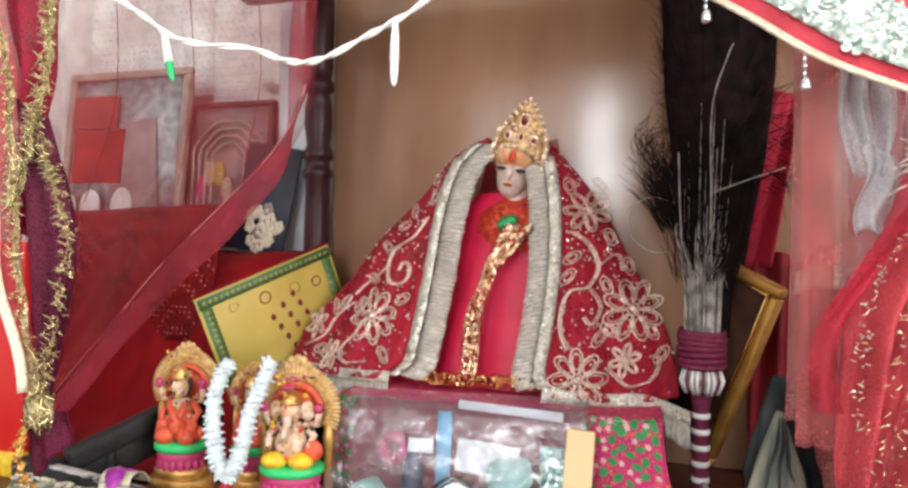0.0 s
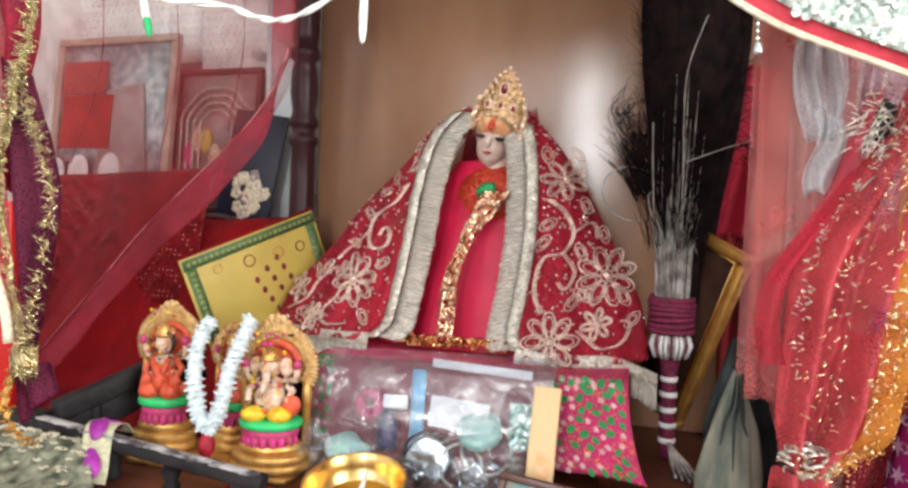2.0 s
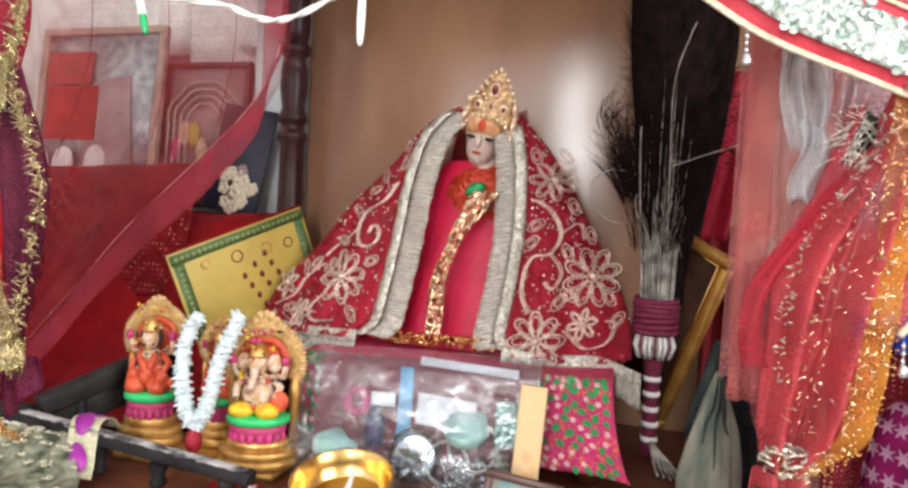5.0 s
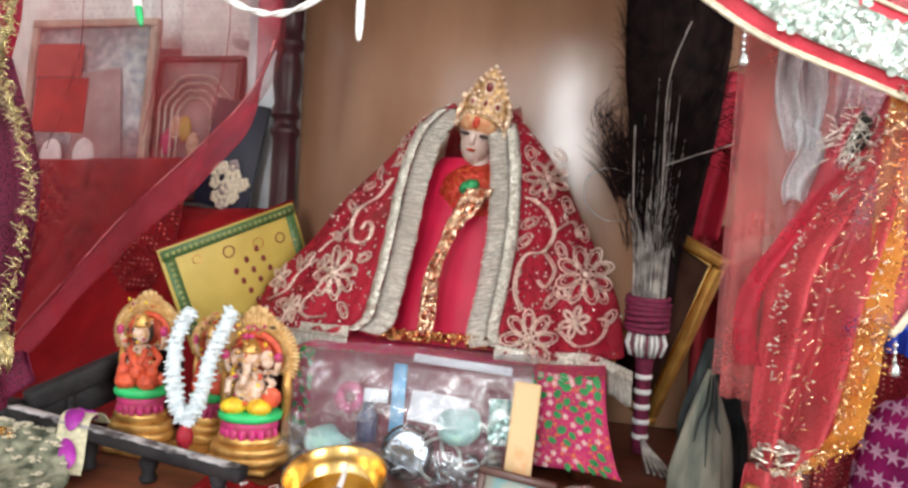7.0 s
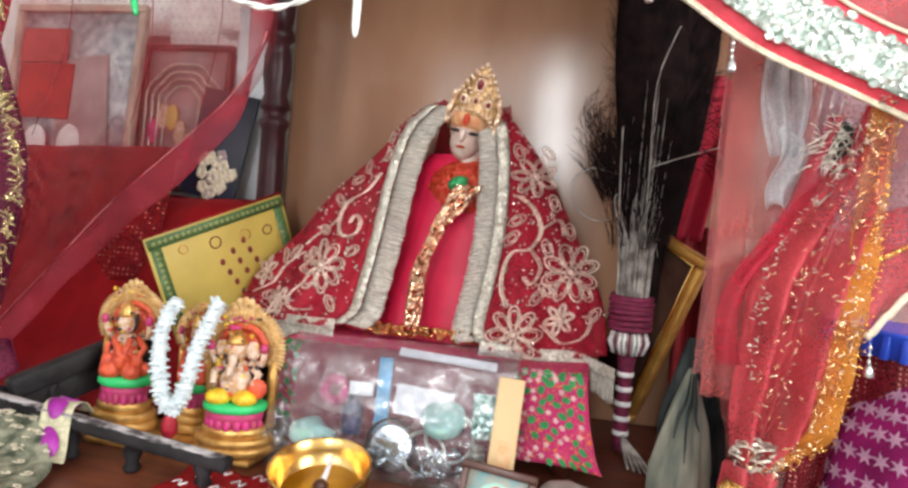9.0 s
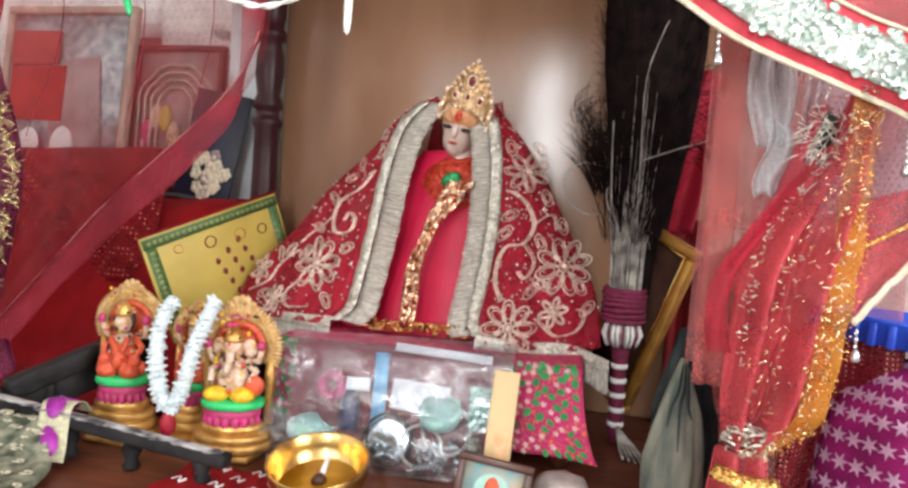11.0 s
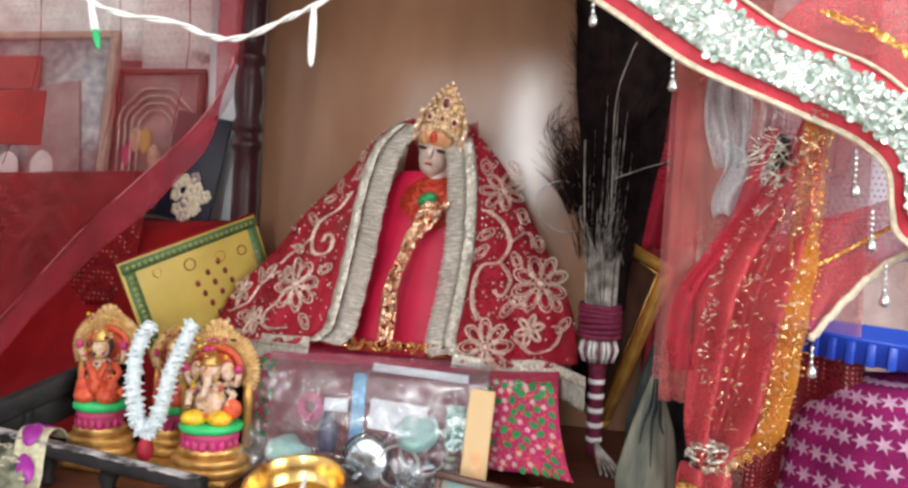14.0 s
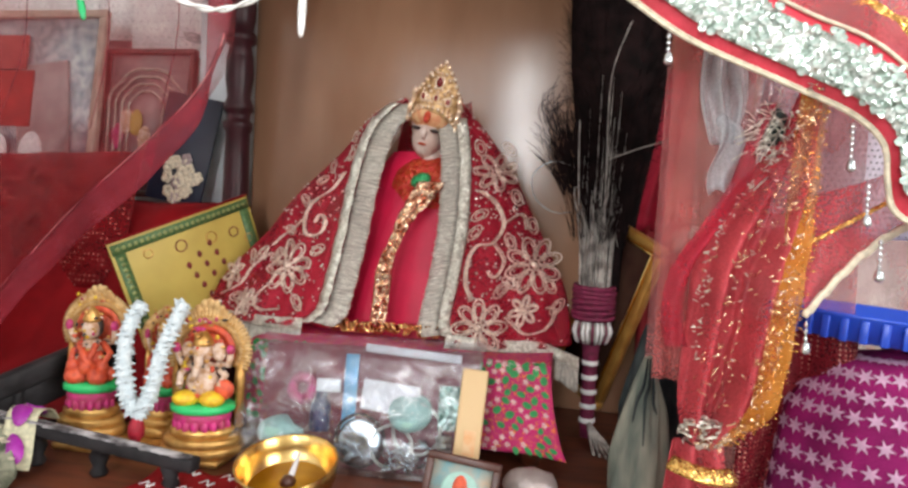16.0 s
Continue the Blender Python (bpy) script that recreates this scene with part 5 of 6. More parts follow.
thick(part("back_layer", sheet(hang(0.37, 0.62, 0.86, 0.62, 0.765, 1.50, 4, 0.012), 60, 40), NET_PALE, drape), 0.0008)
thick(part("front_layer", sheet(hang(0.305, 0.372, 0.52, 0.50, 0.93, 1.32, 3, 0.006, 1.0), 44, 30), NET_PALE, drape), 0.0007)
thick(part("front_layer", sheet(hang(0.309, 0.332, 0.506, 0.500, 0.915, 1.32, 1.5, 0.004, 0.5), 16, 30), NET_CORAL, drape), 0.0007)
thick(part("inner_layer", sheet(hang(0.36, 0.46, 0.60, 0.52, 0.765, 1.35, 3, 0.010, 2.0), 44, 30), NET_PALE, drape), 0.0007)
PLASTIC_FOLD = sheer("pale_plastic_sheet", (0.86, 0.87, 0.90), 0.62, vary=0.3, rough=0.18)
thick(part("plastic_sheet", sheet(lambda u, v: Vector((0.324 + 0.042 * u * (1 - 0.45 * v) + 0.012 * v + 0.003 * math.sin(v * 7 + u * 3), 0.492 - 0.006 * math.sin(u * 15 + v * 2) - 0.003 * math.sin(u * 33), 1.212 - 0.110 * v)), 30, 24), PLASTIC_FOLD, drape, "pale clear plastic sheet"), 0.0006)
thick(part("plastic_sheet", sheet(lambda u, v: Vector((0.341 + 0.019 * u + 0.004 * math.sin(v * 6), 0.486 - 0.004 * math.sin(u * 9 + v * 3), 1.120 - 0.058 * v + 0.005 * math.sin(u * 5))), 16, 16), PLASTIC_FOLD, drape, "pale clear plastic sheet"), 0.0006)
thick(part("lining", sheet(lambda u, v: Vector((0.405 + 0.16 * u, 0.610 - 0.006 * math.sin(u * 12 + v * 2), 1.21 - 0.175 * v)), 30, 20), LINING, drape, "pale lavender lining with grey dots"), 0.001)
bm = bmesh.new()
for i in range(30):
    for j in range(32):
        u, v = (i + 0.5 * (j % 2)) / 30, (j + 0.5) / 32
        add_box(bm, (0.405 + 0.16 * u, 0.608 - 0.006 * math.sin(u * 12 + v * 2), 1.21 - 0.175 * v), (0.0014, 0.0008, 0.0018))
tagged(part("lining_dots", bm, DOT_INK, drape, "small grey dots", smooth=False), kind="stuff")
thick(part("trim_band", sheet(lambda u, v: Vector((0.345 + 0.085 * u, 0.70 - 0.05 * u - 0.004 * math.sin(u * 20), 1.03 + 0.012 * u - 0.022 * v + 0.006 * math.sin(u * 6))), 24, 4), SILVER_GLITTER, drape, "pale silver trim"), 0.001)
bm = bmesh.new()
for k in range(5):
    x = 0.372 + 0.008 * k
    add_tube(bm, curve([(x + 0.012, 0.56, 1.22), (x - 0.002, 0.555, 1.12), (x - 0.012, 0.56, 1.02), (x - 0.014, 0.56, 0.95)], 16), 0.0035, 6, flat=0.3)
part("plastic_fold", bm, film_plastic("clear_fold", 0.45), drape, "glossy clear plastic folds")

# ---- coral scarf gathered to a knot, with gold edging ----
scarf = base("coral_scarf", label="coral red net scarf with gold tinsel edging, tied below", category="scarf")
SL = curve([(0.392, 0.455, 1.140), (0.378, 0.458, 1.100), (0.350, 0.462, 1.060), (0.331, 0.462, 1.020), (0.326, 0.460, 0.974), (0.322, 0.458, 0.914), (0.327, 0.455, 0.885)], 40)
SR = curve([(0.404, 0.450, 1.140), (0.400, 0.446, 1.085), (0.397, 0.442, 1.036), (0.393, 0.440, 0.995), (0.388, 0.440, 0.953), (0.380, 0.442, 0.911), (0.352, 0.448, 0.885)], 40)


def scarf_fn(u, v):
    p = along(SL, v).lerp(along(SR, v), u)
    f = 0.011 * math.sin(u * 13 + 2.5 * v) + 0.006 * math.sin(u * 29 + v * 6) + 0.003 * noise.noise(Vector((u * 14, v * 22, 3)))
    return p + Vector((0, f * min(1, 3 * v + 0.2), 0))


thick(part("scarf_net", sheet(scarf_fn, 60, 60), NET_PINK, scarf), 0.0008)
thick(part("scarf_net", sheet(lambda u, v: scarf_fn(u * 0.5, v) + Vector((0.003, 0.012 + 0.004 * math.sin(u * 9), 0)), 40, 50), NET_PINK, scarf), 0.0008)


def edging(name, line, w, mat, parent, seed, n=90, spread=0.007, band=True, rad=0.0006):
    r = random.Random(seed)
    bm = bmesh.new()
    if band:
        add_sheet(bm, lambda u, v: along(line, v) + Vector(((u - 0.5) * w, -0.003 - 0.002 * math.sin(v * 50), 0)), 3, 60)
    for i in range(n):
        p = along(line, r.random()) + Vector((r.uniform(-w, w) * 0.5, -0.005, 0))
        q = p + Vector((r.uniform(-1, 1) * spread, r.uniform(-0.4, 0) * spread, r.uniform(-0.6, 0.6) * spread))
        add_tube(bm, [p, p.lerp(q, 0.5) + Vector((0, -0.001, 0)), q], rad, 4, flat=0.5)
    return tagged(part(name, bm, mat, parent), kind="stuff")


edging("gold_edging", [p + Vector((-0.004, -0.004, 0)) for p in SR], 0.012, GOLD_GLITTER, scarf, 31, 260, 0.003, False, 0.0007)
edging("gold_edging", [p + Vector((-0.012, -0.005, 0)) for p in SR], 0.012, FLECK, scarf, 35, 90, 0.006, False, 0.0008)
thick(part("gold_strip", sheet(lambda u, v: along(SR, v) + Vector((-0.016 + 0.018 * u, -0.003 - 0.002 * math.sin(v * 40), 0)), 6, 60), sheer("gold_gauze", (0.80, 0.36, 0.06), 0.42, vary=0.25, rough=0.3), scarf, "sheer gold strip"), 0.0006)
edging("silver_edging", [along(SL, k / 30).lerp(along(SR, k / 30), 0.42) + Vector((0, -0.010, 0)) for k in range(31)], 0.008, SILVER_GLITTER, scarf, 32, 34, 0.003, False)
edging("silver_edging", [along(SL, k / 30).lerp(along(SR, k / 30), 0.06) + Vector((0, -0.012, 0)) for k in range(0, 24)], 0.006, SILVER_GLITTER, scarf, 33, 90, 0.004, False, 0.0006)
RIB = curve([(0.372, 0.456, 1.128), (0.362, 0.455, 1.096), (0.352, 0.455, 1.066), (0.334, 0.455, 1.036), (0.318, 0.456, 1.006), (0.314, 0.457, 0.975), (0.318, 0.457, 0.950)], 40)
thick(part("crimson_ribbon", sheet(lambda u, v: along(RIB, v) + Vector(((u - 0.5) * (0.010 + 0.006 * v), 0.003 * math.sin(u * 7 + v * 9), 0)), 8, 50), sheer("crimson_organza", (0.62, 0.04, 0.08), 0.50, vary=0.2), scarf, "crimson ribbon fold"), 0.0008)
bm = bmesh.new()
r_ = random.Random(34)
for i in range(210):
    p = scarf_fn(r_.uniform(0.05, 0.95), r_.uniform(0.08, 0.98)) + Vector((0, -0.012, 0))
    a, ln, bow = r_.gauss(1.0, 0.7), r_.uniform(0.0012, 0.0034), r_.uniform(-0.0010, 0.0010)
    d = Vector((math.cos(a), r_.uniform(-0.4, 0.1), math.sin(a))) * ln
    add_tube(bm, [p - d, p + Vector((bow, -0.0006, bow)), p + d], 0.00055, 4, flat=0.6)
tagged(part("sequin_scatter", bm, FLECK, scarf, "bright gold and silver flecks"), kind="stuff")
bm = bmesh.new()
for i in range(40):
    a, b = r_.uniform(0, math.tau), r_.uniform(-1, 1)
    c, q = Vector((0.338, 0.447, 0.890)), math.sqrt(1 - b * b)
    add_tube(bm, [c + Vector((math.cos(a + k * 0.4) * 0.017 * q, math.sin(a + k * 0.4) * 0.008 * q - 0.003, b * 0.011 + 0.003 * math.sin(k))) for k in range(4)], 0.0012, 5, flat=0.4)
tagged(part("knot", bm, SILVER_GLITTER, scarf, "silver tinsel knot"), kind="stuff")
part("gold_band", tube([(0.315 + 0.042 * t, 0.430 - 0.012 * math.sin(math.pi * t), 0.8735 - 0.006 * t) for t in [k / 12 for k in range(13)]], 0.0065, 8, flat=0.4), GOLD_GLITTER, scarf, "gold ribbon band")
thick(part("scarf_end", sheet(lambda u, v: Vector((0.318 + 0.036 * u + (u - 0.5) * 0.03 * v, 0.445 + 0.008 * math.sin(u * 14), 0.884 - 0.118 * v)), 20, 16), NET_PINK, scarf, "loose scarf end"), 0.0008)
# corner of the scarf thrown back, with a cream edge
LOW = curve([(0.404, 0.462, 0.978), (0.418, 0.464, 0.997), (0.439, 0.466, 1.022), (0.463, 0.468, 1.042), (0.49, 0.47, 1.05)], 20)


def corner_fn(u, v):
    lo = along(LOW, u)
    hi = Vector((0.396 + 0.094 * u, 0.462, 1.060 + 0.035 * u))
    return hi.lerp(lo, v) + Vector((0, 0.004 * math.sin(u * 12 + v * 5), 0))


thick(part("scarf_corner", sheet(corner_fn, 30, 20), NET_PINK, scarf), 0.0008)
part("cream_edge", tube([p + Vector((0, -0.003, 0.001 * math.sin(k * 2.1))) for k, p in enumerate(LOW)], 0.0042, 8, flat=0.45), CREAM, scarf, "cream lace edge")
part("gold_edge", tube([Vector((0.400 + 0.07 * t, 0.458, 1.028 + 0.045 * t)) for t in [k / 10 for k in range(11)]], 0.0018, 6), GOLD_GLITTER, scarf, "thin gold edge")

bm = bmesh.new()
for i in range(70):
    a = r_.uniform(0, math.tau)
    c = Vector((0.374, 0.456, 1.106)) + Vector((r_.gauss(0, 0.007), 0, r_.gauss(0, 0.013)))
    d = Vector((math.cos(a) - 0.5, -0.3, math.sin(a) * 0.8 - 0.25)) * r_.uniform(0.006, 0.015)
    add_tube(bm, [c, c + d * 0.5 + Vector((0, -0.001, 0.001)), c + d], 0.0007, 4, flat=0.5)
tagged(part("tinsel_tuft", bm, SILVER_GLITTER, scarf, "silver tinsel tuft"), kind="stuff")
bm = bmesh.new()
add_ball(bm, (0.378, 0.466, 1.112), (0.010, 0.005, 0.014), seg=12)
part("dark_core", bm, material("dark_green_foil", (0.03, 0.05, 0.045), 0.35, 0.4, scale=120, bump=0.6), scarf, "dark green foil core")

# ---- dotted red cloth, starry cloth and blue basket ----
STAR_CLOTH = material("purple_cotton", (0.27, 0.012, 0.12), 0.85, spec=0.15, color2=(0.15, 0.008, 0.07), scale=25, bump=0.25, bump_scale=500)
STAR_WHITE = material("pale_star_print", (0.52, 0.30, 0.44), 0.7, scale=60, bump=0.1)
dot = tagged(thick(part("dotted_cloth", sheet(lambda u, v: Vector((0.378 + 0.085 * u - 0.02 * v + 0.010 * math.sin(v * 3), 0.52 - 0.012 * math.sin(u * 9 + v * 2), 0.965 - 0.205 * v + 0.006 * math.sin(u * 4))), 40, 40), NET_DOT), 0.001), "dark red net cloth with small gold dots", "cloth")
bundle = base("starry_cloth_bundle", label="purple cloth bundle printed with pale stars", category="cloth bundle")


def bundle_fn(u, v):
    # a soft rounded heap
    a = math.pi * (1.0 + u)
    r = float(np.interp(v, [0, 0.25, 0.6, 0.85, 1.0], [0.090, 0.087, 0.076, 0.056, 0.0]))
    z = TOP + float(np.interp(v, [0, 0.25, 0.6, 0.85, 1.0], [0.0, 0.07, 0.14, 0.178, 0.188]))
    r *= 1 + 0.03 * math.sin(a * 6 + v * 3)
    return Vector((0.497 + math.cos(a) * r, 0.530 + math.sin(a) * r * 0.8, z))


thick(part("bundle_cloth", sheet(lambda u, v: bundle_fn(u * 2, v), 64, 30), STAR_CLOTH, bundle), 0.001)
star_bm = bmesh.new()
tips = []
for k in range(12):
    rr = 0.0072 if k % 2 == 0 else 0.0027
    tips.append(star_bm.verts.new((math.cos(k * math.tau / 12) * rr, math.sin(k * math.tau / 12) * rr, 0)))
star_bm.faces.new(tips)
ext = bmesh.ops.extrude_face_region(star_bm, geom=list(star_bm.faces))
for v in ext["geom"]:
    if isinstance(v, bmesh.types.BMVert):
        v.co.z += 0.0004
star_me = bpy.data.meshes.new("star_print")
star_bm.to_mesh(star_me)
star_bm.free()
star_me.materials.append(STAR_WHITE)
for j in range(10):
    for i in range(17):
        u, v = (i + 0.5 * (j % 2)) / 17, 0.05 + 0.095 * j
        p = bundle_fn(u, v)
        n = (bundle_fn(u + 0.01, v) - p).cross(bundle_fn(u, v + 0.01) - p).normalized()
        c = Vector((0.497, 0.530, p.z))
        if n.dot(p - c) < 0:
            n = -n
        ob = new("star_print", star_me)
        ob.parent = bundle
        ob.matrix_basis = Matrix.Translation(p + n * 0.0009) @ n.to_track_quat("Z", "Y").to_matrix().to_4x4() @ Matrix.Rotation(i * 0.7 + j, 4, "Z")
BLUE = material("blue_plastic", (0.02, 0.09, 0.62), 0.3, color2=(0.015, 0.06, 0.48), scale=20, bump=0.05)
basket = base("plastic_basket", Matrix.Translation((0.498, 0.555, 0.942)) @ Matrix.Rotation(radians(4), 4, "Y"), label="bright blue plastic basket tray lying on the cloth", category="basket")
part("tray", lathe([(0.070, 0.010), (0.085, 0.012), (0.090, 0.028), (0.094, 0.030), (0.094, 0.0325), (0.088, 0.032), (0.082, 0.016), (0.001, 0.013)], Matrix.Diagonal((1.0, 0.75, 1, 1)), 48), BLUE, basket)
for k in range(40):
    a = k * math.tau / 40
    part("rib", box((0, 0, 0.020), (0.0035, 0.006, 0.018), Matrix.Translation((math.cos(a) * 0.090, math.sin(a) * 0.0675, 0)) @ Matrix.Rotation(a, 4, "Z"), 0.001), BLUE, basket)
part("handle", tube([(0.05, -0.03 + 0.05 * t, 0.034 + 0.016 * math.sin(math.pi * t)) for t in [k / 14 for k in range(15)]], 0.004, 8), BLUE, basket)
# a lidded crate under the basket carries it
crate = base("crate", Matrix.Translation((0.63, 0.60, TOP)), label="dark crate under the cloth bundle and basket", category="crate")
part("crate_body", box((0, 0, 0.09), (0.16, 0.16, 0.18), bevel=0.006), MAROON, crate)

# ---- sequined scarf border across the upper corner ----
border = base("sequined_scarf_border", label="red scarf border thick with white sequins and cream piping", category="scarf border")
BL = curve([(0.150, 0.452, 1.300), (0.205, 0.448, 1.245), (0.262, 0.444, 1.201), (0.308, 0.44, 1.167), (0.377, 0.438, 1.137), (0.414, 0.436, 1.119), (0.434, 0.436, 1.098), (0.440, 0.436, 1.072), (0.452, 0.436, 1.050), (0.50, 0.436, 1.03)], 70)
BU = curve([(0.245, 0.452, 1.330), (0.300, 0.448, 1.250), (0.355, 0.444, 1.204), (0.385, 0.44, 1.187), (0.418, 0.438, 1.171), (0.440, 0.436, 1.152), (0.462, 0.436, 1.130), (0.475, 0.436, 1.105), (0.495, 0.436, 1.085), (0.54, 0.436, 1.07)], 70)


def border_fn(u, v):
    p = along(BL, v).lerp(along(BU, v), u)
    return p + Vector((0, -0.006 * math.sin(u * math.pi) + 0.004 * math.sin(v * 16 + u * 2), 0))


SCARF_RED = material("scarf_red", (0.62, 0.03, 0.06), 0.6, color2=(0.50, 0.02, 0.04), scale=60, bump=0.3)
thick(part("border_cloth", sheet(border_fn, 14, 110), SCARF_RED, border), 0.0012)
for u0, rad in ((0.0, 0.0015), (1.0, 0.0015), (0.035, 0.0009)):
    part("piping", tube([border_fn(u0, v / 110) + Vector((0, -0.002, 0)) for v in range(111)], rad, 6), CREAM, border, "cream piping")
thick(part("sequin_band", sheet(lambda u, v: border_fn(0.20 + 0.62 * u, v) + Vector((0, -0.003 - 0.002 * noise.noise(Vector((u * 9, v * 90, 0))), 0)), 12, 200), SILVER_BRIGHT, border, "white sequin band"), 0.001)
DISC = glitter("iridescent_disc", (0.74, 0.78, 0.75), (0.38, 0.52, 0.46), 260, 0.15, 0.5, 0.5)
sq = bmesh.new()
add_lathe(sq, [(0.0008, 0), (0.0030, 0.0003), (0.0032, 0.0010), (0.0012, 0.0007)], seg=9)
sq_me = bpy.data.meshes.new("sequin")
sq.to_mesh(sq_me)
sq.free()
sq_me.materials.append(DISC)
r_ = random.Random(77)
for i in range(290):
    u, v = r_.uniform(0.16, 0.86), r_.uniform(0.05, 0.98)
    p = border_fn(u, v) + Vector((0, -0.0055 - 0.001 * r_.random(), 0))
    ob = new("sequin", sq_me)
    ob.parent = border
    ob.matrix_basis = Matrix.Translation(p) @ Euler((radians(90) + r_.uniform(-.5, .5), 0, r_.uniform(-.5, .5))).to_matrix().to_4x4() @ Matrix.Scale(r_.uniform(0.6, 1.15), 4)
thick(part("upper_net", sheet(lambda u, v: along(BU, 0.25 + 0.75 * v) + Vector((0.10 * u + 0.01 * u, 0.01 + 0.006 * math.sin(v * 20), 0.11 * u)), 14, 60), NET_PINK, border), 0.0008)
edging("green_gold_trim", [along(BU, 0.3 + 0.7 * k / 40) + Vector((0.012, -0.002, 0.014)) for k in range(41)], 0.009, GOLD_GLITTER, border, 41, 80)


def tassel(x, z, ln):
    """A chain of small silver beads with a bell at its end."""
    t = base("bead_tassel", Matrix.Translation((x, 0.436, z)), label="little silver bead tassel hanging from the scarf border", category="tassel", group="silver tassels")
    part("thread", tube([(0, 0, 0), (0.0005, 0, -ln)], 0.0004, 5), SILVER_GLITTER, t)
    n = max(3, int(ln / 0.004))
    for k in range(n):
        bm = bmesh.new()
        add_ball(bm, (0, 0, -ln * (k + 0.6) / n), (0.0015, 0.0015, 0.0018), seg=8)
        part("bead", bm, MIRROR, t)
    part("bell", lathe([(0.001, 0), (0.0026, -0.002), (0.0032, -0.006), (0.0030, -0.0075), (0.0012, -0.009)], Matrix.Translation((0.0005, 0, -ln)), 12), MIRROR, t)


for x, z, ln in ((0.240, 1.222, 0.018), (0.297, 1.176, 0.018), (0.418, 1.112, 0.024), (0.430, 1.072, 0.020), (0.440, 1.036, 0.020), (0.398, 0.978, 0.014)):
    tassel(x, z, ln)
# ---- pictures and papers behind the left net ----
DOT_PAPER = material("white_dotted_paper", (0.80, 0.80, 0.78), 0.6, color2=(0.74, 0.74, 0.73), scale=20, bump=0.05)
WOOD_FRAME = material("light_frame", (0.55, 0.44, 0.36), 0.5, color2=(0.40, 0.30, 0.24), scale=30, bump=0.1)
SILVER_ART = material("silver_blue_foil", (0.62, 0.68, 0.70), 0.35, 0.3, color2=(0.30, 0.36, 0.42), scale=60, bump=0.4, bump_scale=150)
ART = material("grey_print", (0.42, 0.36, 0.36), 0.5, color2=(0.30, 0.20, 0.20), scale=14, bump=0)


def hung_paper(name, x0, x1, y, z0, z1, label, category, dots=True):
    t = base(name, Matrix.Translation(((x0 + x1) / 2, y, z0)), label=label, category=category)
    w, h = x1 - x0, z1 - z0
    part("sheet", box((0, 0, h / 2), (w, 0.003, h), bevel=0.0006), DOT_PAPER, t)
    if dots:
        bm = bmesh.new()
        nx, nz = int(w / 0.014), int(h / 0.014)
        for i in range(nx):
            for j in range(nz):
                add_box(bm, (-w / 2 + (i + 0.5 + 0.5 * (j % 2) - 0.25) * w / nx, -0.0020, (j + 0.5) * h / nz), (0.0022, 0.001, 0.0022), Matrix.Rotation(0.0, 4, "Y"))
        tagged(part("printed_dots", bm, DOT_INK, t, "small grey dots", smooth=False), kind="stuff")
        bm = bmesh.new()
        for k in range(5):
            add_tube(bm, [(0.02 + (0.008 + 0.005 * k) * math.cos(a), -0.0022, 0.045 + (0.008 + 0.005 * k) * 0.7 * math.sin(a)) for a in [math.pi * (1 + j / 10) for j in range(11)]], 0.0012, 5)
        part("heart_motif", bm, DOT_INK, t, "grey heart motif")
    return t


hung_paper("dotted_paper", -0.88, -0.575, 1.06, 1.335, 1.62, "white paper with small grey dots hung on the wall", "paper")
hung_paper("dotted_paper", -0.572, -0.345, 1.04, 1.300, 1.60, "white dotted paper with curled printed lines on the wall", "paper")


def framed(name, m, w, h, frame_mat, art, label, bar=0.014):
    t = base(name, m, label=label, category="framed picture")
    for c, s in (((0, 0, h - bar / 2), (w, 0.014, bar)), ((0, 0, bar / 2), (w, 0.014, bar)), ((-w / 2 + bar / 2, 0, h / 2), (bar, 0.014, h - 2 * bar)), ((w / 2 - bar / 2, 0, h / 2), (bar, 0.014, h - 2 * bar))):
        part("frame_bar", box(c, s, bevel=0.002), frame_mat, t)
    part("picture", box((0, 0.002, h / 2), (w - 2 * bar, 0.004, h - 2 * bar)), art, t)
    return t


fa = framed("framed_picture", Matrix.Translation((-0.715, 0.955, 1.045)) @ Matrix.Rotation(radians(-6), 4, "X"), 0.27, 0.325, WOOD_FRAME, SILVER_ART, "pale framed picture with silver blue foil, half covered")
part("red_panel", box((-0.050, -0.010, 0.163), (0.112, 0.004, 0.100), bevel=0.001), material("matt_red_paper", (0.42, 0.025, 0.018), 0.7, scale=20, bump=0.05), fa, "matt red paper")
part("red_panel", box((-0.060, -0.010, 0.246), (0.098, 0.004, 0.062), bevel=0.001), material("red_paper_faded", (0.45, 0.07, 0.06), 0.7, scale=20, bump=0.05), fa, "faded red paper")
part("grey_panel", box((0.045, -0.007, 0.130), (0.105, 0.004, 0.185), Matrix.Rotation(radians(-7), 4, "Y"), 0.001), ART, fa, "grey printed sheet")
for k, x in enumerate((-0.11, -0.055, 0.015)):
    bm = bmesh.new()
    add_ball(bm, (x, -0.012, 0.07), (0.024, 0.006, 0.026 + 0.004 * k), seg=12)
    part("pale_rosette", bm, PAPER, fa, "pale paper rosette")
fb = framed("framed_picture", Matrix.Translation((-0.505, 0.985, 1.045)) @ Matrix.Rotation(radians(-4), 4, "X"), 0.175, 0.260, FRAME_BROWN, ART, "dark framed print with a silver scalloped arch", 0.010)
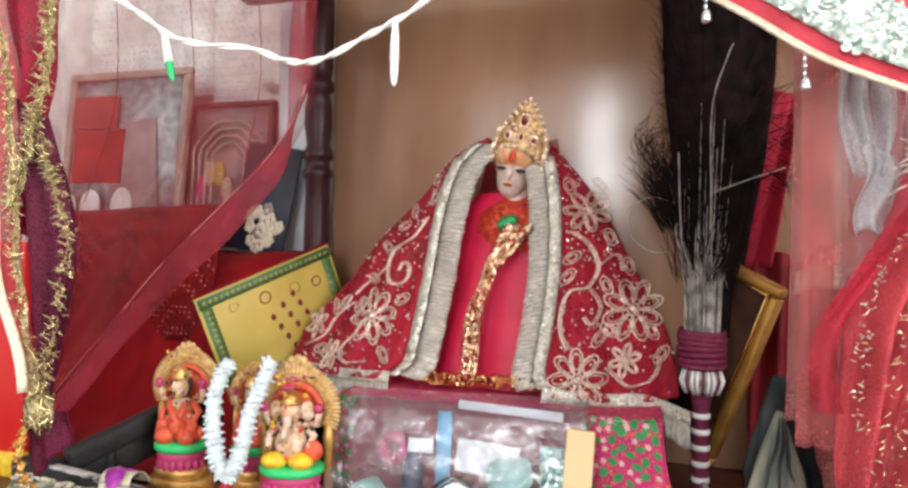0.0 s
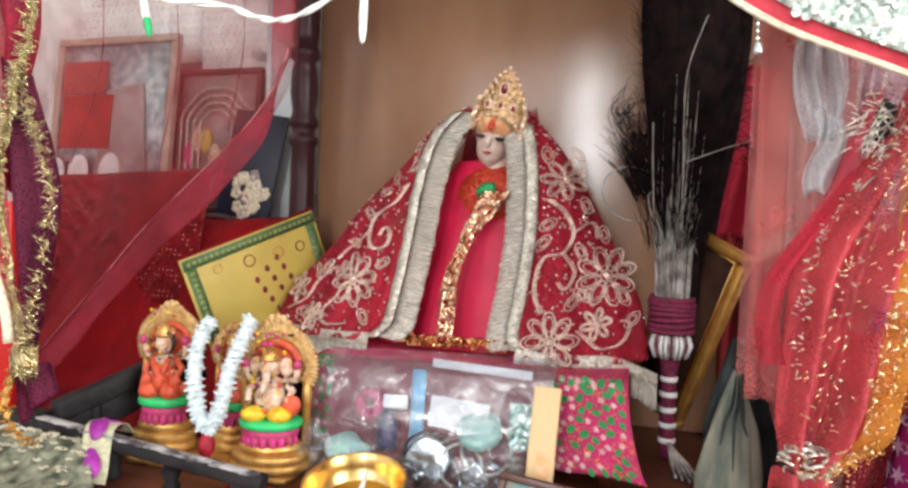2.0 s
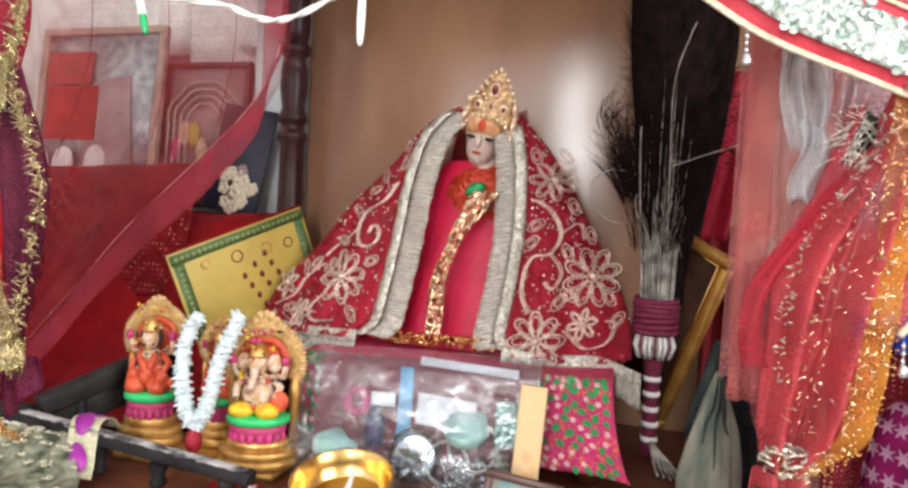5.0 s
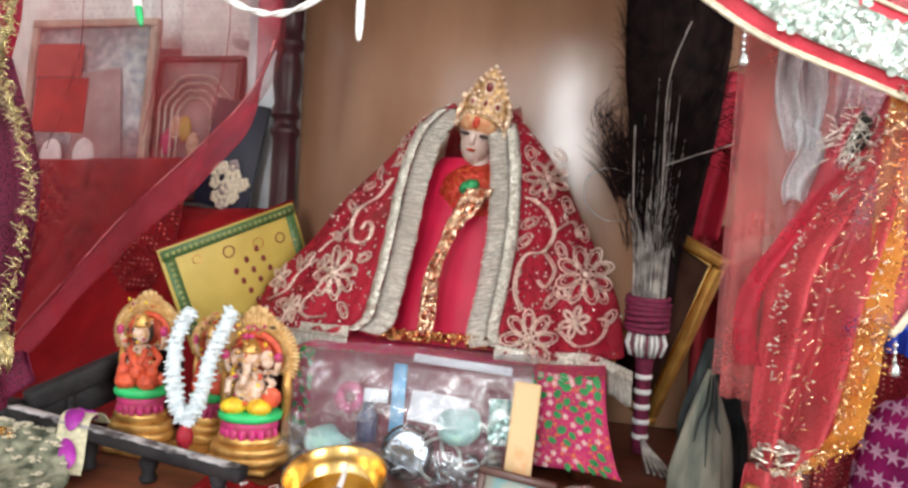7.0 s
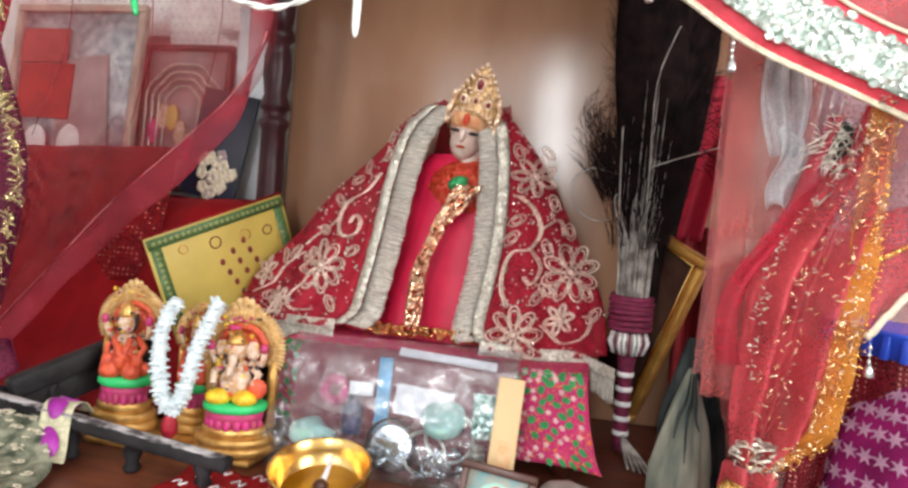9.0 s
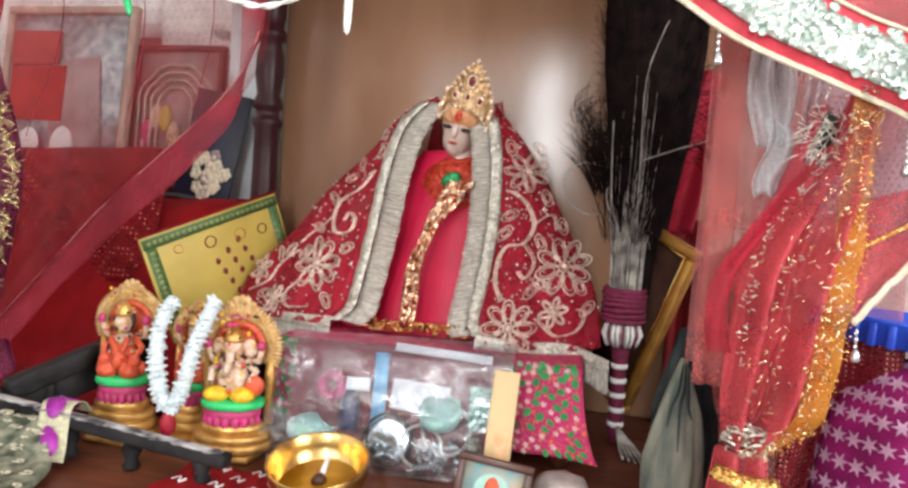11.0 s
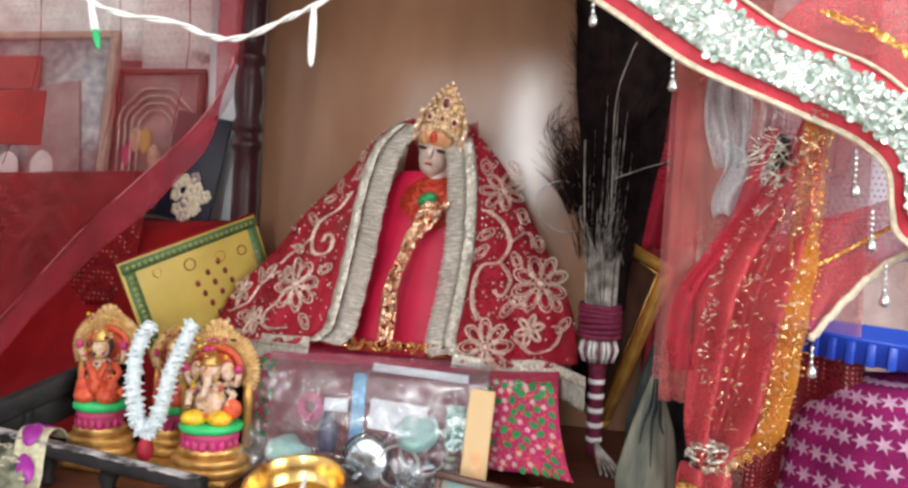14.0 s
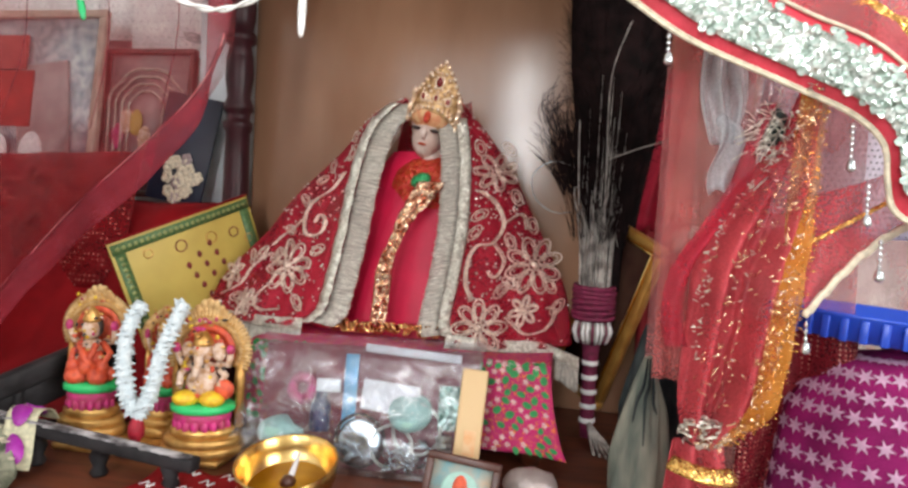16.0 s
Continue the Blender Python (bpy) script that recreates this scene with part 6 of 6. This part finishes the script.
for k in range(4):
    r = 0.072 - 0.013 * k
    bm = bmesh.new()
    pts = []
    for j in range(25):
        a = math.pi * j / 24
        rr = r * (1 + 0.06 * abs(math.sin(a * 4)))
        pts.append((math.cos(a) * rr, -0.006, 0.150 + math.sin(a) * rr))
    pts = [(r * 1.0, -0.006, 0.03)] + pts + [(-r * 1.0, -0.006, 0.03)]
    add_tube(bm, pts, 0.0024, 5)
    part("silver_arch", bm, SILVER_GLITTER, fb, "silver scalloped arch")
rng = random.Random(3)
for k in range(7):
    bm = bmesh.new()
    add_ball(bm, (-0.055 + 0.018 * k, -0.004, 0.105 + 0.03 * math.sin(k * 1.1)), (0.013, 0.005, 0.024), seg=10)
    part("figure_print", bm, [PINK, SKIN, CARD_YELLOW, SKIN, PINK, ART, SKIN][k], fb)

# navy picture with white blossom, and the white jamb beside the post
NAVY = material("navy_print", (0.010, 0.014, 0.030), 0.35, color2=(0.016, 0.024, 0.050), scale=12, bump=0)
nv = base("navy_picture", Matrix.Translation((-0.412, 0.935, 1.037)) @ Matrix.Rotation(radians(10), 4, "Y") @ Matrix.Rotation(radians(-4), 4, "X"), label="dark navy picture with pale blossom, on the red ledge", category="picture")
part("board", box((0, 0, 0.09), (0.10, 0.006, 0.18), bevel=0.001), NAVY, nv)
for k in range(20):
    a = rng.uniform(0, math.tau)
    r0 = 0.030 * math.sqrt(rng.random())
    bm = bmesh.new()
    cx, cz = 0.010 + math.cos(a) * r0, 0.045 + math.sin(a) * r0 * 1.3
    for q in range(5):
        add_ball(bm, (cx + math.cos(q * 1.257) * 0.0058, -0.006, cz + math.sin(q * 1.257) * 0.0064), (0.0054, 0.002, 0.0054), seg=6)
    part("blossom", bm, CREAM if k % 7 else ART, nv)
JAMB = material("pale_blue_white_paint", (0.74, 0.82, 0.86), 0.6, scale=12, bump=0.1)
tagged(part("trim", box((-0.352, 0.988, 1.05), (0.085, 0.03, 2.0), bevel=0.003), JAMB), "pale painted upright trim behind the post", "trim", kind="structure")

# ---- sheer net drawn aside, with a ribbon hem ----
net = base("net_curtain", label="sheer red net curtain drawn aside, with a ribbon hem", category="curtain")
NE = curve([(-0.150, 0.665, 1.42), (-0.160, 0.660, 1.30), (-0.168, 0.66, 1.215), (-0.205, 0.66, 1.152), (-0.272, 0.66, 1.090), (-0.360, 0.66, 1.014), (-0.428, 0.66, 0.944), (-0.507, 0.655, 0.858), (-0.55, 0.65, 0.80)], 60)


def net_fn(u, v):
    e = along(NE, v)
    x = e.x + (-0.98 - e.x) * u
    top = 1.45
    z = e.z + (top - e.z) * 0.10 * u
    return Vector((x, e.y + 0.05 * u + 0.012 * math.sin(u * 24 + v * 5) + 0.006 * math.sin(u * 55 + v * 3), z))


thick(part("net", sheet(net_fn, 80, 50), NET_THIN, net), 0.0006)
PINK_STITCH = material("pink_stitching", (0.55, 0.22, 0.22), 0.6, scale=300, bump=0.4)
RIBBON = sheer("ribbon_organza", (0.46, 0.05, 0.08), 0.44, vary=0.18)


thick(part("ribbon_hem", sheet(lambda u, v: along(NE, v) + Vector((-0.002 - 0.010 * u, -0.004 + 0.003 * math.sin(v * 40 + u), 0.008 - 0.058 * u)) if v > 0.25 else along(NE, v) + Vector((0.004 - 0.036 * u * (1 - 2.6 * v * 0.4), -0.004, 0.008 * (v / 0.25) - 0.058 * u * (v / 0.25))), 6, 80), RIBBON, net, "wine red ribbon hem"), 0.0008)
part("hem_stitch", tube([p + Vector((0, -0.005, 0.008)) for p in NE[14:]], 0.0007, 5), PINK_STITCH, net, "pale stitched edge")
for k, x in enumerate((-0.245, -0.33, -0.47)):
    part("net_fold", tube([net_fn((along(NE, v / 20).x - x - 0.02 * math.sin(v * 0.4)) / (along(NE, v / 20).x + 0.98), v / 20) + Vector((0, -0.004, 0)) for v in range(0, 9 + k)], 0.0008, 5), RIBBON, net, "gathered dark fold")
# the red dotted part that shows below the pictures
thick(part("dotted_net", sheet(lambda u, v: Vector((-0.80 + 0.365 * u, 0.885 - 0.05 * v + 0.006 * math.sin(u * 20), 1.100 + 0.015 * u - 0.21 * v)), 50, 24), sheer("red_dotted_net", (0.36, 0.010, 0.016), 0.75, dots=(0.72, 0.22, 0.18), dot_scale=125, vary=0.1), net, "red net with tiny dots"), 0.0008)

# ---- gold tinsel drape on the near side ----
tin = base("tinsel_drape", label="maroon scarf with gold and silver tinsel, tied in a knot", category="scarf")
G1 = curve([(-0.412, 0.485, 1.34), (-0.402, 0.48, 1.274), (-0.386, 0.48, 1.215), (-0.382, 0.48, 1.157), (-0.377, 0.48, 1.083), (-0.365, 0.48, 0.998), (-0.349, 0.48, 0.930), (-0.338, 0.48, 0.903)], 50)
G2 = curve([(-0.325, 0.48, 1.34), (-0.332, 0.478, 1.267), (-0.335, 0.478, 1.211), (-0.349, 0.478, 1.167), (-0.363, 0.478, 1.117), (-0.374, 0.478, 1.08)], 40)
G3 = curve([(-0.345, 0.476, 1.17), (-0.330, 0.476, 1.13), (-0.318, 0.476, 1.105), (-0.304, 0.476, 1.055), (-0.310, 0.476, 1.005), (-0.324, 0.476, 0.943), (-0.338, 0.476, 0.903)], 50)
edging("gold_tinsel", G1, 0.008, PALE_GOLD, tin, 51, 700, 0.010)
edging("gold_tinsel", G2, 0.008, PALE_GOLD, tin, 52, 640, 0.014)
edging("silver_tinsel", G3, 0.006, PALE_GOLD, tin, 53, 420, 0.014, False)
MAROON_SHEER = sheer("maroon_sheer", (0.16, 0.012, 0.05), 0.88, vary=0.08)
thick(part("scarf_body", sheet(lambda u, v: along(G1, 0.35 + 0.65 * v).lerp(along(G3, v), u) + Vector((0, 0.004 + 0.006 * math.sin(u * 14 + v * 3), 0)), 30, 50), MAROON_SHEER, tin), 0.0008)
thick(part("scarf_upper", sheet(lambda u, v: along(G1, 0.62 * v).lerp(along(G2, v), u) + Vector((0, 0.006 + 0.006 * math.sin(u * 12 + v * 2), 0)), 26, 40), sheer("crimson_sheer", (0.42, 0.012, 0.05), 0.85, vary=0.1), tin), 0.0008)
thick(part("scarf_outer", sheet(lambda u, v: along(G1, v) + Vector((-0.055 * u * (1 - 0.8 * v), 0.004 + 0.006 * math.sin(u * 9 + v * 5), 0.0)), 20, 50), NET_PINK, tin), 0.0008)
part("cream_edge", tube([Vector((-0.440, 0.478, 1.22)).lerp(Vector((-0.352, 0.466, 0.91)), k / 24) + Vector((-0.006 * math.sin(k * 0.5), 0, 0)) for k in range(25)], 0.0045, 8, flat=0.4), CREAM, tin, "cream lace edge")
bm = bmesh.new()
r_ = random.Random(55)
for i in range(220):
    a = r_.uniform(0, math.tau)
    c = Vector((-0.334, 0.474, 0.893))
    add_tube(bm, [c + Vector((math.cos(a + k * 0.6) * (0.004 + 0.013 * r_.random()), -0.004 + math.sin(a + k * 0.6) * 0.006, r_.gauss(0, 0.007))) for k in range(4)], 0.0009, 5, flat=0.4)
tagged(part("knot", bm, PALE_GOLD, tin, "gold tinsel knot"), kind="stuff")
edging("gold_tail", curve([(-0.345, 0.474, 0.885), (-0.358, 0.474, 0.855), (-0.350, 0.476, 0.825), (-0.325, 0.478, 0.815)], 20), 0.008, GOLD_GLITTER, tin, 56, 90, 0.010)
thick(part("scarf_tail", sheet(lambda u, v: Vector((-0.362 + 0.045 * u + 0.01 * v, 0.482 + 0.006 * math.sin(u * 9), 0.890 - 0.065 * v + 0.04 * u * v)), 20, 16), MAROON_SHEER, tin, "loose maroon end"), 0.0008)

# ---- red and yellow boards at the edge ----
sign = base("painted_board", Matrix.Translation((-0.66, 0.62, TOP)), label="glossy red board with a yellow base strip, standing", category="board")
part("red_face", box((0, 0, 0.16), (0.27, 0.012, 0.26), bevel=0.002), material("glossy_red", (0.60, 0.015, 0.015), 0.4, color2=(0.52, 0.012, 0.012), scale=8, bump=0.02), sign)
part("yellow_base", box((0, -0.002, 0.015), (0.27, 0.016, 0.03), bevel=0.002), YELLOW, sign, "yellow strip")

# ---- carved black throne rail ----
rail = base("carved_rail", label="black carved wooden rail of a small throne, worn grey", category="rail")
RA, RB = Vector((-0.400, 0.545, 0.806)), Vector((-0.101, 0.520, 0.788))
dirx = (RB - RA).normalized()
rm = Matrix.Translation((RA + RB) / 2) @ dirx.to_track_quat("X", "Z").to_matrix().to_4x4()
part("front_bar", box((0, 0, 0), ((RB - RA).length, 0.016, 0.014), rm, 0.003), BLACK_WOOD, rail)
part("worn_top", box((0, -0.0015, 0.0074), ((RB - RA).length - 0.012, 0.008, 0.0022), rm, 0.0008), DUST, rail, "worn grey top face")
bm = bmesh.new()
r_ = random.Random(61)
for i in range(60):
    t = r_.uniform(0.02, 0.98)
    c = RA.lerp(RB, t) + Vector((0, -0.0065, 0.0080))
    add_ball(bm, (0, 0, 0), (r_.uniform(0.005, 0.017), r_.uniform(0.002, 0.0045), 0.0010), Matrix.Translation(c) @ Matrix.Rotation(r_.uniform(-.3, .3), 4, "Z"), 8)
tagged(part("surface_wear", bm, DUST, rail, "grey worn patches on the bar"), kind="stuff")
for t in (0.12, 0.36, 0.62, 0.90):
    p = RA.lerp(RB, t)
    part("baluster", lathe([(0.007, 0), (0.009, 0.004), (0.006, 0.010), (0.010, 0.020), (0.006, 0.030), (0.008, p.z - TOP - 0.007)], Matrix.Translation((p.x, p.y + 0.003, TOP)), 14), BLACK_WOOD, rail)
SA, SB = Vector((-0.395, 0.56, 0.812)), Vector((-0.318, 0.715, 0.866))
sdir = (SB - SA).normalized()
# black board added for the dark shadows below the side bar
part("side_shade_panel", box((0, 0, -0.026), ((SB - SA).length - 0.01, 0.008, 0.030), Matrix.Translation((SA + SB) / 2) @ sdir.to_track_quat("X", "Z").to_matrix().to_4x4(), 0.002), BLACK_WOOD, rail)
part("side_bar", box((0, 0, 0), ((SB - SA).length, 0.020, 0.025), Matrix.Translation((SA + SB) / 2) @ sdir.to_track_quat("X", "Z").to_matrix().to_4x4(), 0.004), BLACK_WOOD, rail)
for t in (0.25, 0.62, 0.95):
    p = SA.lerp(SB, t)
    part("baluster", lathe([(0.008, 0), (0.010, 0.004), (0.006, 0.014), (0.011, 0.03), (0.007, 0.045), (0.008, p.z - TOP - 0.008)], Matrix.Translation((p.x, p.y, TOP)), 14), BLACK_WOOD, rail)
fin = base("finial_block", Matrix.Translation((-0.425, 0.553, TOP)), label="black wooden block with carved pale rosettes", category="block")
part("block_body", box((0, 0, 0.027), (0.05, 0.03, 0.054), bevel=0.003), BLACK_WOOD, fin)
for s in (-1, 1):
    part("rosette", tube([(s * 0.011 + math.cos(a) * 0.008, -0.016, 0.032 + math.sin(a) * 0.008) for a in [k * math.tau / 16 for k in range(16)]], 0.0016, 5, closed=True), PAPER, fin, "pale carved rosette")

# ---- embroidered cloth thrown over the rail ----
BROCADE = material("sage_brocade", (0.29, 0.29, 0.21), 0.8, spec=0.2, color2=(0.05, 0.06, 0.04), scale=70, bump=0.6, bump_scale=250, detail=6)
VIOLET = material("violet_satin", (0.45, 0.03, 0.42), 0.45, color2=(0.30, 0.02, 0.28), scale=60, bump=0.2)
thr = base("embroidered_cloth", label="sage green embroidered cloth with violet patches over the rail", category="cloth")
OVER = curve([(0, 0.534, 0.797), (0, 0.524, 0.793), (0, 0.514, 0.784), (0, 0.502, 0.773), (0, 0.486, 0.767), (0, 0.44, 0.7645)], 30)


def throw_fn(u, v):
    p = along(OVER, v)
    return Vector((-0.430 + (0.100 + 0.080 * v) * u, p.y - 0.004 * math.sin(u * 13 + v * 3) * v, p.z + 0.0025 * (1 + math.sin(u * 21 + v * 9))))


thick(part("cloth_body", sheet(throw_fn, 40, 40), BROCADE, thr), 0.0012)
bm = bmesh.new()
rq = random.Random(62)
for k in range(60):
    p = throw_fn(rq.random(), rq.random()) + Vector((0, -0.001, 0.002))
    w0 = rq.uniform(0.004, 0.009)
    a0 = rq.uniform(0, math.tau)
    add_tube(bm, [p + Vector((w0 * (1 - j / 9) * math.cos(a0 + j * 0.8), w0 * 0.6 * (1 - j / 9) * math.sin(a0 + j * 0.8), 0.0)) for j in range(9)], 0.0007, 4)
tagged(part("scroll_embroidery", bm, CREAM, thr, "pale scroll embroidery"), kind="stuff")
BAND = curve([(-0.309, 0.566, 0.800), (-0.308, 0.556, 0.812), (-0.306, 0.544, 0.8165), (-0.304, 0.532, 0.813), (-0.300, 0.523, 0.796), (-0.294, 0.514, 0.778), (-0.286, 0.502, 0.770)], 40)


def band_fn(u, v):
    return along(BAND, v) + Vector(((u - 0.5) * 0.036, 0.0012 * math.sin(u * 9), 0.001 * math.sin(u * 6)))


thick(part("violet_band", sheet(band_fn, 10, 40), material("pale_green_gold_weave", (0.66, 0.62, 0.42), 0.6, color2=(0.46, 0.44, 0.30), scale=200, bump=0.4), thr, "pale woven band over the rail"), 0.001)
for v0 in (0.16, 0.48, 0.82):
    bm = bmesh.new()
    vs = [bm.verts.new(band_fn(0.5 + 0.30 * math.cos(a), min(1, max(0, v0 + 0.14 * math.sin(a)))) + Vector((0, -0.0030, 0.0030))) for a in [k * math.tau / 18 for k in range(18)]]
    bm.faces.new(vs)
    thick(part("violet_patch", bm, VIOLET, thr, "violet satin patch"), 0.001)
# red printed cloth on the tabletop
red = base("red_printed_cloth", label="red cloth with pale brush print, spread on the table", category="cloth")
thick(part("cloth_body", sheet(lambda u, v: Vector((-0.165 + 0.11 * u, 0.475 + 0.085 * v, TOP + 0.0035 + 0.002 * math.sin(u * 19 + v * 7))), 40, 12), RED_CLOTH, red), 0.001)
for k in range(9):
    x, y = -0.155 + 0.013 * (k % 8), 0.512 + 0.018 * (k % 3)
    part("brush_print", tube(curve([(x, y, TOP + 0.0068), (x + 0.006, y + 0.007, TOP + 0.0072), (x + 0.010, y - 0.004, TOP + 0.0068), (x + 0.014, y + 0.004, TOP + 0.0068)], 10), 0.0012, 5, flat=0.4), PAPER, red, "pale brush print")

# ---- string of lights ----
lights = base("string_lights", label="white wired string lights with small clear bulbs, unlit", category="string lights")
W = [(-0.26, 0.53, 1.419), (-0.24, 0.44, 1.36), (-0.19, 0.385, 1.25), (-0.157, 0.38, 1.224), (-0.139, 0.38, 1.212), (-0.117, 0.38, 1.197), (-0.090, 0.38, 1.189), (-0.054, 0.38, 1.184), (-0.030, 0.38, 1.175), (-0.012, 0.38, 1.1715), (0.006, 0.38, 1.1745), (0.031, 0.38, 1.185), (0.048, 0.38, 1.192), (0.069, 0.38, 1.203), (0.11, 0.385, 1.24), (0.18, 0.44, 1.36), (0.20, 0.53, 1.419)]
WC = curve(W, 96)
for s in (0, 1):
    part("wire", tube([p + Vector((0, 0.0012 * math.sin(k * 0.55 + s * math.pi), 0.0013 * math.cos(k * 0.55 + s * math.pi))) for k, p in enumerate(WC)], 0.0012, 6), WHITE_PLASTIC, lights, "white wire")
GREEN_TIP = material("green_bulb", (0.02, 0.42, 0.14), 0.15, scale=60, bump=0)
for (x, z), (x2, z2), tip in (((0.0535, 1.192), (0.0555, 1.150), WHITE_PLASTIC), ((-0.120, 1.199), (-0.107, 1.162), GREEN_TIP)):
    a, b = Vector((x, 0.376, z)), Vector((x2, 0.37, z2))
    part("socket", tube([a, a.lerp(b, 0.3), a.lerp(b, 0.62)], [0.0018, 0.0027, 0.0030], 10), WHITE_PLASTIC, lights)
    bl = part("bulb", tube([a.lerp(b, 0.6), a.lerp(b, 0.8), a.lerp(b, 0.95), b], [0.0026, 0.0026, 0.0018, 0.0006], 10), tip, lights, "small pointed bulb")
